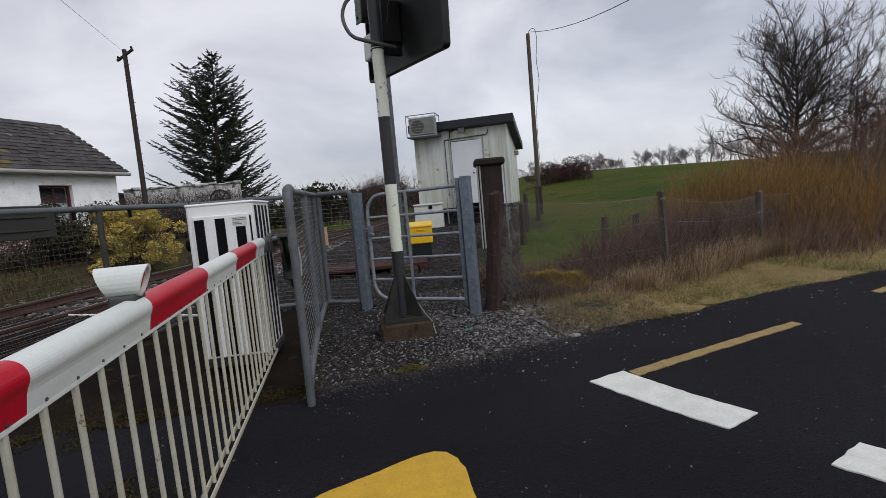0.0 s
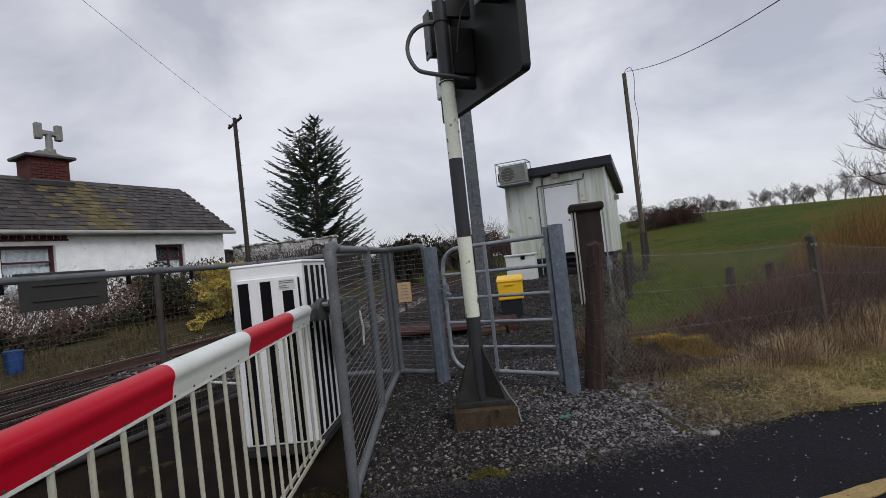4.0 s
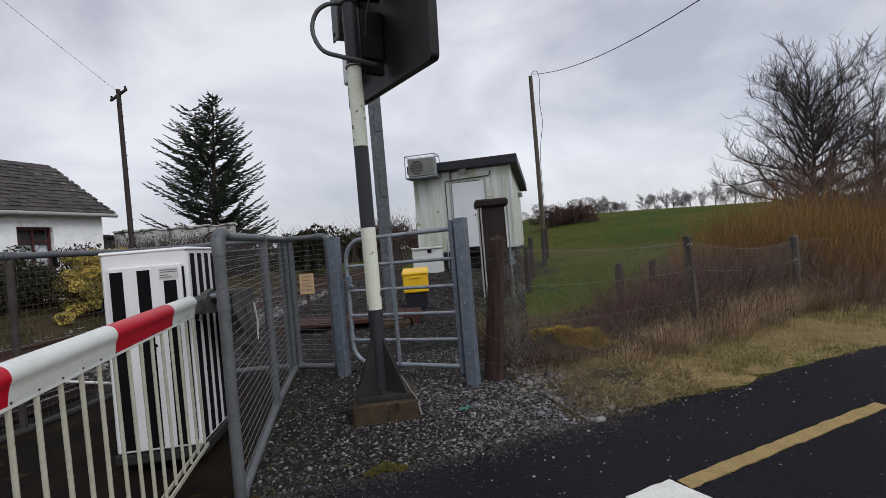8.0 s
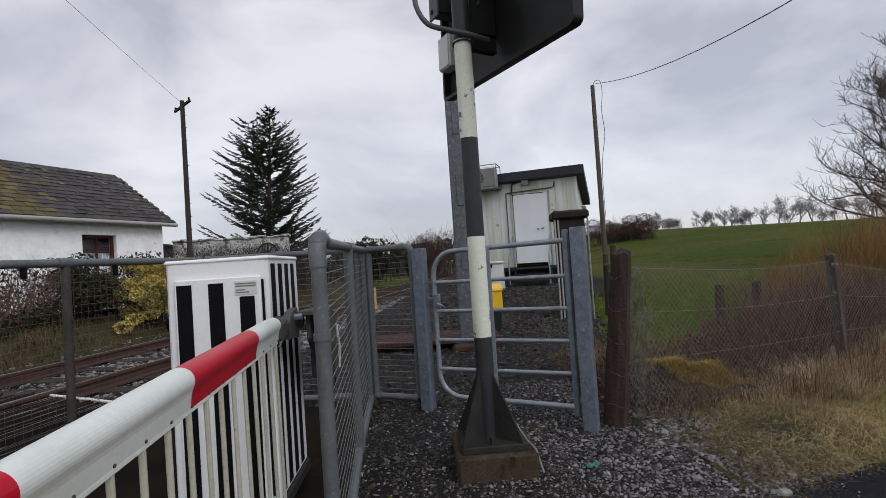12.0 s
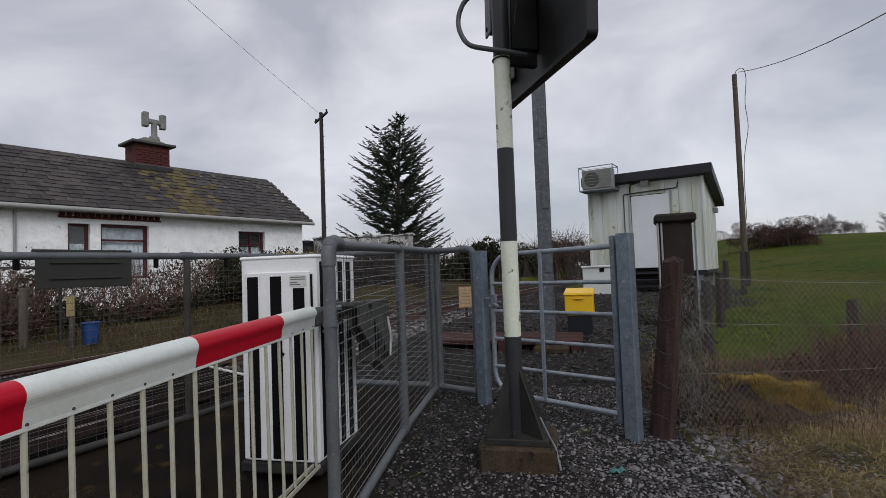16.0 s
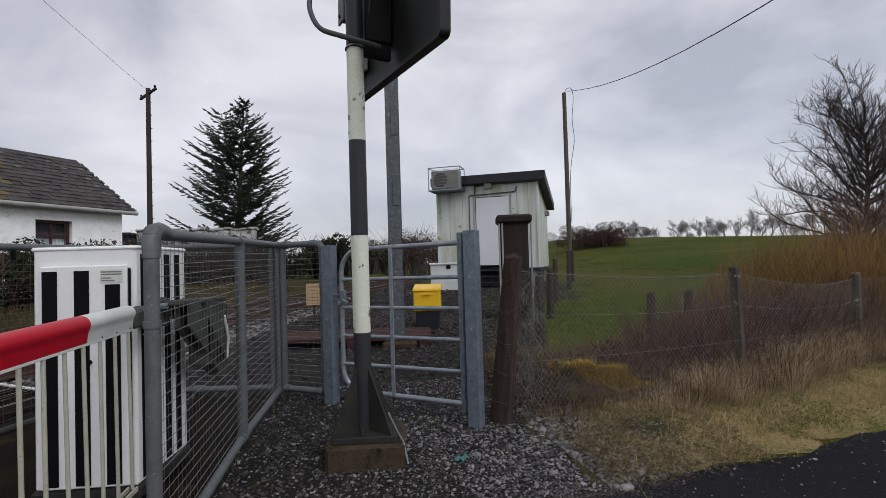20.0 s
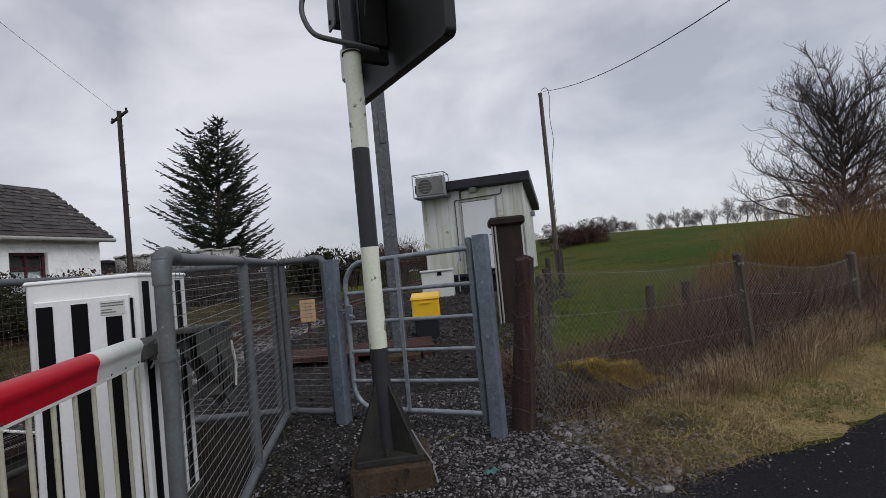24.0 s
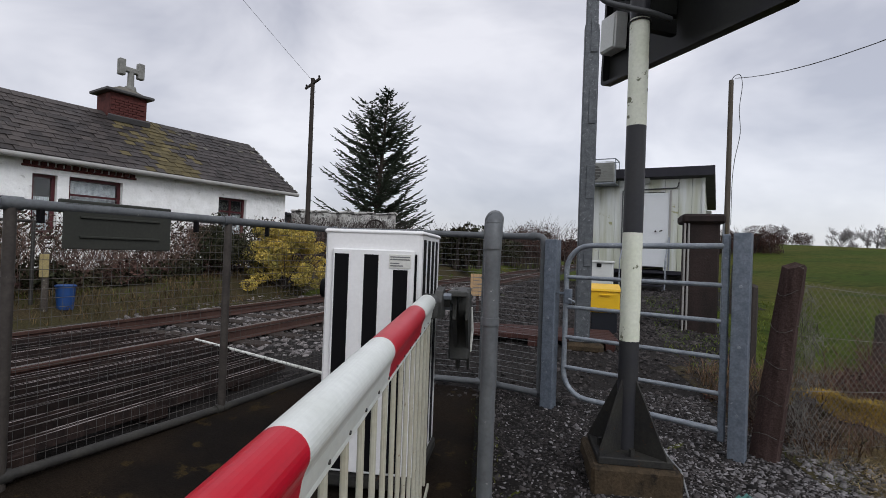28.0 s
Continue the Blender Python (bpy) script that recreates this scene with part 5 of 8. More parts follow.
dr = part("door", Mesh().box((-1.38, 0.02, 2.34), (1.04, 0.05, 2.08), None, 0.008), HUTDOOR, hut, "pale blue-white steel door")
part("door_handle", Mesh().tube((-1.10, -0.03, 2.30), (-1.02, -0.045, 2.32), 0.014), BLACK, dr)
part("door_lock", Mesh().tube((-1.20, -0.006, 2.30), (-1.20, -0.04, 2.30), 0.025, n=10), BLACK, dr)
for x in (-1.96, -0.83):
    part("door_jamb", Mesh().box((x, -0.012, 2.36), (0.05, 0.03, 2.16), None, 0.004), GUTTER, hut)
part("conduit", Mesh().path([(-2.08, -0.03, 3.46), (-0.72, -0.03, 3.50), (-0.66, -0.03, 3.53), (-0.63, -0.03, 3.66)], 0.018, 8), CABLE, hut, smooth=True)
part("conduit", Mesh().path([(-1.92, -0.03, 3.50), (-1.90, -0.03, 3.72), (-1.60, -0.05, 3.79)], 0.022, 8), BLACKCABLE, hut, smooth=True)
part("cable_duct", Mesh().tube((-2.10, -0.025, 1.6), (-2.10, -0.025, 3.46), 0.016), CABLE, hut)
part("floodlight", Mesh().box((-1.48, -0.14, 3.72), (0.22, 0.10, 0.16), Matrix.Rotation(radians(20), 3, "X"), 0.01), ACGREY, hut, "small grey floodlight")
part("side_lamp", Mesh().box((0.07, 2.2, 2.98), (0.14, 0.22, 0.16), None, 0.02), ACGREY, hut)
for x in (-HW + 0.2, -0.2):
    for y in (0.2, HD - 0.2):
        part("leg", Mesh().box((x, y, 0.80), (0.14, 0.14, 0.72), None, 0.01), GALV, hut)
ac = thing("ac_unit", "grey air-conditioning unit in a wire cage on the hut wall", "air conditioner", pose(5.46, 16.02, 0.07, 0, 0, hr))
part("casing", Mesh().box((-2.70, -0.40, 3.93), (0.86, 0.36, 0.56), None, 0.02), ACGREY, ac)
part("fan_grille", Mesh().tube((-2.84, -0.582, 3.93), (-2.84, -0.605, 3.93), 0.22, 0.20, n=24), ACFAN, ac, "round dark fan grille")
for z in np.linspace(3.68, 4.22, 7):
    part("grille_bar", Mesh().tube((-3.10, -0.625, z), (-2.28, -0.625, z), 0.006, n=5), ACGREY, ac)
for x in (-3.19, -2.22):
    for y in (-0.66, -0.06):
        part("cage_post", Mesh().tube((x, y, 3.60), (x, y, 4.29), 0.014, n=6), GALV, ac)
for y in (-0.66, -0.06):
    for z in (3.60, 4.29):
        part("cage_rail", Mesh().tube((-3.19, y, z), (-2.22, y, z), 0.014, n=6), GALV, ac)
for x in (-3.19, -2.22):
    for z in (3.60, 4.29):
        part("cage_rail", Mesh().tube((x, -0.66, z), (x, -0.06, z), 0.014, n=6), GALV, ac)
part("wall_bracket", Mesh().box((-2.71, -0.33, 3.615), (0.94, 0.62, 0.03), None, 0.004), GALV, ac)
st = thing("hut_steps", "dark steel steps with a handrail at the hut door", "steps", pose(5.46, 16.02, 0.07, 0, 0, hr))
gzh = float(gz(4.2, 15.0))
for k in range(4):
    part("tread", Mesh().box((-1.40, -0.14 - 0.24 * k, HF - 0.06 - 0.17 * k), (1.0, 0.25, 0.035), None, 0.004), HUTROOF, st)
for x in (-1.92, -0.88):
    part("stringer", Mesh().prism([(-1.08, gzh - 0.02), (-0.86, gzh - 0.02), (-0.01, HF - 0.02), (-0.01, HF - 0.24)], x - 0.015, x + 0.015, 0), HUTROOF, st)
part("handrail", Mesh().path([(-1.97, -0.98, gzh), (-1.97, -0.98, gzh + 0.75), (-1.97, -0.20, 2.12), (-1.97, -0.06, 2.12), (-1.97, -0.06, HF)], 0.02, 8), GALV, st, smooth=True)
part("handrail", Mesh().path([(-0.83, -0.98, gzh), (-0.83, -0.98, gzh + 0.75), (-0.83, -0.20, 2.12), (-0.83, -0.06, 2.12), (-0.83, -0.06, HF)], 0.02, 8), GALV, st, smooth=True)
wb = thing("location_cabinet", "low pale grey trackside cabinet with a black latch", "cabinet", pose(2.62, 15.75, float(gz(2.62, 15.75)), 0, 0, -16))
part("body", Mesh().box((0, 0, 0.36), (0.86, 0.5, 0.74), None, 0.015), CREAMBOX, wb)
part("lid", Mesh().box((0, -0.01, 0.75), (0.92, 0.56, 0.06), None, 0.015), CREAMBOX, wb)
part("latch", Mesh().box((0.08, -0.26, 0.66), (0.12, 0.03, 0.10), None, 0.008), BLACK, wb)


# ---- line poles and wires ----
def line_pole(x, y, top, r, mat, label, lean=(0, 0)):
    z = float(gz(x, y))
    ob = thing("line_pole", label, "utility pole", pose(x, y, z))
    part("pole", Mesh().path([(lean[0] * t, lean[1] * t, -0.1 + (top - z + 0.1) * t) for t in (0, 0.3, 0.6, 1)], [r, r * 0.95, r * 0.87, r * 0.78], 14), mat, ob, smooth=True)
    return ob, z


lpo, lz = line_pole(-6.61, 19.07, 7.48, 0.088, POLEWOOD, "tall creosoted pole with a short crossarm behind the cottage")
part("crossarm", Mesh().box((0, 0, 7.30 - lz), (0.86, 0.07, 0.08), Matrix.Rotation(radians(-35), 3, "Z") @ Matrix.Rotation(radians(-14), 3, "Y"), 0.01), POLEWOOD, lpo)
for sx in (-0.36, 0.36):
    p = Matrix.Rotation(radians(-35), 3, "Z") @ Vector((sx, 0, 0))
    part("insulator", Mesh().tube((p.x, p.y, 7.31 - lz + sx * 0.26), (p.x, p.y, 7.42 - lz + sx * 0.26), 0.028, 0.034, n=8), BLACK, lpo)
for z in np.arange(1.5, 6.6, 0.42):
    part("step_iron", Mesh().tube((0.07, -0.05, z), (0.15, -0.09, z), 0.009, n=5), BLACK, lpo)
rpo, rz_ = line_pole(8.77, 22.05, 8.56, 0.108, POLEGREY, "tall weathered pole with a drop cable beside the field")
part("drop_cable", Mesh().path(rounded_path([(0.0, 0.0, 8.52 - rz_), (0.08, -0.08, 8.70 - rz_), (0.28, -0.10, 8.72 - rz_), (0.36, -0.10, 8.3 - rz_), (0.27, -0.12, 7.4 - rz_), (0.33, -0.12, 6.5 - rz_), (0.16, -0.12, 5.5 - rz_), (0.10, -0.10, 4.6 - rz_), (0.10, -0.10, 3.0 - rz_)]), 0.013, 5), CABLE, rpo, smooth=True)
part("guard_strip", Mesh().box((-0.05, -0.108, 1.6), (0.05, 0.02, 1.2), None, 0.005), LICHEN, rpo, "dull lichen-stained cable guard")


def wire(a, b, sag, r, label):
    a, b = Vector(a), Vector(b)
    pts = [a.lerp(b, t) - Vector((0, 0, sag * 4 * t * (1 - t))) for t in np.linspace(0, 1, 25)]
    solid("overhead_wire", Mesh().path(pts, r, 5), BLACKCABLE, label, "overhead wire")


wire((8.9, 22.0, 8.62), (5.4, -11.2, 7.55), 2.46, 0.012, "black overhead cable slung from the field pole")
wire((-6.65, 19.07, 7.43), (-5.4, -8.0, 8.3), 0.25, 0.0045, "thin overhead wire from the cottage pole")


# ---- cottage beyond the railway ----
# local x runs along the front wall (0 at the gable end), y to the rear
house = thing("cottage", "whitewashed stone cottage with a dark slate roof and brick chimney", "cottage", pose(-6.95, 18.70, 0.17, 0, 0, 62.0))
L0, L1, WY, ZG, ZE = -14.0, -0.22, 0.22, -0.2, 3.17
wins = ((-7.30, -6.82, 1.50, 2.84), (-6.58, -5.40, 1.40, 2.86), (-2.70, -1.74, 1.50, 2.82), (-12.0, -11.0, 1.5, 2.80))
mm = Mesh()
cuts = sorted([L0, L1] + [v for w in wins for v in w[:2]])
for a, b in zip(cuts, cuts[1:]):
    w = next((w for w in wins if abs(w[0] - a) < 1e-6 and abs(w[1] - b) < 1e-6), None)
    if w:
        part("wall_under_window", Mesh().box(((a + b) / 2, WY + 0.2, (ZG + w[2]) / 2), (b - a, 0.4, w[2] - ZG)), WHITEWASH, house)
        part("wall_over_window", Mesh().box(((a + b) / 2, WY + 0.2, (ZE + w[3]) / 2), (b - a, 0.4, ZE - w[3])), WHITEWASH, house)
    else:
        part("front_wall", Mesh().box(((a + b) / 2, WY + 0.2, (ZG + ZE) / 2), (b - a, 0.4, ZE - ZG)), WHITEWASH, house)
part("gable_wall", Mesh().prism([(WY + 0.4, ZG), (5.0, ZG), (5.0, ZE), (2.62, 4.98), (WY + 0.4, 3.40)], L1 - 0.4, L1, 0), WHITEWASH, house)
part("rear_wall", Mesh().box(((L0 + L1) / 2, 4.8, ZE / 2), (L1 - L0 - 0.8, 0.4, ZE)), WHITEWASH, house)
part("end_wall", Mesh().prism([(WY + 0.4, ZG), (5.0, ZG), (5.0, ZE), (2.62, 4.98), (WY + 0.4, 3.40)], L0, L0 + 0.4, 0), WHITEWASH, house)
for a, b, z0, z1 in wins:
    # dark sheet behind the glass paints the unlit room; no room is built
    wob = part("window", Mesh().box(((a + b) / 2, WY + 0.33, (z0 + z1) / 2), (b - a, 0.02, z1 - z0)), ROOMSHADE, house)
    fr = Mesh()
    t = 0.07
    fr.box(((a + b) / 2, WY + 0.16, z1 - t / 2), (b - a, 0.07, t)).box(((a + b) / 2, WY + 0.16, z0 + t / 2), (b - a, 0.07, t))
    fr.box((a + t / 2, WY + 0.16, (z0 + z1) / 2), (t, 0.07, z1 - z0 - 2 * t)).box((b - t / 2, WY + 0.16, (z0 + z1) / 2), (t, 0.07, z1 - z0 - 2 * t))
    part("window_frame", fr, FRAMEWOOD, wob)
    if b - a > 0.5:
        bars = Mesh().box(((a + b) / 2, WY + 0.16, z1 - 0.42), (b - a - 2 * t, 0.05, 0.05))
        if b - a < 1.0:
            bars.box(((a + b) / 2, WY + 0.16, (z0 + z1) / 2), (0.05, 0.052, z1 - z0 - 2 * t))
        part("glazing_bar", bars, FRAMEWOOD, wob)
    gp_ = part("pane", Mesh().box(((a + b) / 2, WY + 0.17, (z0 + z1) / 2), (b - a - 2 * t, 0.008, z1 - z0 - 2 * t)), GLASS, wob)
    gp_.visible_shadow = False
    cu = Mesh()
    K = 26
    cu.grid([[(a + t + (b - a - 2 * t) * i / K, WY + 0.25 + 0.015 * math.sin(i * 1.9), z) for i in range(K + 1)] for z in (z0 + 0.05, z1 - (0.08 if b - a > 1.0 else 0.5))])
    part("curtain", cu, CURTAIN, wob, "pale net curtain")
    part("sill", Mesh().box(((a + b) / 2, WY - 0.02, z0 - 0.03), (b - a + 0.14, 0.12, 0.07), None, 0.01), WHITEWASH, wob)
# eaves board, gutter and downpipe
part("gutter", Mesh().path([(L0, -0.09, 3.165), (0.06, -0.09, 3.165)], 0.062, 10), GUTTER, house, smooth=True)
part("soffit_board", Mesh().box(((L0 + 0.05) / 2, 0.10, 3.20), (0.05 - L0, 0.16, 0.06)), GUTTER, house)
part("downpipe", Mesh().tube((-8.35, WY - 0.05, 0.4), (-8.35, WY - 0.05, 3.1), 0.035), GUTTER, house)
# brick course over the paired windows
course = part("brick_course", Mesh().box((-6.30, WY - 0.015, 2.995), (2.42, 0.05, 0.05)), BRICK, house, "projecting red brick eaves course")
mm = Mesh().box((0, 0, 0), (0.105, 0.09, 0.085), None, 0.006)
bk = mm.data("brick", BRICK)
for k in range(15):
    ob = new("brick", bk)
    ob.parent = course
    ob.location = (-7.43 + k * 0.160, WY - 0.03 + 0.012 * math.sin(k * 2.7), 3.065)
# roof
RA = math.atan2(1.87, 2.66)
roof = part("roof", Mesh().add([(L0 - 0.1, -0.06, 3.215), (0.05, -0.06, 3.215), (0.05, 2.60, 5.085), (L0 - 0.1, 2.60, 5.085), (0.05, 5.26, 3.215), (L0 - 0.1, 5.26, 3.215),
                               (L0 - 0.1, -0.06, 3.165), (0.05, -0.06, 3.165), (0.05, 2.60, 5.0), (L0 - 0.1, 2.60, 5.0), (0.05, 5.26, 3.165), (L0 - 0.1, 5.26, 3.165)],
                              [(0, 1, 2, 3), (3, 2, 4, 5), (7, 6, 9, 8), (8, 9, 11, 10), (0, 6, 7, 1), (4, 10, 11, 5), (1, 7, 8, 2), (2, 8, 10, 4), (3, 9, 6, 0), (5, 11, 9, 3)]), SLATE, house, "dark slate roof")
sw, sh, st_ = 0.25, 0.225, 0.016
mm = Mesh().add([(-sw / 2 + 0.004, 0, 0.010), (sw / 2 - 0.004, 0, 0.010), (sw / 2 - 0.004, sh * 1.35, 0.0), (-sw / 2 + 0.004, sh * 1.35, 0.0),
                 (-sw / 2 + 0.004, 0, 0.010 + st_), (sw / 2 - 0.004, 0, 0.010 + st_), (sw / 2 - 0.004, sh * 1.35, st_ * 0.4), (-sw / 2 + 0.004, sh * 1.35, st_ * 0.4)],
                [(3, 2, 1, 0), (0, 1, 5, 4), (1, 2, 6, 5), (2, 3, 7, 6), (3, 0, 4, 7), (4, 5, 6, 7)])
slate_me, lichen_me = mm.data("slate", SLATE), mm.data("slate", LICHEN)
rest, rest_lichen = Mesh(), Mesh()
rnd = random.Random(8)
count = 0
slope = Matrix.Translation((0, -0.08, 3.215)) @ Matrix.Rotation(RA, 4, "X")
for r in range(14):
    for c_ in range(56):
        x = -0.10 - c_ * sw - (sw / 2 if r % 2 else 0)
        if x < L0:
            continue
        jit = Matrix.Translation((x + rnd.uniform(-0.010, 0.010), r * sh * 1.015 + rnd.uniform(-0.018, 0.012), 0.006 + rnd.uniform(0, 0.014))) @ Matrix.Rotation(rnd.uniform(-0.015, 0.015), 4, "Z") @ Matrix.Rotation(rnd.uniform(-0.03, 0.03), 4, "Y")
        m4 = slope @ jit
        near_chimney = r < 14 and rnd.random() < 0.95 * math.exp(-((x + 3.85 + 0.02 * (14 - r)) / (0.48 + 0.028 * (14 - r))) ** 2)
        if x > -5.4 and count < 300:
            ob = new("slate", lichen_me if near_chimney else slate_me)
            ob.parent = roof
            ob.matrix_basis = m4
            count += 1
        else:
            (rest_lichen if near_chimney else rest).add([m4 @ Vector(p) for p in mm.v], mm.f)
part("slate_field", rest, SLATE_REST, roof, kind="stuff")
part("lichen_slate_field", rest_lichen, LICHEN, roof, kind="stuff")
ridge = Mesh()
for k in range(32):
    x = 0.0 - k * 0.45
    ridge.add([(x, 2.60 - 0.12, 5.02), (x, 2.60, 5.125), (x, 2.60 + 0.12, 5.02), (x - 0.445, 2.60 - 0.12, 5.02), (x - 0.445, 2.60, 5.12), (x - 0.445, 2.60 + 0.12, 5.02)],
              [(0, 3, 4, 1), (1, 4, 5, 2), (0, 1, 2), (5, 4, 3), (0, 2, 5, 3)])
part("ridge_tiles", ridge, SLATE_REST, roof)
for k in range(12):
    x, y = -0.4 - rnd.random() * 2.6, 2.0 + rnd.random() * 1.0
    if k > 6:
        x, y = -0.25 - rnd.random() * 0.3, 0.6 + rnd.random() * 2.4
    patch = Mesh().box(slope @ Vector((x, y, 0.035)), (0.10 + rnd.random() * 0.16, 0.06 + rnd.random() * 0.1, 0.014), Matrix.Rotation(RA, 3, "X"), 0.004)
    part("mortar_patch", patch, CONCRETE, roof, "pale mortar repair")
for k in range(11):
    part("verge_mortar", Mesh().box(slope @ Vector((0.045, 0.12 + k * 0.29, 0.02)), (0.05, 0.16 + 0.05 * math.sin(k * 2.3), 0.035), Matrix.Rotation(RA, 3, "X"), 0.008), CONCRETE, roof)
# chimney
ch = part("chimney", Mesh().box((-4.41, 2.60, 5.20), (1.02, 0.80, 0.9), None, 0.01), BRICK, house, "dark red brick chimney stack")
bb = Mesh().box((0, 0, 0), (0.215, 0.03, 0.062), None, 0.004).data("brick", BRICK)
for r in range(9):
    for c_ in range(4):
        x = -4.41 - 0.40 + c_ * 0.235 + (0.117 if r % 2 else 0)
        if x < -4.02:
            ob = new("brick", bb)
            ob.parent = ch
            ob.location = (x + 0.02, 2.60 - 0.405, 4.86 + r * 0.076)
part("chimney_cap", Mesh().box((-4.41, 2.60, 5.69), (1.34, 1.08, 0.09), None, 0.02), LEAD, ch)
part("flaunching", Mesh().add([(-4.41 + sx * 0.52, 2.60 + sy * 0.4, 5.73) for sx, sy in ((-1, -1), (1, -1), (1, 1), (-1, 1))] + [(-4.41 + sx * 0.16, 2.60 + sy * 0.16, 5.93) for sx, sy in ((-1, -1), (1, -1), (1, 1), (-1, 1))],
                              [(0, 1, 5, 4), (1, 2, 6, 5), (2, 3, 7, 6), (3, 0, 4, 7), (4, 5, 6, 7)]), CONCRETE, ch)
part("flashing", Mesh().box((-4.41, 2.13, 4.90), (1.16, 0.10, 0.18), Matrix.Rotation(radians(20), 3, "X"), 0.02), LEAD, ch)
cw = part("chimney_cowl", Mesh().tube((-4.20, 2.60, 5.88), (-4.20, 2.60, 6.02), 0.17, 0.15, n=14).tube((-4.20, 2.60, 6.0), (-4.20, 2.60, 6.55), 0.10, 0.085, n=14), COWL, ch, "dull grey H-shaped chimney cowl", smooth=True)
part("cross_tube", Mesh().box((-4.20, 2.60, 6.52), (0.42, 0.15, 0.15), None, 0.02), COWL, cw)
for sx in (-1, 1):
    part("upright_tube", Mesh().box((-4.20 + sx * 0.27, 2.60, 6.56), (0.18, 0.18, 0.48), None, 0.02), COWL, cw)

# ---- old outbuilding wall behind the pole ----
ow = thing("rubble_wall", "old rubble wall with peeling whitewash and an iron cartwheel", "wall", pose(-9.0, 23.6, 0, 0, 0, 4))
part("wall_body", Mesh().box((2.3, 0.25, 1.55), (4.6, 0.5, 3.2), None, 0.05), RUBBLE, ow)
cop = Mesh()
for k in range(14):
    cop.box((0.15 + k * 0.335, 0.22, 3.17 + 0.03 * math.sin(k * 2.1)), (0.33, 0.56, 0.10 + 0.03 * math.sin(k)), None, 0.03)
part("coping", cop, RUBBLE, ow)
mm = Mesh()
mm.path([(3.75 + 0.40 * math.cos(t), -0.04, 2.48 + 0.40 * math.sin(t)) for t in np.linspace(0, 2 * math.pi, 25)], 0.035, 6, cap=False)
for t in np.linspace(0, math.pi, 5)[:-1]:
    mm.tube((3.75 - 0.40 * math.cos(t), -0.04, 2.48 - 0.40 * math.sin(t)), (3.75 + 0.40 * math.cos(t), -0.04, 2.48 + 0.40 * math.sin(t)), 0.02, n=6)
part("cartwheel", mm, RUSTIRON, ow, "rusty cartwheel on the wall")
solid("dark_shed", Mesh().box((0, 0, 1.5), (2.2, 2.0, 2.9), None, 0.03).box((0, 0, 3.0), (2.4, 2.2, 0.14), None, 0.03), HUTROOF, "dark shed end between cottage and wall", "shed", pose(-10.3, 24.2, 0.0, 0, 0, 4))

# small things at the foot of the hedge
bn = thing("blue_drum", "blue plastic tub standing at the hedge foot", "tub", pose(-6.70, 8.98, float(gz(-6.70, 8.98))))
part("tub", Mesh().path([(0, 0, 0), (0, 0, 0.18), (0, 0, 0.36)], [0.105, 0.12, 0.128], 18), BLUE, bn, smooth=True)
part("rim", Mesh().path([(0.13 * math.cos(t), 0.13 * math.sin(t), 0.36) for t in np.linspace(0, 2 * math.pi, 21)], 0.014, 6, cap=False), BLUE, bn, smooth=True)
for x, y, h in ((-7.15, 8.2, 0.95), (-7.45, 7.1, 1.15)):
    solid("hedge_stake", Mesh().box((0, 0, h / 2), (0.10, 0.08, h), None, 0.01), POLEGREY, "short weathered timber stake in the hedge", "stake", pose(x, y, float(gz(x, y)), 2, 1, 20), group="stakes in the hedge")
wbx, wby = 17.9, 11.7
wbn = thing("wheelie_bin", "dark wheelie bin standing on the grass verge", "wheelie bin", pose(wbx, wby, float(gz(wbx, wby)), 0, 0, 30))
part("body", Mesh().add([(sx * 0.22, sy * 0.24, 0.06) for sx, sy in ((-1, -1), (1, -1), (1, 1), (-1, 1))] + [(sx * 0.28, sy * 0.32, 0.98) for sx, sy in ((-1, -1), (1, -1), (1, 1), (-1, 1))],
                        [(3, 2, 1, 0), (0, 1, 5, 4), (1, 2, 6, 5), (2, 3, 7, 6), (3, 0, 4, 7), (4, 5, 6, 7)]), DARKPLASTIC, wbn)
part("lid", Mesh().box((0, 0, 1.01), (0.60, 0.70, 0.06), None, 0.02), GUTTER, wbn)
for sx in (-1, 1):
    part("wheel", Mesh().tube((sx * 0.20, 0.26, 0.10), (sx * 0.26, 0.26, 0.10), 0.10, n=16), BLACK, wbn)

wpz = float(gz(-6.78, 8.70))
wpo = thing("hedge_post", "weathered timber post with a pale yellowed board at the hedge foot", "post", pose(-6.78, 8.70, wpz, 0, 0, 20))
part("post", rough_post(None, 0.05, 0.045, 1.32 - wpz, (0.01, 0.0), n=7, seed=91), FENCEPOST, wpo)
part("board", Mesh().box((0, -0.055, 1.14 - wpz), (0.12, 0.022, 0.34), None, 0.006), PALEPLANK, wpo, "pale yellowed board")
gr = thing("garden_rail", "dark tubular garden rail beside the hedge", "railing")
for x, y in ((-7.05, 8.75),):
    part("post", Mesh().tube((x, y, float(gz(x, y)) - 0.03), (x, y, 1.80), 0.026, n=10), TUBEDARK, gr, smooth=True)
for z in (1.79,):
    part("rail", Mesh().tube((-7.05, 8.75, z), (-8.25, 7.35, z), 0.022, n=10), TUBEDARK, gr, smooth=True)


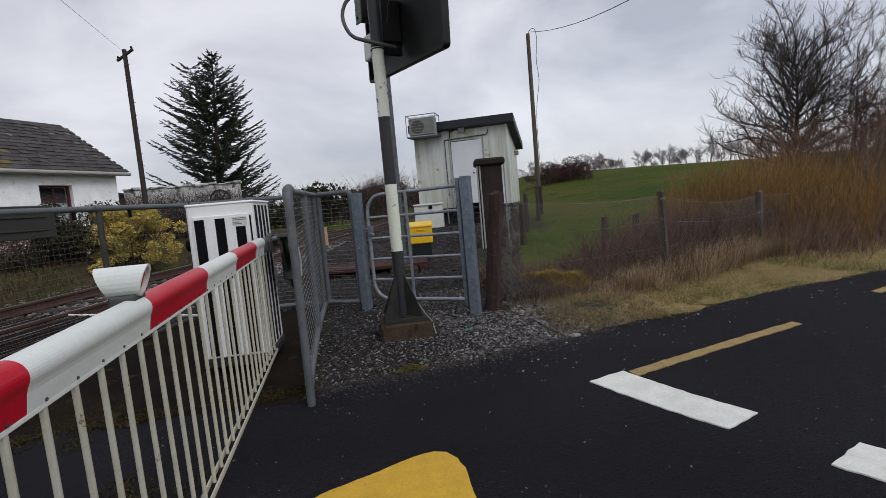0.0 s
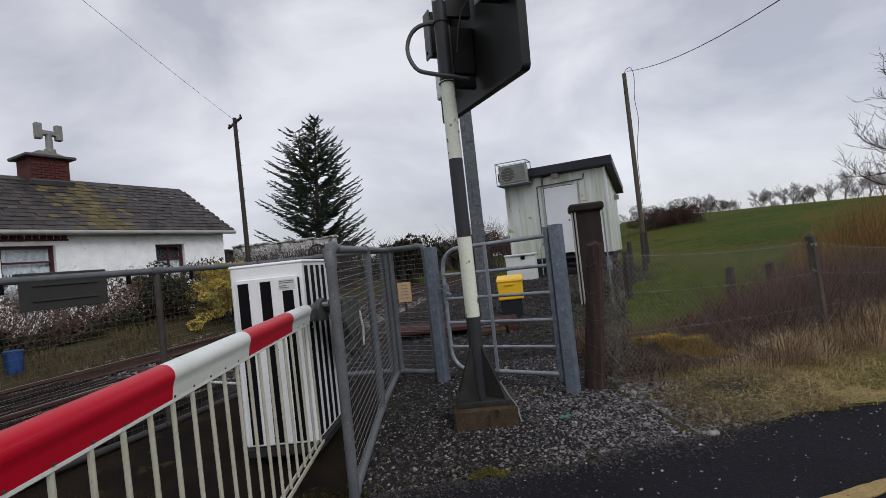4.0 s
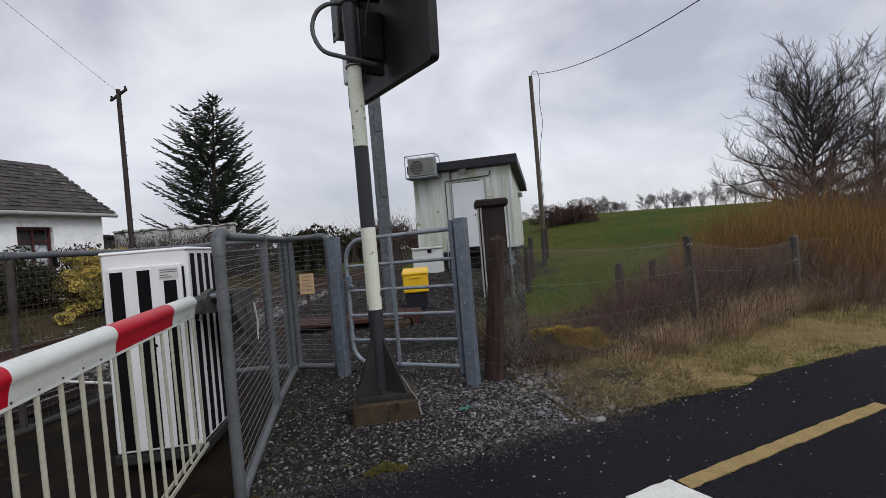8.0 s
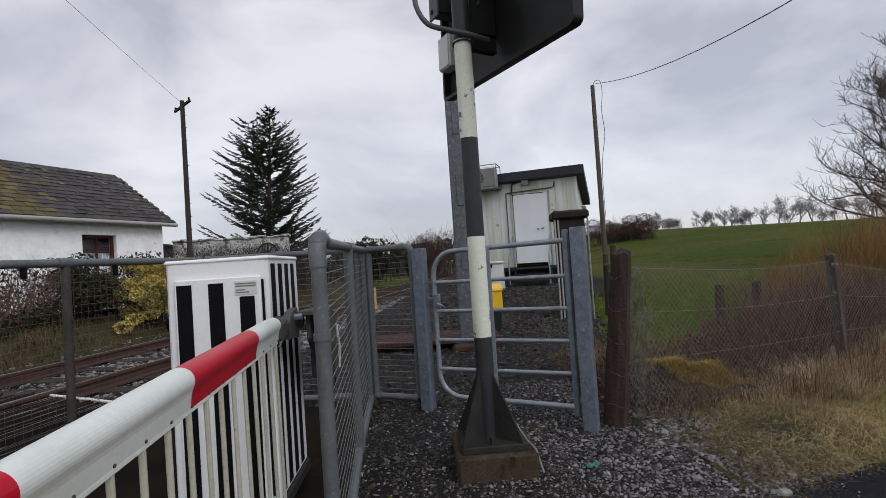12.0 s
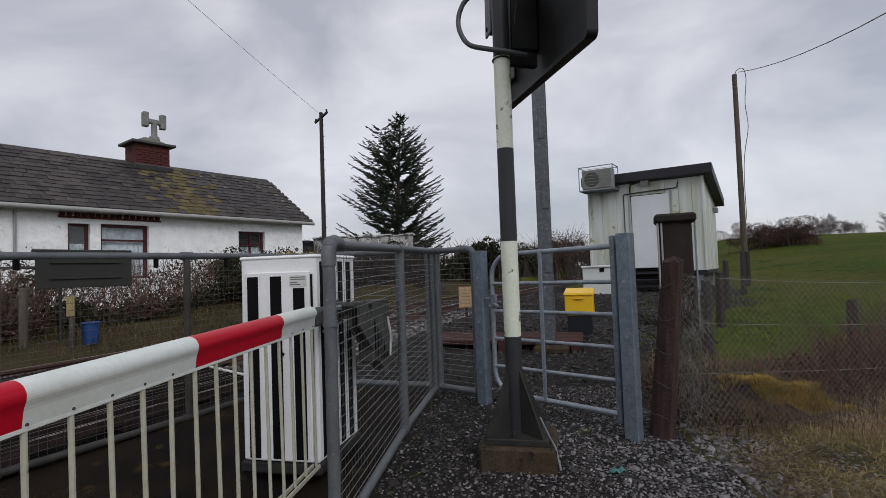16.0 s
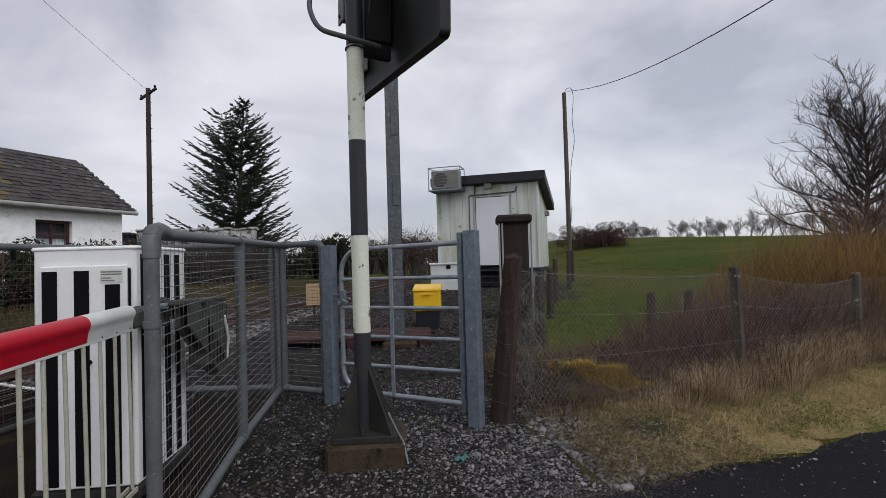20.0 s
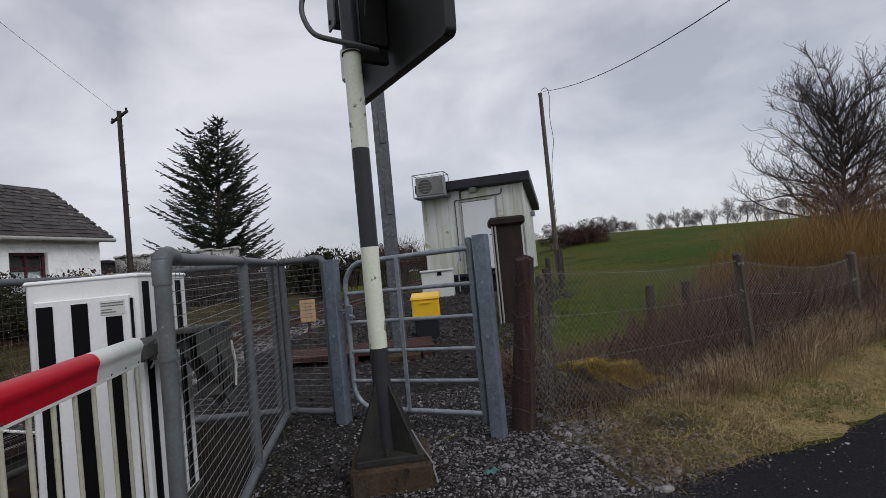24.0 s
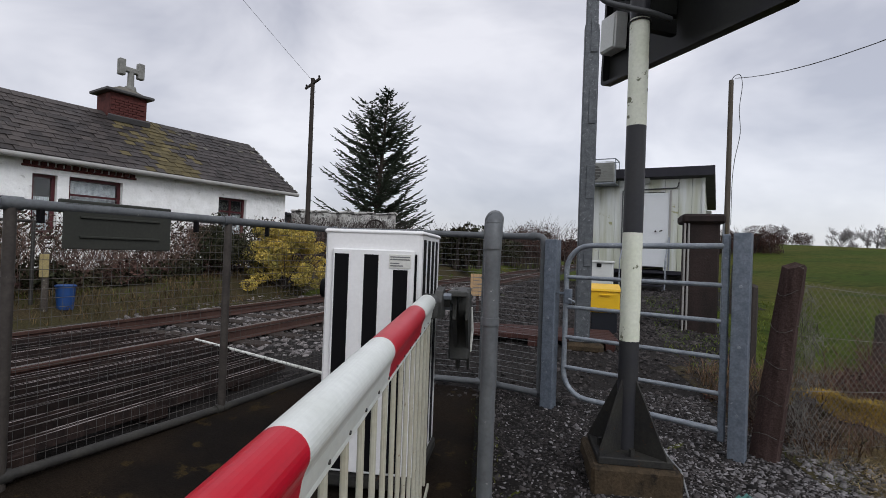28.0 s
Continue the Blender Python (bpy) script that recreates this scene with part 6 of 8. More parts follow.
# white chair on a low garden bank beyond the track
bank_m = Mesh()
bank_m.grid([[(3.7 + 3.2 * math.cos(a) * r, 60.0 + 2.6 * math.sin(a) * r, 0.6 + 0.94 * (1 - r ** 3)) for a in np.linspace(0, 2 * math.pi, 25)] for r in (0.02, 0.35, 0.6, 0.8, 0.92, 1.0)])
bank_m.f = [q[::-1] for q in bank_m.f]
solid("garden_bank", bank_m, FARVERGE, "low grassy garden bank beyond the track", "ground", kind="structure", smooth=True)
chair = thing("garden_chair", "white moulded plastic garden chair on the grassy bank", "chair", pose(3.62, 59.6, 1.53, 0, 0, 25))
part("seat", Mesh().box((0, 0, 0.42), (0.48, 0.46, 0.05), None, 0.02), WHITE, chair)
part("backrest", Mesh().box((0, 0.23, 0.66), (0.48, 0.05, 0.44), Matrix.Rotation(radians(-12), 3, "X"), 0.02), WHITE, chair)
for sx in (-1, 1):
    part("armrest", Mesh().box((sx * 0.26, 0.0, 0.62), (0.06, 0.46, 0.04), None, 0.015), WHITE, chair)
    for sy in (-1, 1):
        part("leg", Mesh().tube((sx * 0.25, sy * 0.22, 0.0), (sx * 0.22, sy * 0.19, 0.42), 0.028, n=8), WHITE, chair)

# ---- plants ----
rng = np.random.default_rng(5)


def blades(pts, h, w, lean, curl=0.5, dirs=None):
    """Curved grass blades: arrays of vertices and quads for from-array meshes."""
    n = len(pts)
    a = rng.uniform(0, 2 * np.pi, n) if dirs is None else dirs
    d = np.stack([np.cos(a), np.sin(a), np.zeros(n)], 1)
    s = np.stack([-np.sin(a), np.cos(a), np.zeros(n)], 1) * (w / 2)[:, None]
    up = np.array([0, 0, 1.0])
    p1 = pts + up * (h * 0.55)[:, None] + d * (lean * h * 0.3)[:, None]
    p2 = pts + up * (h * (1 - 0.35 * curl * lean))[:, None] + d * (lean * h)[:, None]
    v = np.stack([pts - s, pts + s, p1 - s * 0.8, p1 + s * 0.8, p2 - s * 0.15, p2 + s * 0.15], 1).reshape(-1, 3)
    b = np.arange(n)[:, None] * 6
    f = np.concatenate([b + np.array([[0, 1, 3, 2]]), b + np.array([[2, 3, 5, 4]])])
    return v, f


def scatter(n, x0, x1, y0, y1, keep):
    out = []
    while sum(len(o) for o in out) < n:
        x, y = rng.uniform(x0, x1, n), rng.uniform(y0, y1, n)
        k = keep(x, y)
        out.append(np.stack([x[k], y[k]], 1))
    xy = np.concatenate(out)[:n]
    return np.stack([xy[:, 0], xy[:, 1], gz(xy[:, 0], xy[:, 1])], 1)


def grass(name, pts, h, w, lean, mat, label, category):
    n = len(pts)
    v, f = blades(pts, h, w, lean)
    return tagged(new(name, arrays_mesh(name, v, f, mat)), label, category, kind="stuff")


# ---- loose stones ----
# broken stone: a rough block with a smaller, shifted top
ico = np.array([(-1, -1, -0.6), (1, -1, -0.6), (1, 1, -0.6), (-1, 1, -0.6), (-0.75, -0.8, 0.7), (0.8, -0.7, 0.7), (0.7, 0.8, 0.7), (-0.8, 0.7, 0.7)]) * 0.78
ico_f = np.array([(4, 5, 6), (4, 6, 7), (0, 1, 5), (0, 5, 4), (1, 2, 6), (1, 6, 5), (2, 3, 7), (2, 7, 6), (3, 0, 4), (3, 4, 7)])


def stones(name, pts, size, mat, label, category):
    n = len(pts)
    v = ico[None] * rng.uniform(0.45, 1.2, (n, len(ico), 1))
    v = v * np.stack([rng.uniform(0.8, 1.3, n), rng.uniform(0.5, 1.0, n), rng.uniform(0.3, 0.75, n)], 1)[:, None]
    a, b = rng.uniform(0, 2 * np.pi, n), rng.uniform(-0.6, 0.6, n)
    R = np.zeros((n, 3, 3))
    R[:, 0, 0], R[:, 0, 1], R[:, 1, 0], R[:, 1, 1], R[:, 2, 2] = np.cos(a), -np.sin(a), np.sin(a), np.cos(a), 1
    T2 = np.zeros((n, 3, 3))
    T2[:, 0, 0], T2[:, 0, 2], T2[:, 2, 0], T2[:, 2, 2], T2[:, 1, 1] = np.cos(b), np.sin(b), -np.sin(b), np.cos(b), 1
    v = np.einsum("nij,nkj->nki", R @ T2, v) * (size / 2)[:, None, None] + (pts + np.array([0, 0, 1.0]) * (size * 0.16)[:, None])[:, None]
    f = (np.arange(n) * len(ico))[:, None, None] + ico_f[None]
    return tagged(new(name, arrays_mesh(name, v.reshape(-1, 3), f.reshape(-1, 3), mat)), label, category, kind="stuff")


edge_x, edge_y = np.array([p[0] for p in EDGE]), np.array([p[1] for p in EDGE])
back_x, back_y = np.array([1.0, 1.9, 4, 6.7, 12, 30]), np.array([5.05, 5.6, 6.0, 7.2, 8.8, 9.0])


def on_verge(x, y):
    return (y > np.interp(x, edge_x, edge_y) - 0.03) & (y < np.interp(x, back_x, back_y)) & (x > 1.93 - 0.22 * (y - 4.3))


p = scatter(42000, 1.4, 12, 4.2, 8.6, lambda x, y: on_verge(x, y) & (y < straw_line(x) + rng.normal(0, 0.12, len(x))) & (rng.random(len(x)) < (0.35 + 0.65 * np.exp(-(x - 1.5) / 5)) * (1 - 0.8 * (x < 4.6) * np.exp(-((y - np.interp(x, edge_x, edge_y)) / 0.38) ** 2))))
grass("dead_grass", p, rng.uniform(0.02, 0.07, len(p)), rng.uniform(0.0015, 0.0038, len(p)), rng.uniform(0.8, 3.6, len(p)), STRAW, "flattened straw-coloured dead grass on the verge", "grass")
p = scatter(14000, 1.4, 12, 4.2, 8.6, lambda x, y: on_verge(x, y) & (np.sin(x * 2.3 + y * 3.1) + np.sin(x * 5.1) > 0.3))
grass("green_grass", p, rng.uniform(0.02, 0.06, len(p)), rng.uniform(0.0018, 0.004, len(p)), rng.uniform(0.3, 1.8, len(p)), GREENBLADE, "low green grass tufts on the verge", "grass")
# tall dead stems behind and through the chain-link fence
CL = ((1.66, 5.34), (4.40, 6.35), (6.70, 7.20), (10.2, 8.3), (14.0, 9.4))
clx, cly = np.array([c[0] for c in CL]), np.array([c[1] for c in CL])
p = scatter(7000, 2.2, 13, 5.4, 10.0, lambda x, y: (np.abs(y - np.interp(x, clx, cly) - 0.1) < 0.55) & (rng.random(len(x)) < 0.25 + 0.75 * (x > 3.2)))
grass("dead_stems", p, rng.uniform(0.15, 0.62, len(p)) * np.interp(p[:, 0], [2.2, 3.2, 5], [0.3, 0.75, 1.0]), rng.uniform(0.002, 0.005, len(p)), rng.uniform(0.1, 0.7, len(p)), BROWNBLADE, "thick brown dead stems along the wire fence", "dead plants")
# straw tussocks: blades that fan out from clump centres in front of the wire fence
tc = np.stack([rng.uniform(3.0, 16, 260), np.zeros(260)], 1)
tc[:, 1] = np.interp(tc[:, 0], clx, cly) - np.abs(rng.normal(0.04, 0.24, 260)) + 0.05 + np.clip(tc[:, 0] - 10, 0, 6) * 0.12 * rng.random(260)
k = rng.integers(0, 260, 56000)
dv = rng.uniform(0, 2 * np.pi, 56000)
dr = np.abs(rng.normal(0, 0.13, 56000))
px_, py_ = tc[k, 0] + np.cos(dv) * dr, tc[k, 1] + np.sin(dv) * dr
p = np.stack([px_, py_, gz(px_, py_)], 1)
v, f = blades(p, rng.uniform(0.06, 0.44, len(p)) * rng.uniform(0.55, 1.25, 260)[k] * np.interp(p[:, 0], [3.0, 3.8, 5, 9], [0.45, 0.85, 1.0, 1.2]), rng.uniform(0.0016, 0.004, len(p)), rng.uniform(0.3, 1.7, len(p)), dirs=dv)
tagged(new("straw_tussocks", arrays_mesh("straw_tussocks", v, f, STRAWDULL)), "pale straw tussocks in front of the wire fence", "grass", kind="stuff")
p = scatter(7000, 1.6, 4.2, 4.3, 6.4, lambda x, y: (y > straw_line(x) - 0.15) & (x > 2.0 - 0.25 * (y - 4.3)) & (y < 6.3))
grass("plant_litter", p, rng.uniform(0.008, 0.045, len(p)), rng.uniform(0.0015, 0.004, len(p)), rng.uniform(0.8, 2.4, len(p)), BROWNBLADE, "dark dead plant litter behind the timber post", "dead plants")
p = scatter(9000, 2.2, 3.9, 5.9, 7.2, lambda x, y: ((0.83 * (x - 3.0) - 0.56 * (y - 6.50)) / 0.72) ** 2 + ((0.56 * (x - 3.0) + 0.83 * (y - 6.50) + 0.08 * np.sin(9 * x)) / 0.24) ** 2 < 0.75 + 0.4 * np.sin(14 * x + 5 * y) * np.sin(16 * y - 3 * x))
grass("moss_mound", p + np.array([0, 0, 0.15]) * np.exp(-((p[:, 0:1] - 3.0) ** 2 + (p[:, 1:2] - 6.5) ** 2) * 4) * (1 + 0.35 * np.sin(13 * p[:, 0:1]) * np.sin(11 * p[:, 1:2])), rng.uniform(0.015, 0.07, len(p)), rng.uniform(0.003, 0.007, len(p)), rng.uniform(0.8, 2.2, len(p)), MOSSBLADE, "ochre mossy grass mound in the ditch", "moss")
p = scatter(9000, 2.0, 12, 6.3, 14, lambda x, y: (y > np.interp(x, back_x, back_y) + 0.3) & (across(x, y) > 6.0) & (rng.random(len(x)) < 6.0 / np.hypot(x, y)))
grass("field_grass", p, rng.uniform(0.025, 0.07, len(p)), rng.uniform(0.006, 0.014, len(p)), rng.uniform(0.4, 1.6, len(p)), FIELDBLADE, "short green pasture grass", "grass")
p = scatter(9000, -9, 1, 4.5, 24, lambda x, y: (across(x, y) < -2.0) & (across(x, y) > -3.7) & (np.sin(3.1 * x - 1.7 * y) + np.sin(2.3 * y + x) > -0.7) & ((y > 8.8) | (rng.random(len(x)) < 0.3)))
grass("trackside_grass", p, rng.uniform(0.06, 0.24, len(p)), rng.uniform(0.005, 0.010, len(p)), rng.uniform(0.3, 1.6, len(p)), TRACKBLADE, "rough dead grass along the far side of the track", "grass")
p = scatter(4200, -9, 1, 4.5, 24, lambda x, y: (across(x, y) < -1.95) & (across(x, y) > -3.9) & (np.sin(2.1 * x + 1.3 * y) + np.sin(3.3 * y) > -0.6) & ((y > 8.8) | (rng.random(len(x)) < 0.12)))
grass("trackside_green", p, rng.uniform(0.03, 0.15, len(p)), rng.uniform(0.006, 0.012, len(p)), rng.uniform(0.2, 1.0, len(p)), GREENBLADE, "green grass among the trackside straw", "grass")
p = scatter(500, -2.9, 1.2, 3.6, 6.4, lambda x, y: ((np.abs(x + 0.34) < 0.12) & (y > 3.7)) | ((np.abs(y - 4.12) < 0.10) & (x > -0.3)))
grass("edge_moss", p, rng.uniform(0.01, 0.035, len(p)), rng.uniform(0.004, 0.010, len(p)), rng.uniform(0.3, 1.4, len(p)), GREENBLADE, "small moss tufts along the asphalt edge", "moss")

p = scatter(900, 0.2, 0.75, 3.9, 4.3, lambda x, y: ((x - 0.46) / 0.17) ** 2 + ((y - 4.07) / 0.07) ** 2 < 0.6 + 0.5 * np.sin(31 * x) * np.sin(37 * y))
grass("edge_moss_patch", p + np.array([0, 0, 0.02]), rng.uniform(0.006, 0.018, len(p)), rng.uniform(0.003, 0.007, len(p)), rng.uniform(0.3, 1.4, len(p)), OLIVEMOSS, "olive moss patch where gravel meets the road", "moss")


# moss in the joint where lane and apron meet, under the barrier arm
p = scatter(2600, -3.0, -0.3, 2.6, 4.05, lambda x, y: (np.abs(y - np.interp(x, [-3, -2.27, -2.04, -0.7, -0.4], [3.5, 3.69, 3.77, 3.96, 4.0])) < 0.06 + 0.05 * np.sin(7 * x)))
grass("joint_moss", p + np.array([0, 0, 0.012]), rng.uniform(0.006, 0.022, len(p)), rng.uniform(0.006, 0.014, len(p)), rng.uniform(0.4, 1.8, len(p)), DARKMOSS, "dark ochre moss in the joint of lane and apron", "moss")
p = scatter(3500, 1.9, 4.6, 4.35, 6.2, lambda x, y: (y > straw_line(x) - 0.4) & (x > 2.05 - 0.25 * (y - 4.3)) & (np.sin(5.3 * x + 2 * y) + np.sin(7.1 * y) > 0.1))
grass("litter_tufts", p, rng.uniform(0.015, 0.05, len(p)), rng.uniform(0.0015, 0.003, len(p)), rng.uniform(0.4, 2.2, len(p)), OLIVEBLADE, "olive grass tufts in the dead litter", "grass")
p = scatter(36000, 1.8, 5.2, 4.25, 6.2, lambda x, y: (y > np.interp(x, edge_x, edge_y) + 0.02) & (x > 2.0 - 0.22 * (y - 4.3)) & (np.sin(8.3 * x + 3 * y) + np.sin(9.1 * y - 2 * x) + np.sin(19 * x) * np.sin(17 * y) > -0.2) & (rng.random(len(x)) < np.interp(x, [1.8, 2.6, 3.4, 4.2, 5.2], [1.0, 1.0, 0.9, 0.5, 0.2]) * np.interp(y, [4.3, 5.2, 6.1], [1, 0.9, 0.25])))
grass("verge_moss", p, rng.uniform(0.006, 0.022, len(p)), rng.uniform(0.003, 0.008, len(p)), rng.uniform(0.3, 1.6, len(p)), OLIVEMOSS, "low olive moss patches on the verge edge", "moss")
p = scatter(1600, 1.8, 3.2, 4.35, 6.0, lambda x, y: (x > 2.0 - 0.22 * (y - 4.3)) & (rng.random(len(x)) < np.exp(-(x - 2.0 + 0.22 * (y - 4.3)) * 4)))
stones("strayed_gravel", p + np.array([0, 0, 0.01]), rng.gamma(3.0, 0.0060, len(p)) + 0.006, STONE, "path gravel strayed into the dead litter", "gravel")
p = scatter(2600, 1.85, 3.3, 4.32, 6.1, lambda x, y: (y > np.interp(x, edge_x, edge_y) + 0.03) & (y < straw_line(x) + 1.5) & (y < np.interp(x, clx, cly) + 0.1) & (rng.random(len(x)) < np.clip((x - 1.95 + 0.22 * (y - 4.3)) * 1.6, 0, 1)) & (np.sin(6.1 * x + 4 * y) + np.sin(8.7 * y - 3 * x) + 0.8 * np.sin(21 * x + 3) * np.sin(17 * y) > -0.9))
grass("matted_straw", p, rng.uniform(0.02, 0.10, len(p)), rng.uniform(0.0015, 0.0035, len(p)), rng.uniform(1.4, 3.0, len(p)), STRAW, "matted straw thinning out into the gravel", "grass")
p = scatter(9000, 1.9, 3.3, 4.32, 6.0, lambda x, y: (y > np.interp(x, edge_x, edge_y) + 0.03) & (y < np.interp(x, clx, cly) + 0.1) & (x > 1.98 - 0.22 * (y - 4.3)) & (np.sin(7.3 * x - 3 * y) + np.sin(6.1 * y + 2 * x) > -0.4))
grass("matted_olive", p, rng.uniform(0.02, 0.07, len(p)), rng.uniform(0.0015, 0.0035, len(p)), rng.uniform(1.2, 2.8, len(p)), OLIVEBLADE, "matted olive-brown dead grass thinning out into the gravel", "grass")
p = scatter(5200, 1.75, 2.9, 4.30, 6.2, lambda x, y: (x > 1.95 - 0.22 * (y - 4.3)) & (y > np.interp(x, edge_x, edge_y)) & (rng.random(len(x)) < np.exp(-(x - 1.98 + 0.22 * (y - 4.3)) * 2.6)))
stones("fringe_gravel", p + np.array([0, 0, 0.012]), rng.gamma(2.6, 0.0056, len(p)) + 0.005, MIDSTONE, "loose gravel thinning out into the litter", "gravel")
p = scatter(9000, -0.3, 2.4, 3.6, 4.35, lambda x, y: (y < np.interp(x, edge_x, edge_y) + 0.02) & (rng.random(len(x)) < np.exp(-(np.interp(x, edge_x, edge_y) - y) * 14)))
stones("edge_grit", p + np.array([0, 0, 0.010]), rng.gamma(2.2, 0.0040, len(p)) + 0.003, STONE, "grit washed from the path over the road edge", "gravel")
p = scatter(5000, -2.9, -0.3, 2.4, 4.4, lambda x, y: np.sin(2.7 * x + 1.9 * y) + np.sin(4.1 * y - 2.2 * x) + 0.7 * np.sin(13 * x) * np.sin(11 * y) > 1.0)
grass("apron_moss", p + np.array([0, 0, 0.012]), rng.uniform(0.004, 0.014, len(p)), rng.uniform(0.005, 0.012, len(p)), rng.uniform(0.4, 1.8, len(p)), DARKMOSS, "dark ochre moss patches on the asphalt apron", "moss")
# dark bank between wire fence and pasture
land("bank_litter", steps((1.7, 9.0, 0.15)), steps((4.2, 9.6, 0.15)),
     lambda x, y: max(straw_line(x) - 0.05, road_edge(x) + 0.03) < y and x > 1.92 - 0.22 * (y - 4.3) and y < lerp_list(((1.7, 7.6), (4, 8.2), (6, 9.0), (9.0, 9.6)), x), 0.012, DIRT, "dark leaf litter and bramble floor behind the wire fence", "litter")
p = scatter(9000, 1.8, 9.0, 5.3, 9.6, lambda x, y: (y > np.interp(x, clx, cly) - 0.15) & (y < np.interp(x, [1.7, 4, 6, 9], [7.4, 8.0, 9.0, 9.6])))
grass("bramble_litter", p, rng.uniform(0.05, 0.30, len(p)), rng.uniform(0.003, 0.008, len(p)), rng.uniform(0.4, 2.0, len(p)), BROWNBLADE, "dark low bramble and dead stalks on the bank", "dead plants")


def on_path(x, y):
    return (y > np.interp(x, edge_x, edge_y) - 0.02) & (x > -0.36) & (x < 2.03 - 0.22 * (y - 4.3) + 0.9 * (y > 6.4) + 0.10 * np.sin(9 * y))


p = scatter(34000, -0.4, 2.6, 3.9, 6.6, on_path)
stones("path_gravel", p, rng.gamma(2.6, 0.0054, len(p)) + 0.005, STONE, "mixed grey crushed stone of the gravel path", "gravel")
p = scatter(7500, -0.4, 2.6, 3.9, 6.6, lambda x, y: on_path(x, y) & (rng.random(len(x)) < np.interp(x, [-0.3, 0.5, 1.2, 2], [0.10, 0.25, 0.8, 1.0]) * np.interp(y, [4.0, 5.0, 5.6], [1.0, 0.8, 0.35])))
stones("mauve_gravel", p + np.array([0, 0, 0.004]), rng.gamma(3.0, 0.0047, len(p)) + 0.005, MIDSTONE, "lighter mauve-grey broken stone in the gravel path", "gravel")
p = scatter(600, -0.4, 2.6, 3.9, 6.6, on_path)
stones("pale_chips", p + np.array([0, 0, 0.008]), rng.gamma(4, 0.0042, len(p)) + 0.006, PALESTONE, "scattered pale chips among the path gravel", "gravel")
p = scatter(9000, -2.2, 3.4, 6.1, 12.0, lambda x, y: (across(x, y) > 1.7) & (x < 2.2 + 0.2 * (y - 6)))
stones("yard_gravel", p, rng.gamma(5, 0.007, len(p)) + 0.012, STONE, "grey gravel of the yard behind the gate", "gravel")
p = scatter(9000, 0.0, 7, 9.0, 20.0, lambda x, y: (across(x, y) > 2.2) & (x < 2.0 + 0.24 * (y - 4)) & (rng.random(len(x)) < 7.0 / y))
stones("hut_gravel", p, rng.gamma(5, 0.009, len(p)) + 0.016, STONE, "dark gravel of the yard round the equipment hut", "gravel")
p = scatter(11000, -6, 4, 5.8, 22, lambda x, y: (across(x, y) < 2.6) & (across(x, y) > -2.2) & ((y > 7.3) | (across(x, y) < -0.95)) & ((across(x, y) < -0.95) | (y + 0.646 * x > 4.95)))
stones("ballast", p, rng.gamma(6, 0.010, len(p)) + 0.02, BALLAST, "brown-grey railway ballast stones", "ballast")
p = scatter(170, -0.3, 6, 2.6, 4.9, lambda x, y: (y < np.interp(x, edge_x, edge_y)) & (rng.random(len(x)) < np.exp(-(np.interp(x, edge_x, edge_y) - y) * 3.0)))
stones("stray_chippings", p + np.array([0, 0, 0.012]), rng.gamma(4, 0.0026, len(p)) + 0.004, PALESTONE, "stray stone chippings on the road edge", "gravel")
p = scatter(950, -1.5, 7, 0.6, 4.9, lambda x, y: y < np.interp(x, edge_x, edge_y))
stones("road_specks", p + np.array([0, 0, 0.012]), rng.gamma(3, 0.0016, len(p)) + 0.003, PALESTONE, "tiny pale chips worn into the asphalt", "gravel")
solid("pale_kerb_stone", Mesh().box((0, 0, 0.016), (0.085, 0.05, 0.036), Matrix.Rotation(0.12, 3, "Y"), 0.012), PALEROCK, "small pale stone at the road edge", "stone", pose(2.04, 4.29, float(gz(2.04, 4.29)), 0, 0, 12))
sc = Mesh()
sc.grid([[Vector((0.02 * i, 0.015 * j, 0.03 + 0.012 * math.sin(2.1 * i + j) * math.cos(1.7 * j))) for j in range(5)] for i in range(6)])
solid("plastic_scrap", sc, TEAL, "crumpled teal plastic scrap on the gravel", "litter", pose(1.10, 4.69, float(gz(1.10, 4.69)), 0, 0, 25))


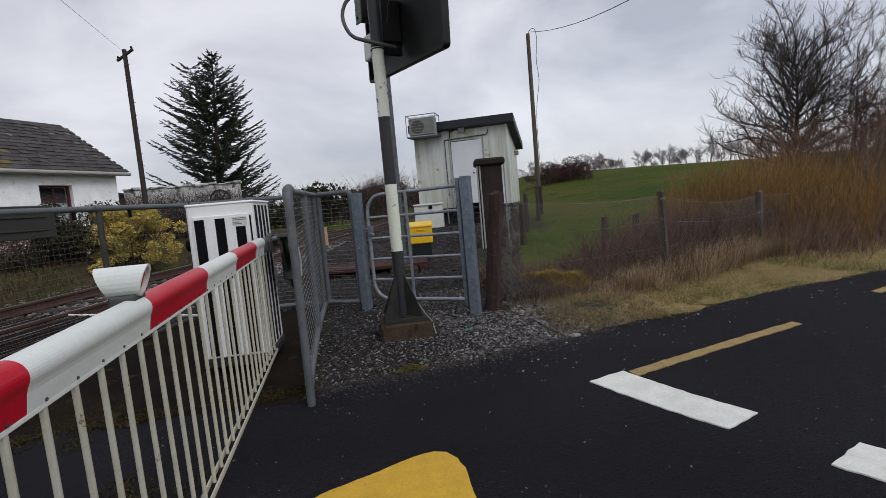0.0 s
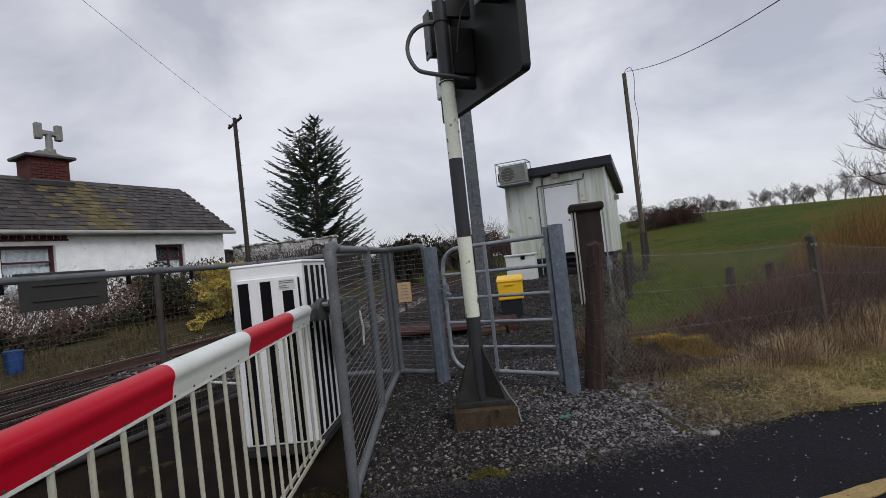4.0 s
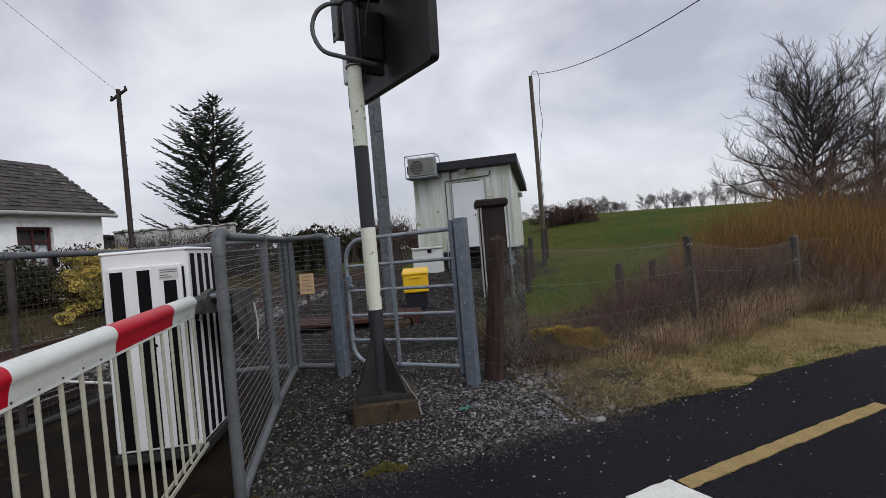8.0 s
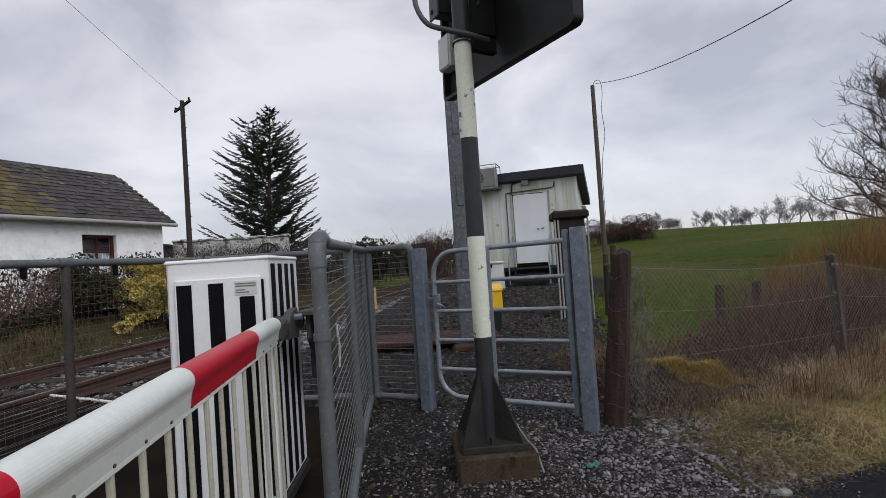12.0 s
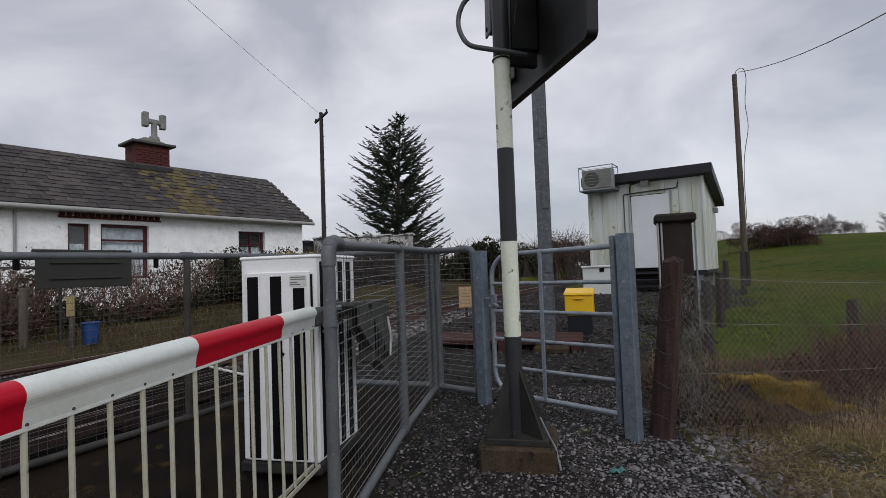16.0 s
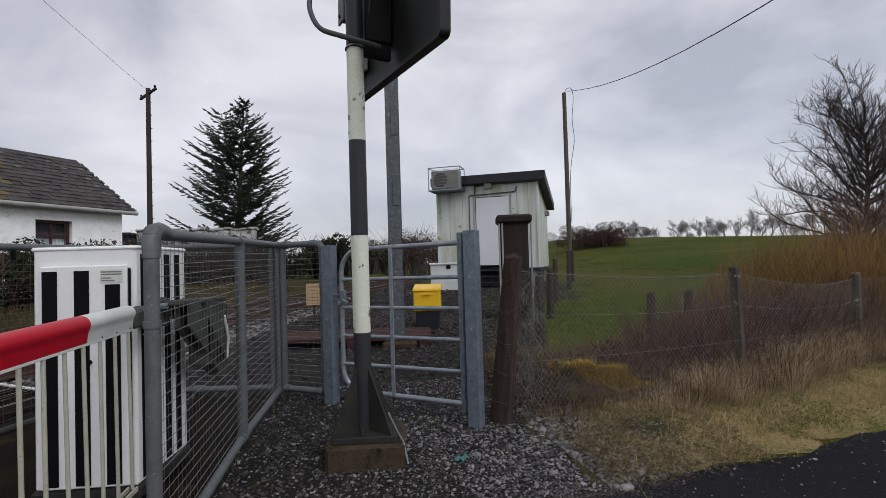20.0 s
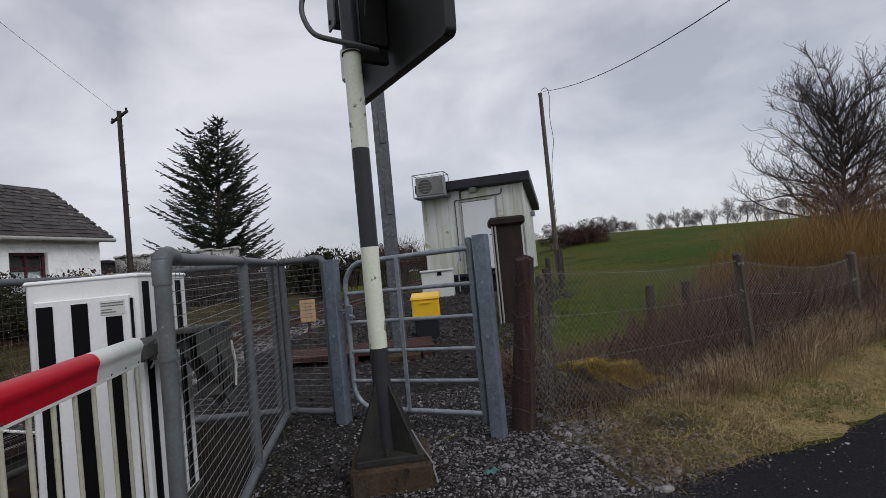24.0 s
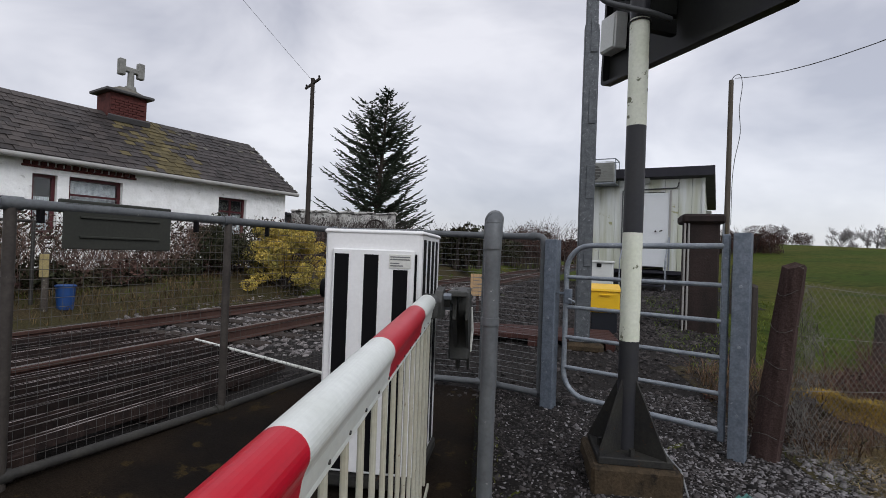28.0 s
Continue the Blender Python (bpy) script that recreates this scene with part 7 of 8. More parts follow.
# ---- chain-link fence ----
clf = thing("chain_link_fence", "sagging rusty chain-link fence along the verge", "fence")
tops = (1.38, 1.37, 1.20, 1.38, 1.40)
for i, (x, y) in enumerate(CL[1:4], 1):
    z = float(gz(x, y))
    mm = rough_post(None, 0.055, 0.05, tops[i] - z, (0.03 * (-1) ** i, 0.02), n=7, seed=20 + i)
    part("fence_post", placed(mm, Matrix.Translation((x, y, z))), FENCEPOST, clf, "weathered concrete-grey post")
for i in range(3):
    a, b = Vector(CL[i]), Vector(CL[i + 1])
    n = int((b - a).length / 0.052)
    za, zb = float(gz(*CL[i])) + 0.03, float(gz(*CL[i + 1])) + 0.03
    mm = Mesh()
    Lr = (b - a).length

    def cl_pt(s, h):
        k = s / Lr
        base = za + (zb - za) * k
        top = (1.50 if i == 0 else tops[i]) - 0.05 + (tops[i + 1] - 0.05 - (1.50 if i == 0 else tops[i]) + 0.05) * k - (0.05 if i == 0 else 0.10) * math.sin(math.pi * k)
        q = a.lerp(b, k)
        nrm = Vector((-(b - a).y, (b - a).x)).normalized() * (0.05 * math.sin(5 * k + 2 * h) * h)
        return (q.x + nrm.x, q.y + nrm.y, base + (top - base) * h)
    for sgn_ in (1, -1):
        for j in range(-20, n + 21):
            pts = []
            for h in np.linspace(0, 1, 9):
                s = (j + 20 * h * sgn_) * 0.052
                if 0 <= s <= Lr:
                    pts.append(cl_pt(s, h))
            if len(pts) > 1:
                mm.path(pts, 0.0013, 3, cap=False)
    for h in (0.02, 0.36, 0.68, 0.98):
        mm.path([cl_pt(s, h) for s in np.linspace(0, Lr, 12)], 0.0022, 4, cap=False)
    part("link_mesh", mm, OLDWIRE, clf, "sagging chain-link wire")
rnd = random.Random(31)
tang = thing("tangled_wire", "tangle of loose wire and dead bramble on the timber post", "wire tangle")
for k in range(150):
    pts = [Vector((1.70 + 0.16 * rnd.random(), 5.33 + 0.08 * rnd.random(), zw + 0.08 + 1.0 * rnd.random()))]
    for _ in range(7):
        q = pts[-1] + Vector((rnd.uniform(-0.04, 0.05), rnd.uniform(-0.04, 0.05), rnd.uniform(-0.08, 0.06)))
        pts.append(Vector((min(max(q.x, 1.62), 2.02), q.y, min(q.z, zw + 1.16))))
    part("strand", Mesh().path(pts, 0.0017, 3, cap=False), OLDWIRE, tang)
for x, y, h in ((4.9, 9.0, 0.62), (5.75, 9.3, 0.58), (2.75, 8.0, 0.95), (3.75, 10.4, 0.9), (4.5, 12.2, 0.95), (5.6, 14.2, 1.0), (6.9, 17.2, 1.0)):
    zz = float(gz(x, y))
    solid("field_stake", rough_post(None, 0.075, 0.06, h, (0.03, 0.02), n=7, seed=int(x * 100)), POLEWOOD, "short dark timber stake on the field edge", "stake", pose(x, y, zz), group="stakes along the field edge")


# ---- bare trees ----
def bare_tree(mm, base, h, spread, seed, depth=5, r0=0.12, lean=(0, 0), tips=3, twig_r=0.006):
    rnd = random.Random(seed)

    def grow(p, d, length, r, level):
        n = 4 if level < 2 else 3
        pts, q = [p], p
        for _ in range(n):
            d = (d + Vector((rnd.uniform(-1, 1), rnd.uniform(-1, 1), rnd.uniform(-0.6, 1.0))) * 0.16).normalized()
            q = q + d * (length / n)
            pts.append(q)
        r2 = max(r * 0.62, twig_r * 0.6)
        mm.path(pts, [r + (r2 - r) * k / n for k in range(n + 1)], 5 if level < 2 else 3, cap=False)
        if level >= depth:
            return
        kids = tips + (1 if level in (1, 2) else 0)
        for k in range(kids):
            t = rnd.uniform(0.35, 1.0) if k else 1.0
            o = pts[min(int(t * n), n)]
            ax = Vector((rnd.uniform(-1, 1), rnd.uniform(-1, 1), rnd.uniform(-0.35, 0.75))).normalized()
            nd = (d * (0.62 if k else 1.1) + ax * spread).normalized()
            grow(o, nd, length * rnd.uniform(0.58, 0.82), max(r2 * (0.62 if k else 0.9), twig_r), level + 1)
    grow(Vector(base), Vector((lean[0], lean[1], 1)).normalized(), h * 0.33, r0, 0)
    return mm


def tree(x, y, h, spread, seed, label, depth=6, r0=0.12, lean=(0, 0), tips=3, twig_r=0.008, mat=None):
    z = float(gz(x, y))
    ob = thing("bare_tree", label, "tree", pose(x, y, z - 0.1))
    part("trunk", Mesh().path([(0, 0, 0), (lean[0] * h * 0.16, lean[1] * h * 0.16, h * 0.16)], [r0 * 1.35, r0], 9, cap=False), BARK, ob)
    part("crown", bare_tree(Mesh(), (lean[0] * h * 0.15, lean[1] * h * 0.15, h * 0.15), h * 0.87, spread, seed, depth, r0, lean, tips, twig_r), mat or TWIG, ob, "leafless branching crown")
    return ob


def limbed_tree(x, y, h, left, seed, label, limbs=30, r0=0.11, lean=(0, 0), low=0.14, mat=None, twig=0.0052):
    """A leafless tree: a trunk, long limbs that sweep outwards and up, branches and fine twigs."""
    rnd = random.Random(seed)
    z = float(gz(x, y))
    ob = thing("bare_tree", label, "tree", pose(x, y, z - 0.1))

    def curve(p, d, length, bend, n, wob):
        pts = [p]
        for _ in range(n):
            d = (d + Vector((rnd.uniform(-1, 1), rnd.uniform(-1, 1), rnd.uniform(-1, 1))) * wob + Vector((0, 0, bend))).normalized()
            pts.append(pts[-1] + d * (length / n))
        return pts

    stem = [Vector((lean[0] * h * t * t + 0.06 * math.sin(5 * t + seed), lean[1] * h * t * t + 0.06 * math.cos(4 * t), h * t)) for t in np.linspace(0, 1, 12)]
    part("trunk", Mesh().path(stem, [r0 * (1.4 - 1.3 * t) for t in np.linspace(0, 1, 12)], 8, cap=False), BARK, ob, smooth=True)
    mm = Mesh()
    for k in range(limbs):
        t = low + (0.95 - low) * k / (limbs - 1)
        i = min(int(t * 11), 10)
        p = stem[i].lerp(stem[i + 1], t * 11 - i)
        a = k * 2.4 + rnd.uniform(-0.5, 0.5)
        el = rnd.uniform(-0.12, 0.32) + 0.85 * t
        L = left * (1.0 - 0.45 * t) * rnd.uniform(0.72, 1.12)
        d = Vector((math.cos(a) * math.cos(el), math.sin(a) * math.cos(el), math.sin(el)))
        r = r0 * (0.62 - 0.36 * t)
        main = curve(p, d, L, 0.03, 9, 0.27)
        mm.path(main, [r * (1 - 0.088 * q) for q in range(10)], 5, cap=False)
        for q in range(1, 10):
            for _ in range(2 if q < 9 else 3):
                d1 = (main[q] - main[q - 1]).normalized()
                e = (d1 * 0.7 + Vector((rnd.uniform(-1, 1), rnd.uniform(-1, 1), rnd.uniform(-0.45, 1.0))) * 0.9).normalized()
                l2 = L * rnd.uniform(0.16, 0.36) * (1.15 - 0.05 * q)
                sec = curve(main[q], e, l2, 0.07, 5, 0.26)
                r2 = max(r * (1 - 0.088 * q) * 0.5, twig)
                mm.path(sec, [r2, r2 * 0.9, r2 * 0.8, r2 * 0.7, r2 * 0.6, r2 * 0.5], 3, cap=False)
                for w in range(1, 6):
                    e2 = ((sec[w] - sec[w - 1]).normalized() * 0.6 + Vector((rnd.uniform(-1, 1), rnd.uniform(-1, 1), rnd.uniform(-0.3, 1.1))) * 0.9).normalized()
                    tw = curve(sec[w], e2, rnd.uniform(0.14, 0.36), 0.08, 3, 0.22)
                    mm.path(tw, [twig * 0.85, twig * 0.75, twig * 0.65, twig * 0.5], 3, cap=False)
    part("crown", mm, mat or TWIG, ob, "leafless twiggy crown")
    return ob


limbed_tree(14.7, 14.3, 4.4, 3.55, 4, "leafless tree with a spreading twiggy crown behind the willows", 64, 0.085, (-0.03, 0.0), low=0.16, twig=0.0066)
limbed_tree(17.2, 14.6, 4.0, 3.0, 6, "lower leafless tree crowding the larger one", 18, 0.055, (0.08, 0.0))
limbed_tree(18.4, 13.0, 4.6, 3.6, 9, "leaning leafless tree with long bare limbs", 20, 0.085, (0.32, -0.08), low=0.35)
limbed_tree(21.5, 15.0, 3.4, 3.2, 11, "dark leafless tree in the roadside thicket", 20, 0.08, mat=THICKET)
tree(20.5, 17.0, 4.4, 0.75, 13, "dense leafless tree in the roadside thicket", 6, 0.12, mat=THICKET)
tree(23.5, 14.2, 5.0, 0.75, 17, "dense leafless tree in the roadside thicket", 6, 0.13, mat=THICKET)
# row of far trees along the crest, their twigs coloured pale for distance haze
far = []
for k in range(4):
    t0 = tree(60 + 5 * k, 112, 7.4, 0.44, 40 + k, "far leafless hedgerow tree on the hill crest", 6, 0.15, twig_r=0.011, tips=3, mat=HAZETWIG)
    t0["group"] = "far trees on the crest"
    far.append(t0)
rnd = random.Random(77)
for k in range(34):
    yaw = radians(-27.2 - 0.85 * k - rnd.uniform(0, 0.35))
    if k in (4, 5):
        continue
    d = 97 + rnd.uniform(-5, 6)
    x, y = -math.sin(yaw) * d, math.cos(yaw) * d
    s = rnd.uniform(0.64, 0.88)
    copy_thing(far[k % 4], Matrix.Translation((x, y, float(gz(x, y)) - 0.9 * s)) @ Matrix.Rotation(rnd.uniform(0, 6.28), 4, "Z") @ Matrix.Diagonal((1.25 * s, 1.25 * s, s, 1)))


# ---- twiggy hedges and brush ----
def brush(n, place, h0, h1, r, wild, seed, tall=None):
    """Stems with side twigs, from the points that place() gives."""
    rnd = random.Random(seed)
    mm = Mesh()
    for _ in range(n):
        x, y = place(rnd)
        h = rnd.uniform(h0, h1) * (tall(x, y) if tall else 1.0)
        p = G(x, y, -0.03)
        d = Vector((rnd.uniform(-wild, wild), rnd.uniform(-wild, wild), 1)).normalized()
        pts = [p]
        for k in range(4):
            d = (d + Vector((rnd.uniform(-1, 1), rnd.uniform(-1, 1), 0.2)) * 0.14).normalized()
            pts.append(pts[-1] + d * h / 4)
        mm.path(pts, [r, r * 0.85, r * 0.7, r * 0.5, r * 0.25], 3, cap=False)
        for k in (1, 2, 3):
            for _ in range(2):
                e = (d + Vector((rnd.uniform(-1, 1), rnd.uniform(-1, 1), rnd.uniform(-0.3, 0.6)))).normalized()
                mm.path([pts[k], pts[k] + e * h * 0.16, pts[k] + e * h * 0.28 + Vector((0, 0, h * 0.05))], [r * 0.6, r * 0.45, r * 0.2], 3, cap=False)
    return mm


def along(u0, u1, s0, s1):
    def place(rnd):
        q = TN * (rnd.uniform(u0, u1) - 6.10) + TD * rnd.uniform(s0, s1)
        return q.x, q.y
    return place


def sector(a0, a1, d0, d1, ex=0.8, ey=1.5):
    def place(rnd):
        a, d = radians(rnd.uniform(a0, a1)), rnd.uniform(d0, d1)
        return ex + math.sin(a) * d, ey + math.cos(a) * d
    return place


def leaves(n, spots, size, mat, name, label, category, seed):
    """Small folded leaves round the points given (centre, radius xyz)."""
    g = np.random.default_rng(seed)
    c, r = np.array([s[0] for s in spots]), np.array([s[1] for s in spots])
    k = g.integers(0, len(spots), n)
    d = g.normal(size=(n, 3))
    d /= np.linalg.norm(d, axis=1, keepdims=True)
    pts = c[k] + d * r[k] * (g.uniform(0.45, 1.0, (n, 1)) ** 0.6)
    a = g.normal(size=(n, 3))
    a /= np.linalg.norm(a, axis=1, keepdims=True)
    b = np.cross(a, g.normal(size=(n, 3)))
    b /= np.linalg.norm(b, axis=1, keepdims=True)
    s = g.uniform(0.6, 1.3, (n, 1)) * size
    v = np.stack([pts - a * s, pts + b * s * 0.45, pts + a * s, pts - b * s * 0.45], 1).reshape(-1, 3)
    f = np.arange(n * 4).reshape(-1, 4)
    return arrays_mesh(name, v, f, mat)


hedge = thing("garden_hedge", "straggly half-bare brown hedge in front of the cottage", "hedge")
part("twig_mass", brush(620, along(-4.6, -3.5, 2.0, 15.5), 0.8, 1.6, 0.0085, 0.8, 3), THICKET, hedge, kind="stuff")
spots = []
rnd = random.Random(6)
for k in range(80):
    q = TN * (rnd.uniform(-4.6, -3.6) - 6.10) + TD * rnd.uniform(2, 15)
    spots.append(((q.x, q.y, float(gz(q.x, q.y)) + rnd.uniform(0.35, 1.25)), (0.45, 0.55, 0.40)))
part("dull_leaves", leaves(4200, spots[:26], 0.045, DARKLEAF, "dull_leaves", "", "", 3), DARKLEAF, hedge, kind="stuff")
part("dead_leaves", leaves(3600, spots[30:], 0.045, BROWNLEAF, "dead_leaves", "", "", 4), BROWNLEAF, hedge, kind="stuff")
part("near_twig_mass", brush(900, along(-4.4, -3.5, -1.0, 7.0), 0.7, 1.4, 0.0085, 0.7, 33), THICKET, hedge, kind="stuff")
near = []
for k in range(60):
    q = TN * (rnd.uniform(-4.3, -3.5) - 6.10) + TD * rnd.uniform(-1, 7)
    near.append(((q.x, q.y, float(gz(q.x, q.y)) + rnd.uniform(0.1, 0.95)), (0.36, 0.42, 0.3)))
part("near_leaves", leaves(5200, near[:40], 0.048, BROWNLEAF, "near_leaves", "", "", 34), BROWNLEAF, hedge, kind="stuff")
part("near_evergreen", leaves(4200, near[40:], 0.05, DARKLEAF, "near_evergreen", "", "", 35), DARKLEAF, hedge, kind="stuff")
low = []
for k in range(70):
    q = TN * (rnd.uniform(-4.0, -3.35) - 6.10) + TD * rnd.uniform(3, 15)
    low.append(((q.x, q.y, float(gz(q.x, q.y)) + rnd.uniform(0.08, 0.42)), (0.32, 0.38, 0.22)))
part("low_leaves", leaves(6500, low[:46], 0.045, BROWNLEAF, "low_leaves", "", "", 14), BROWNLEAF, hedge, kind="stuff")
part("low_evergreen", leaves(3600, low[46:], 0.05, DARKLEAF, "low_evergreen", "", "", 15), DARKLEAF, hedge, kind="stuff")
shrub = thing("golden_shrub", "golden-yellow leafy shrub at the trackside", "shrub", pose(-5.30, 13.95, float(gz(-5.30, 13.95))))
rnd = random.Random(12)
mm = Mesh()
for k in range(46):
    a, e = rnd.uniform(0, 6.28), rnd.uniform(0.2, 1.3)
    d = Vector((math.cos(a) * math.cos(e), math.sin(a) * math.cos(e), math.sin(e)))
    mm.path([(0, 0, 0), d * 0.6 + Vector((0, 0, 0.14)), d * 1.0 + Vector((0, 0, 0.30))], [0.014, 0.010, 0.004], 4, cap=False)
part("branches", mm, TWIG, shrub)
spots = []
for _ in range(120):
    hgt = 0.15 + 1.35 * rnd.random()
    wid = 0.58 * math.sqrt(max(1.0 - (hgt / 1.75) ** 2, 0.1))
    spots.append(((rnd.gauss(0, wid), rnd.gauss(0, wid), hgt), (0.20, 0.20, 0.14)))
part("leaves", leaves(33000, spots, 0.032, GOLDLEAF, "leaves", "", "", 8), GOLDLEAF, shrub, kind="stuff")
sh2 = thing("green_shrub", "dull green shrub beside the golden one", "shrub", pose(-6.35, 13.2, float(gz(-6.35, 13.2))))
spots = [((rnd.gauss(0, 0.35), rnd.gauss(0, 0.35), 0.35 + abs(rnd.gauss(0.3, 0.3))), (0.28, 0.28, 0.22)) for _ in range(40)]
part("leaves", leaves(7000, spots, 0.04, DARKLEAF, "leaves", "", "", 9), DARKLEAF, sh2, kind="stuff")

willow = thing("willow_scrub", "dense orange-brown willow stems behind the wire fence", "scrub")
part("stem_mass", brush(2300, sector(34.5, 55.5, 8.6, 13.5), 0.7, 1.75, 0.0040, 0.30, 21, lambda x, y: np.interp(math.degrees(math.atan2(x - 0.8, y - 1.5)) + 3 * math.sin(1.9 * x), [33, 37, 41, 48, 53, 56], [0.18, 0.45, 0.92, 1.0, 0.85, 0.45])), REDTWIG, willow, kind="stuff")
part("tall_stem_mass", brush(16, sector(40, 58, 10, 14.5), 1.6, 2.4, 0.006, 0.18, 22), REDTWIG, willow, kind="stuff")
part("brown_stem_mass", brush(1700, sector(31, 56.5, 7.6, 12.5), 0.35, 0.95, 0.0042, 0.5, 23, lambda x, y: np.interp(math.degrees(math.atan2(x - 0.8, y - 1.5)) + 3 * math.sin(2.3 * y), [31, 40, 50, 56, 62], [0.25, 0.75, 1.0, 0.7, 0.4])), THICKET, willow, kind="stuff")
part("bramble_mass", brush(900, sector(47, 60, 9.5, 13.5), 0.45, 0.95, 0.0045, 0.95, 26), THICKET, willow, "arching brown bramble canes", kind="stuff")
part("back_scrub", brush(330, sector(44, 56, 14.0, 18.0), 1.4, 2.6, 0.007, 0.5, 27), THICKET, willow, "grey-brown leafless scrub behind the willow stems", kind="stuff")
th = thing("roadside_thicket", "tall dark brown leafless thicket along the lane", "thicket")
for k in range(4):
    part("thicket_clump", brush(760, sector(54.5 + 4 * k, 60 + 4 * k, 17, 26), 1.5, 3.3, 0.012, 0.4, 24 + 10 * k), THICKET, th, kind="stuff")
def strip(x0, x1, y0, y1):
    return lambda rnd: (rnd.uniform(x0, x1), rnd.uniform(y0, y1))


wh = thing("wall_brambles", "brown brambles and scrub against the old rubble wall", "brambles")
part("twig_mass", brush(800, strip(-9.2, -3.6, 22.0, 23.2), 1.2, 2.2, 0.010, 0.5, 61), TWIG, wh, kind="stuff")
rnd = random.Random(62)
spots = [((rnd.uniform(-9, -3.6), rnd.uniform(22.0, 23.1), 0.5 + rnd.uniform(0.2, 1.5)), (0.5, 0.4, 0.35)) for _ in range(40)]
part("leaf_mass", leaves(6000, spots, 0.05, BROWNLEAF, "leaf_mass", "", "", 63), BROWNLEAF, wh, kind="stuff")
bb_ = thing("bank_brambles", "dark red-brown brambles on the bank behind the wire fence", "brambles")


def bank(rnd):
    x = rnd.uniform(3.2, 8.6)
    return x, np.interp(x, clx, cly) + 0.25 + abs(rnd.gauss(0.3, 0.55))


part("cane_mass", brush(2600, bank, 0.28, 0.82, 0.0040, 0.8, 71, lambda x, y: np.interp(x, [3.2, 3.9, 4.6, 6], [0.45, 0.95, 1.1, 1.15])), DARKCANE, bb_, kind="stuff")
rnd = random.Random(72)
spots = []
for _ in range(70):
    x, y = bank(rnd)
    spots.append(((x, y, float(gz(x, y)) + rnd.uniform(0.08, 0.35) * np.interp(x, [3.2, 5], [0.5, 1])), (0.28, 0.25, 0.14)))
part("leaf_mass", leaves(6000, spots, 0.028, BROWNLEAF, "leaf_mass", "", "", 73), BROWNLEAF, bb_, kind="stuff")
tb = thing("post_brambles", "dark tangled brambles and dead stalks behind the timber post", "brambles")
part("cane_mass", brush(240, strip(1.74, 2.30, 5.55, 6.75), 0.12, 0.38, 0.0045, 1.0, 75), DARKTANGLE, tb, kind="stuff")
spots = []
for k in range(26):
    x, y = random.Random(300 + k).uniform(1.74, 2.25), random.Random(400 + k).uniform(5.6, 6.8)
    spots.append(((x, y, float(gz(x, y)) + 0.05), (0.14, 0.14, 0.06)))
part("leaf_mass", leaves(1500, spots, 0.022, BROWNLEAF, "leaf_mass", "", "", 76), BROWNLEAF, tb, kind="stuff")
fh = thing("far_hedgerow", "twiggy leafless hedgerow along the far side of the railway", "hedgerow")
part("stem_mass", brush(1500, along(-8.5, -6.5, 24, 95), 1.2, 2.6, 0.012, 0.5, 25), TWIG, fh, kind="stuff")
part("green_base", leaves(9000, [((*(TN * (-7.4 - 6.10) + TD * s).xy, 0.9), (0.9, 1.2, 0.8)) for s in np.arange(24, 95, 1.6)], 0.10, DARKLEAF, "green_base", "", "", 10), DARKLEAF, fh, kind="stuff")


def clump(name, x, y, w, h, label, n=9000, mat=None, seed=1, leaf=0.11, sink=0.0):
    rnd = random.Random(seed)
    z = float(gz(x, y))
    ob = thing(name, label, "bush", pose(x, y, z + sink))
    sp = [((rnd.gauss(0, w * 0.24), rnd.gauss(0, w * 0.22), h * (0.18 + 0.55 * rnd.random() * math.exp(-abs(k - 20) / 40))), (w * 0.13, w * 0.13, h * 0.16)) for k in range(46)]
    part("foliage", leaves(n, sp, leaf, mat or BROWNLEAF, "foliage", "", "", seed), mat or BROWNLEAF, ob, kind="stuff")
    mm = Mesh()
    for k in range(120):
        a = rnd.uniform(0, 6.28)
        q = Vector((rnd.gauss(0, w * 0.2), rnd.gauss(0, w * 0.2), 0))
        mm.path([q, q + Vector((math.cos(a) * w * 0.08, math.sin(a) * w * 0.08, h * 0.55)), q + Vector((math.cos(a) * w * 0.2, math.sin(a) * w * 0.2, h * rnd.uniform(0.6, 0.86)))], [0.03, 0.016, 0.005], 3, cap=False)
    part("twig_mass", mm, TWIG, ob, kind="stuff")
    return ob


clump("hillside_bush", 19.0, 42.5, 5.6, 2.9, "dark brown bush clump at the foot of the hill", 60000, BROWNLEAF, 51, 0.035, -0.5)
clump("trackside_bush", 5.2, 88.0, 9.0, 6.5, "dark bush beside the far end of the track", 9000, DARKLEAF, 52, 0.2)
clump("trackside_bush", 15.5, 100.0, 12.0, 6.0, "brown bush beyond the far end of the track", 9000, BROWNLEAF, 53, 0.2)
clump("ivy_bush", -1.9, 30.0, 4.5, 3.0, "dark evergreen bush behind the railway", 8000, DARKLEAF, 54)

clump("trackside_bush", 3.9, 46.5, 8.0, 5.5, "brown leafless bush mass beside the far track", 16000, BROWNLEAF, 55, 0.06)
clump("trackside_bush", 0.8, 44.0, 5.0, 3.0, "low grey-brown bush beyond the track", 9000, DARKLEAF, 56, 0.06)

def old_sleeper(x, y, turn, ln, label):
    mm = Mesh().box((0, 0, 0.10), (ln, 0.24, 0.22), None, 0.02)
    g = random.Random(int(ln * 100))
    mm.v = [(a + g.uniform(-0.012, 0.012), b + g.uniform(-0.01, 0.01), c + g.uniform(-0.012, 0.012)) for a, b, c in mm.v]
    solid("old_sleeper", mm, SLEEPER, label, "sleeper", pose(x, y, float(gz(x, y)), 0, 0, turn), group="old sleepers beside the track")


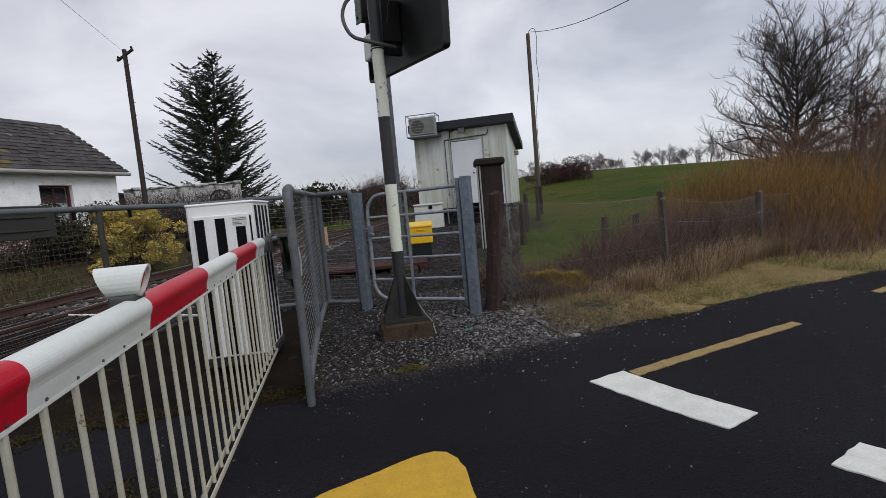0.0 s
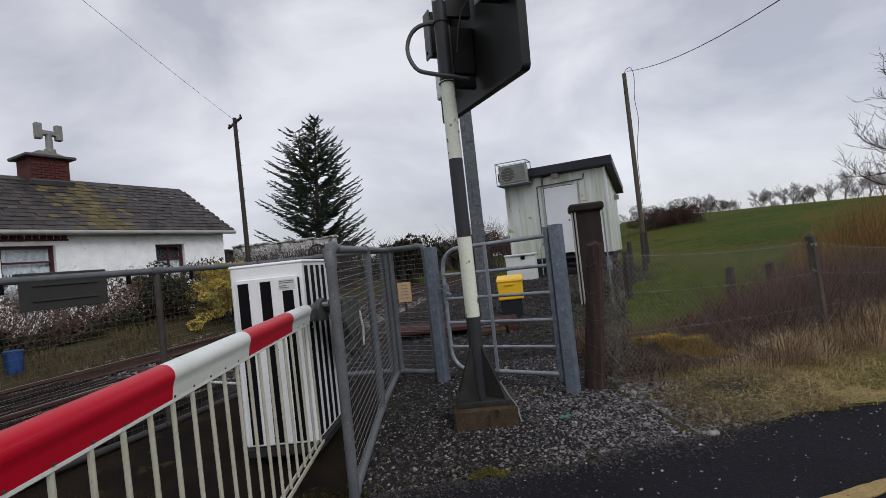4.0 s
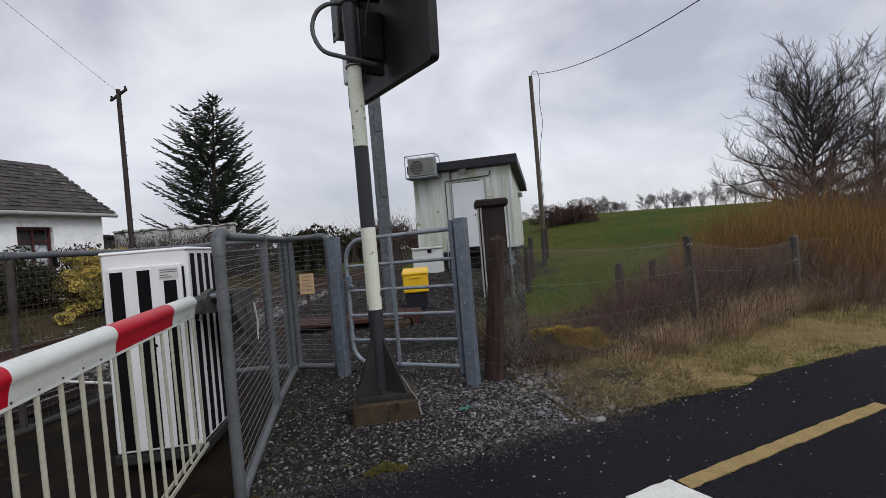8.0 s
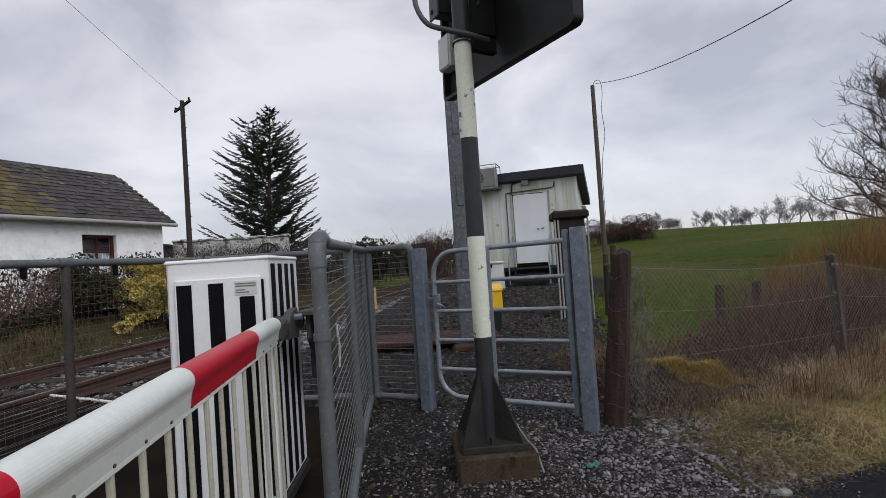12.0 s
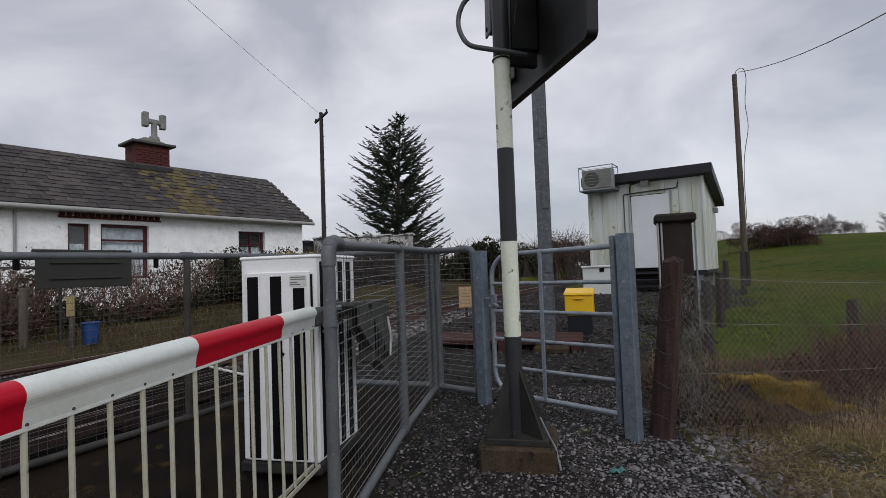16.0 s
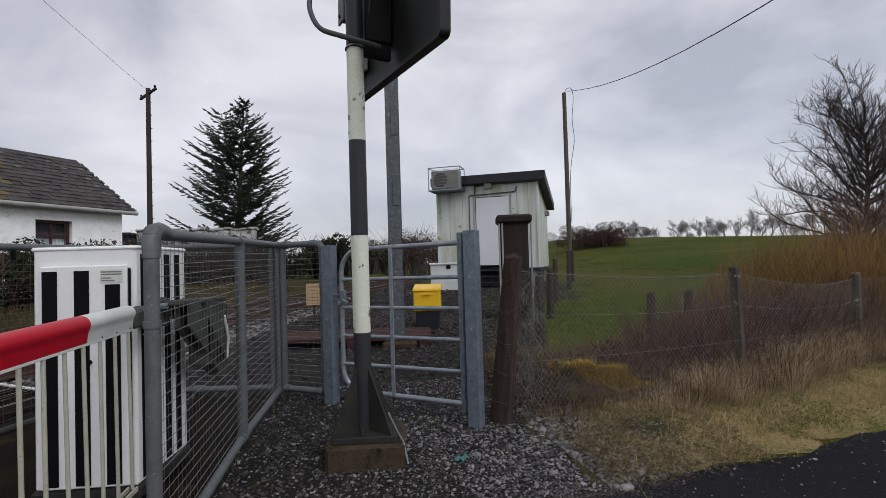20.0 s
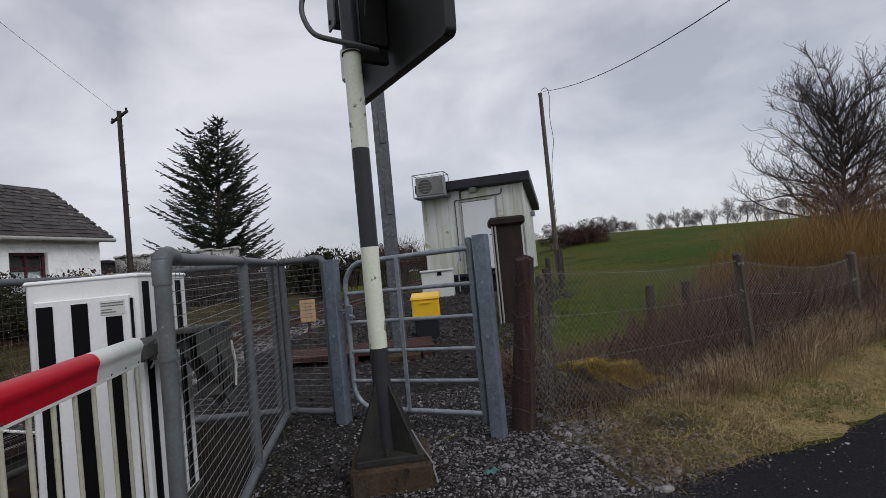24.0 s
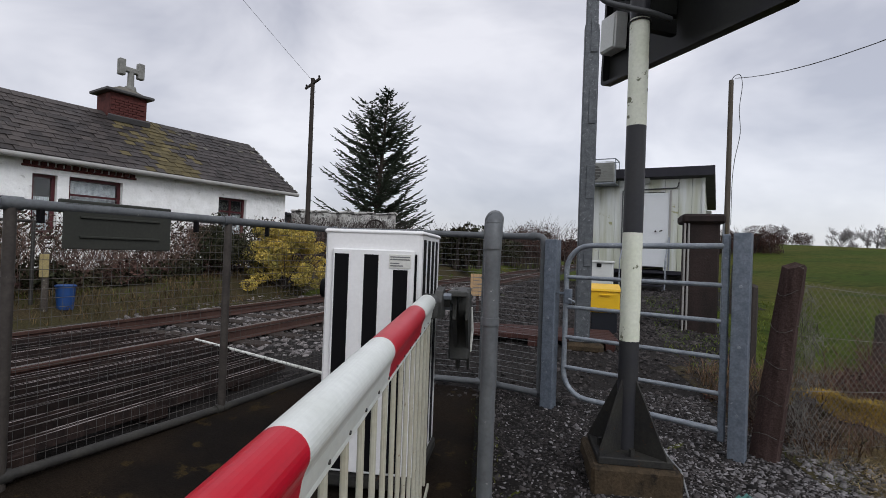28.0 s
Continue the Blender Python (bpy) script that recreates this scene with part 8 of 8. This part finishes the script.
old_sleeper(-7.30, 12.75, 58, 0.9, "short dark rotten sleeper lying beside the far rail")
old_sleeper(-6.75, 13.65, 60, 1.1, "dark old sleeper lying on the grass beside the track")

# ---- spruce ----
SX, SY = -6.3, 27.8
spz = float(gz(SX, SY))
sp = thing("spruce_tree", "dark green spruce with drooping layered branches", "tree", pose(SX, SY, spz))
ht = 9.88 - spz
part("trunk", Mesh().path([(0, 0, -0.1), (0.33, 0, ht * 0.5), (0.62, 0, ht)], [0.17, 0.10, 0.012], 9, cap=False), BARK, sp)
part("second_leader", Mesh().path([(0.34, 0, ht * 0.52), (-0.15, 0.1, ht * 0.66), (-0.50, 0.1, ht - 0.62)], [0.07, 0.05, 0.010], 7, cap=False), BARK, sp)
rnd = random.Random(15)
limbs = Mesh()
nv, nf = [], []


def spray(o, d, ln, wd):
    for tw in (0, 1):
        w = (d.cross(Vector((0, 0, 1))) if tw else Vector((0, 0, 1))).normalized() * wd
        b0 = len(nv)
        nv.extend([o - w * 0.5, o + w * 0.5, o + d * ln * 0.6 + w, o + d * ln, o + d * ln * 0.6 - w])
        nf.extend([(b0, b0 + 4, b0 + 2, b0 + 1), (b0 + 4, b0 + 3, b0 + 2)])


def bough(x, z, reach, t, a):
    """One limb that dips and then lifts its tip, feathered with drooping side sprays."""
    Lb = reach * rnd.uniform(0.55, 1.06)
    rise = rnd.uniform(-0.08, 0.16) + 0.10 + 0.24 * t
    pts = [Vector((x + math.cos(a) * Lb * s, math.sin(a) * Lb * s, z + Lb * (rise * s + 0.20 * s * s))) for s in np.linspace(0, 1, 6)]
    limbs.path(pts, [0.034 * (1 - 0.15 * i) * (1 - 0.6 * t) for i in range(6)], 4, cap=False)
    side = Vector((-math.sin(a), math.cos(a), 0))
    for s in np.linspace(0.20, 1.0, max(int(Lb * 8), 4)):
        i = min(int(s * 5), 4)
        o = pts[i].lerp(pts[i + 1], s * 5 - i)
        fw = (pts[i + 1] - pts[i]).normalized()
        for sg_ in (-1, 1):
            ln = (0.15 + 0.42 * (1 - s) * min(Lb, 2.4) / 2.4) * rnd.uniform(0.65, 1.3)
            d = (fw * rnd.uniform(0.7, 1.1) + side * sg_ * rnd.uniform(0.35, 0.9) + Vector((0, 0, rnd.uniform(-0.55, 0.18)))).normalized()
            spray(o, d, ln, 0.027)
            if ln > 0.20:
                for q in (0.3, 0.6):
                    e = (d + fw * 0.5 + Vector((rnd.uniform(-0.5, 0.5), rnd.uniform(-0.5, 0.5), rnd.uniform(-0.5, 0.15)))).normalized()
                    spray(o + d * ln * q, e, ln * 0.52, 0.020)
    spray(pts[-1], (pts[-1] - pts[-2]).normalized(), 0.24, 0.024)


for lev in range(46):
    z = ht * (0.08 + 0.905 * lev / 45)
    t = z / ht
    reach = float(np.interp(t, (0.0, 0.12, 0.3, 0.5, 0.7, 0.85, 0.95, 1.0), (2.9, 3.35, 3.25, 2.65, 1.85, 1.1, 0.5, 0.12))) * (0.9 + 0.10 * math.sin(lev * 2.3))
    for k in range(6 if t < 0.8 else 5):
        bough(0.62 * t, z, reach, t, rnd.uniform(0, 6.28))
for lev in range(15):
    z = ht * 0.52 + (ht * 0.48 - 0.70) * lev / 14
    for k in range(4):
        bough(0.20 - 0.70 * lev / 14, z, 1.0 * (ht - 0.5 - z) ** 0.62 + 0.10, z / ht, rnd.uniform(0, 6.28))
part("limb_mass", limbs, BARK, sp, kind="stuff")
nm_ = Mesh()
nm_.v, nm_.f = [tuple(p) for p in nv], list(nf)
nm_.mi = [0] * len(nm_.f)
part("needles", nm_, NEEDLE, sp, "dark needle sprays", kind="stuff")
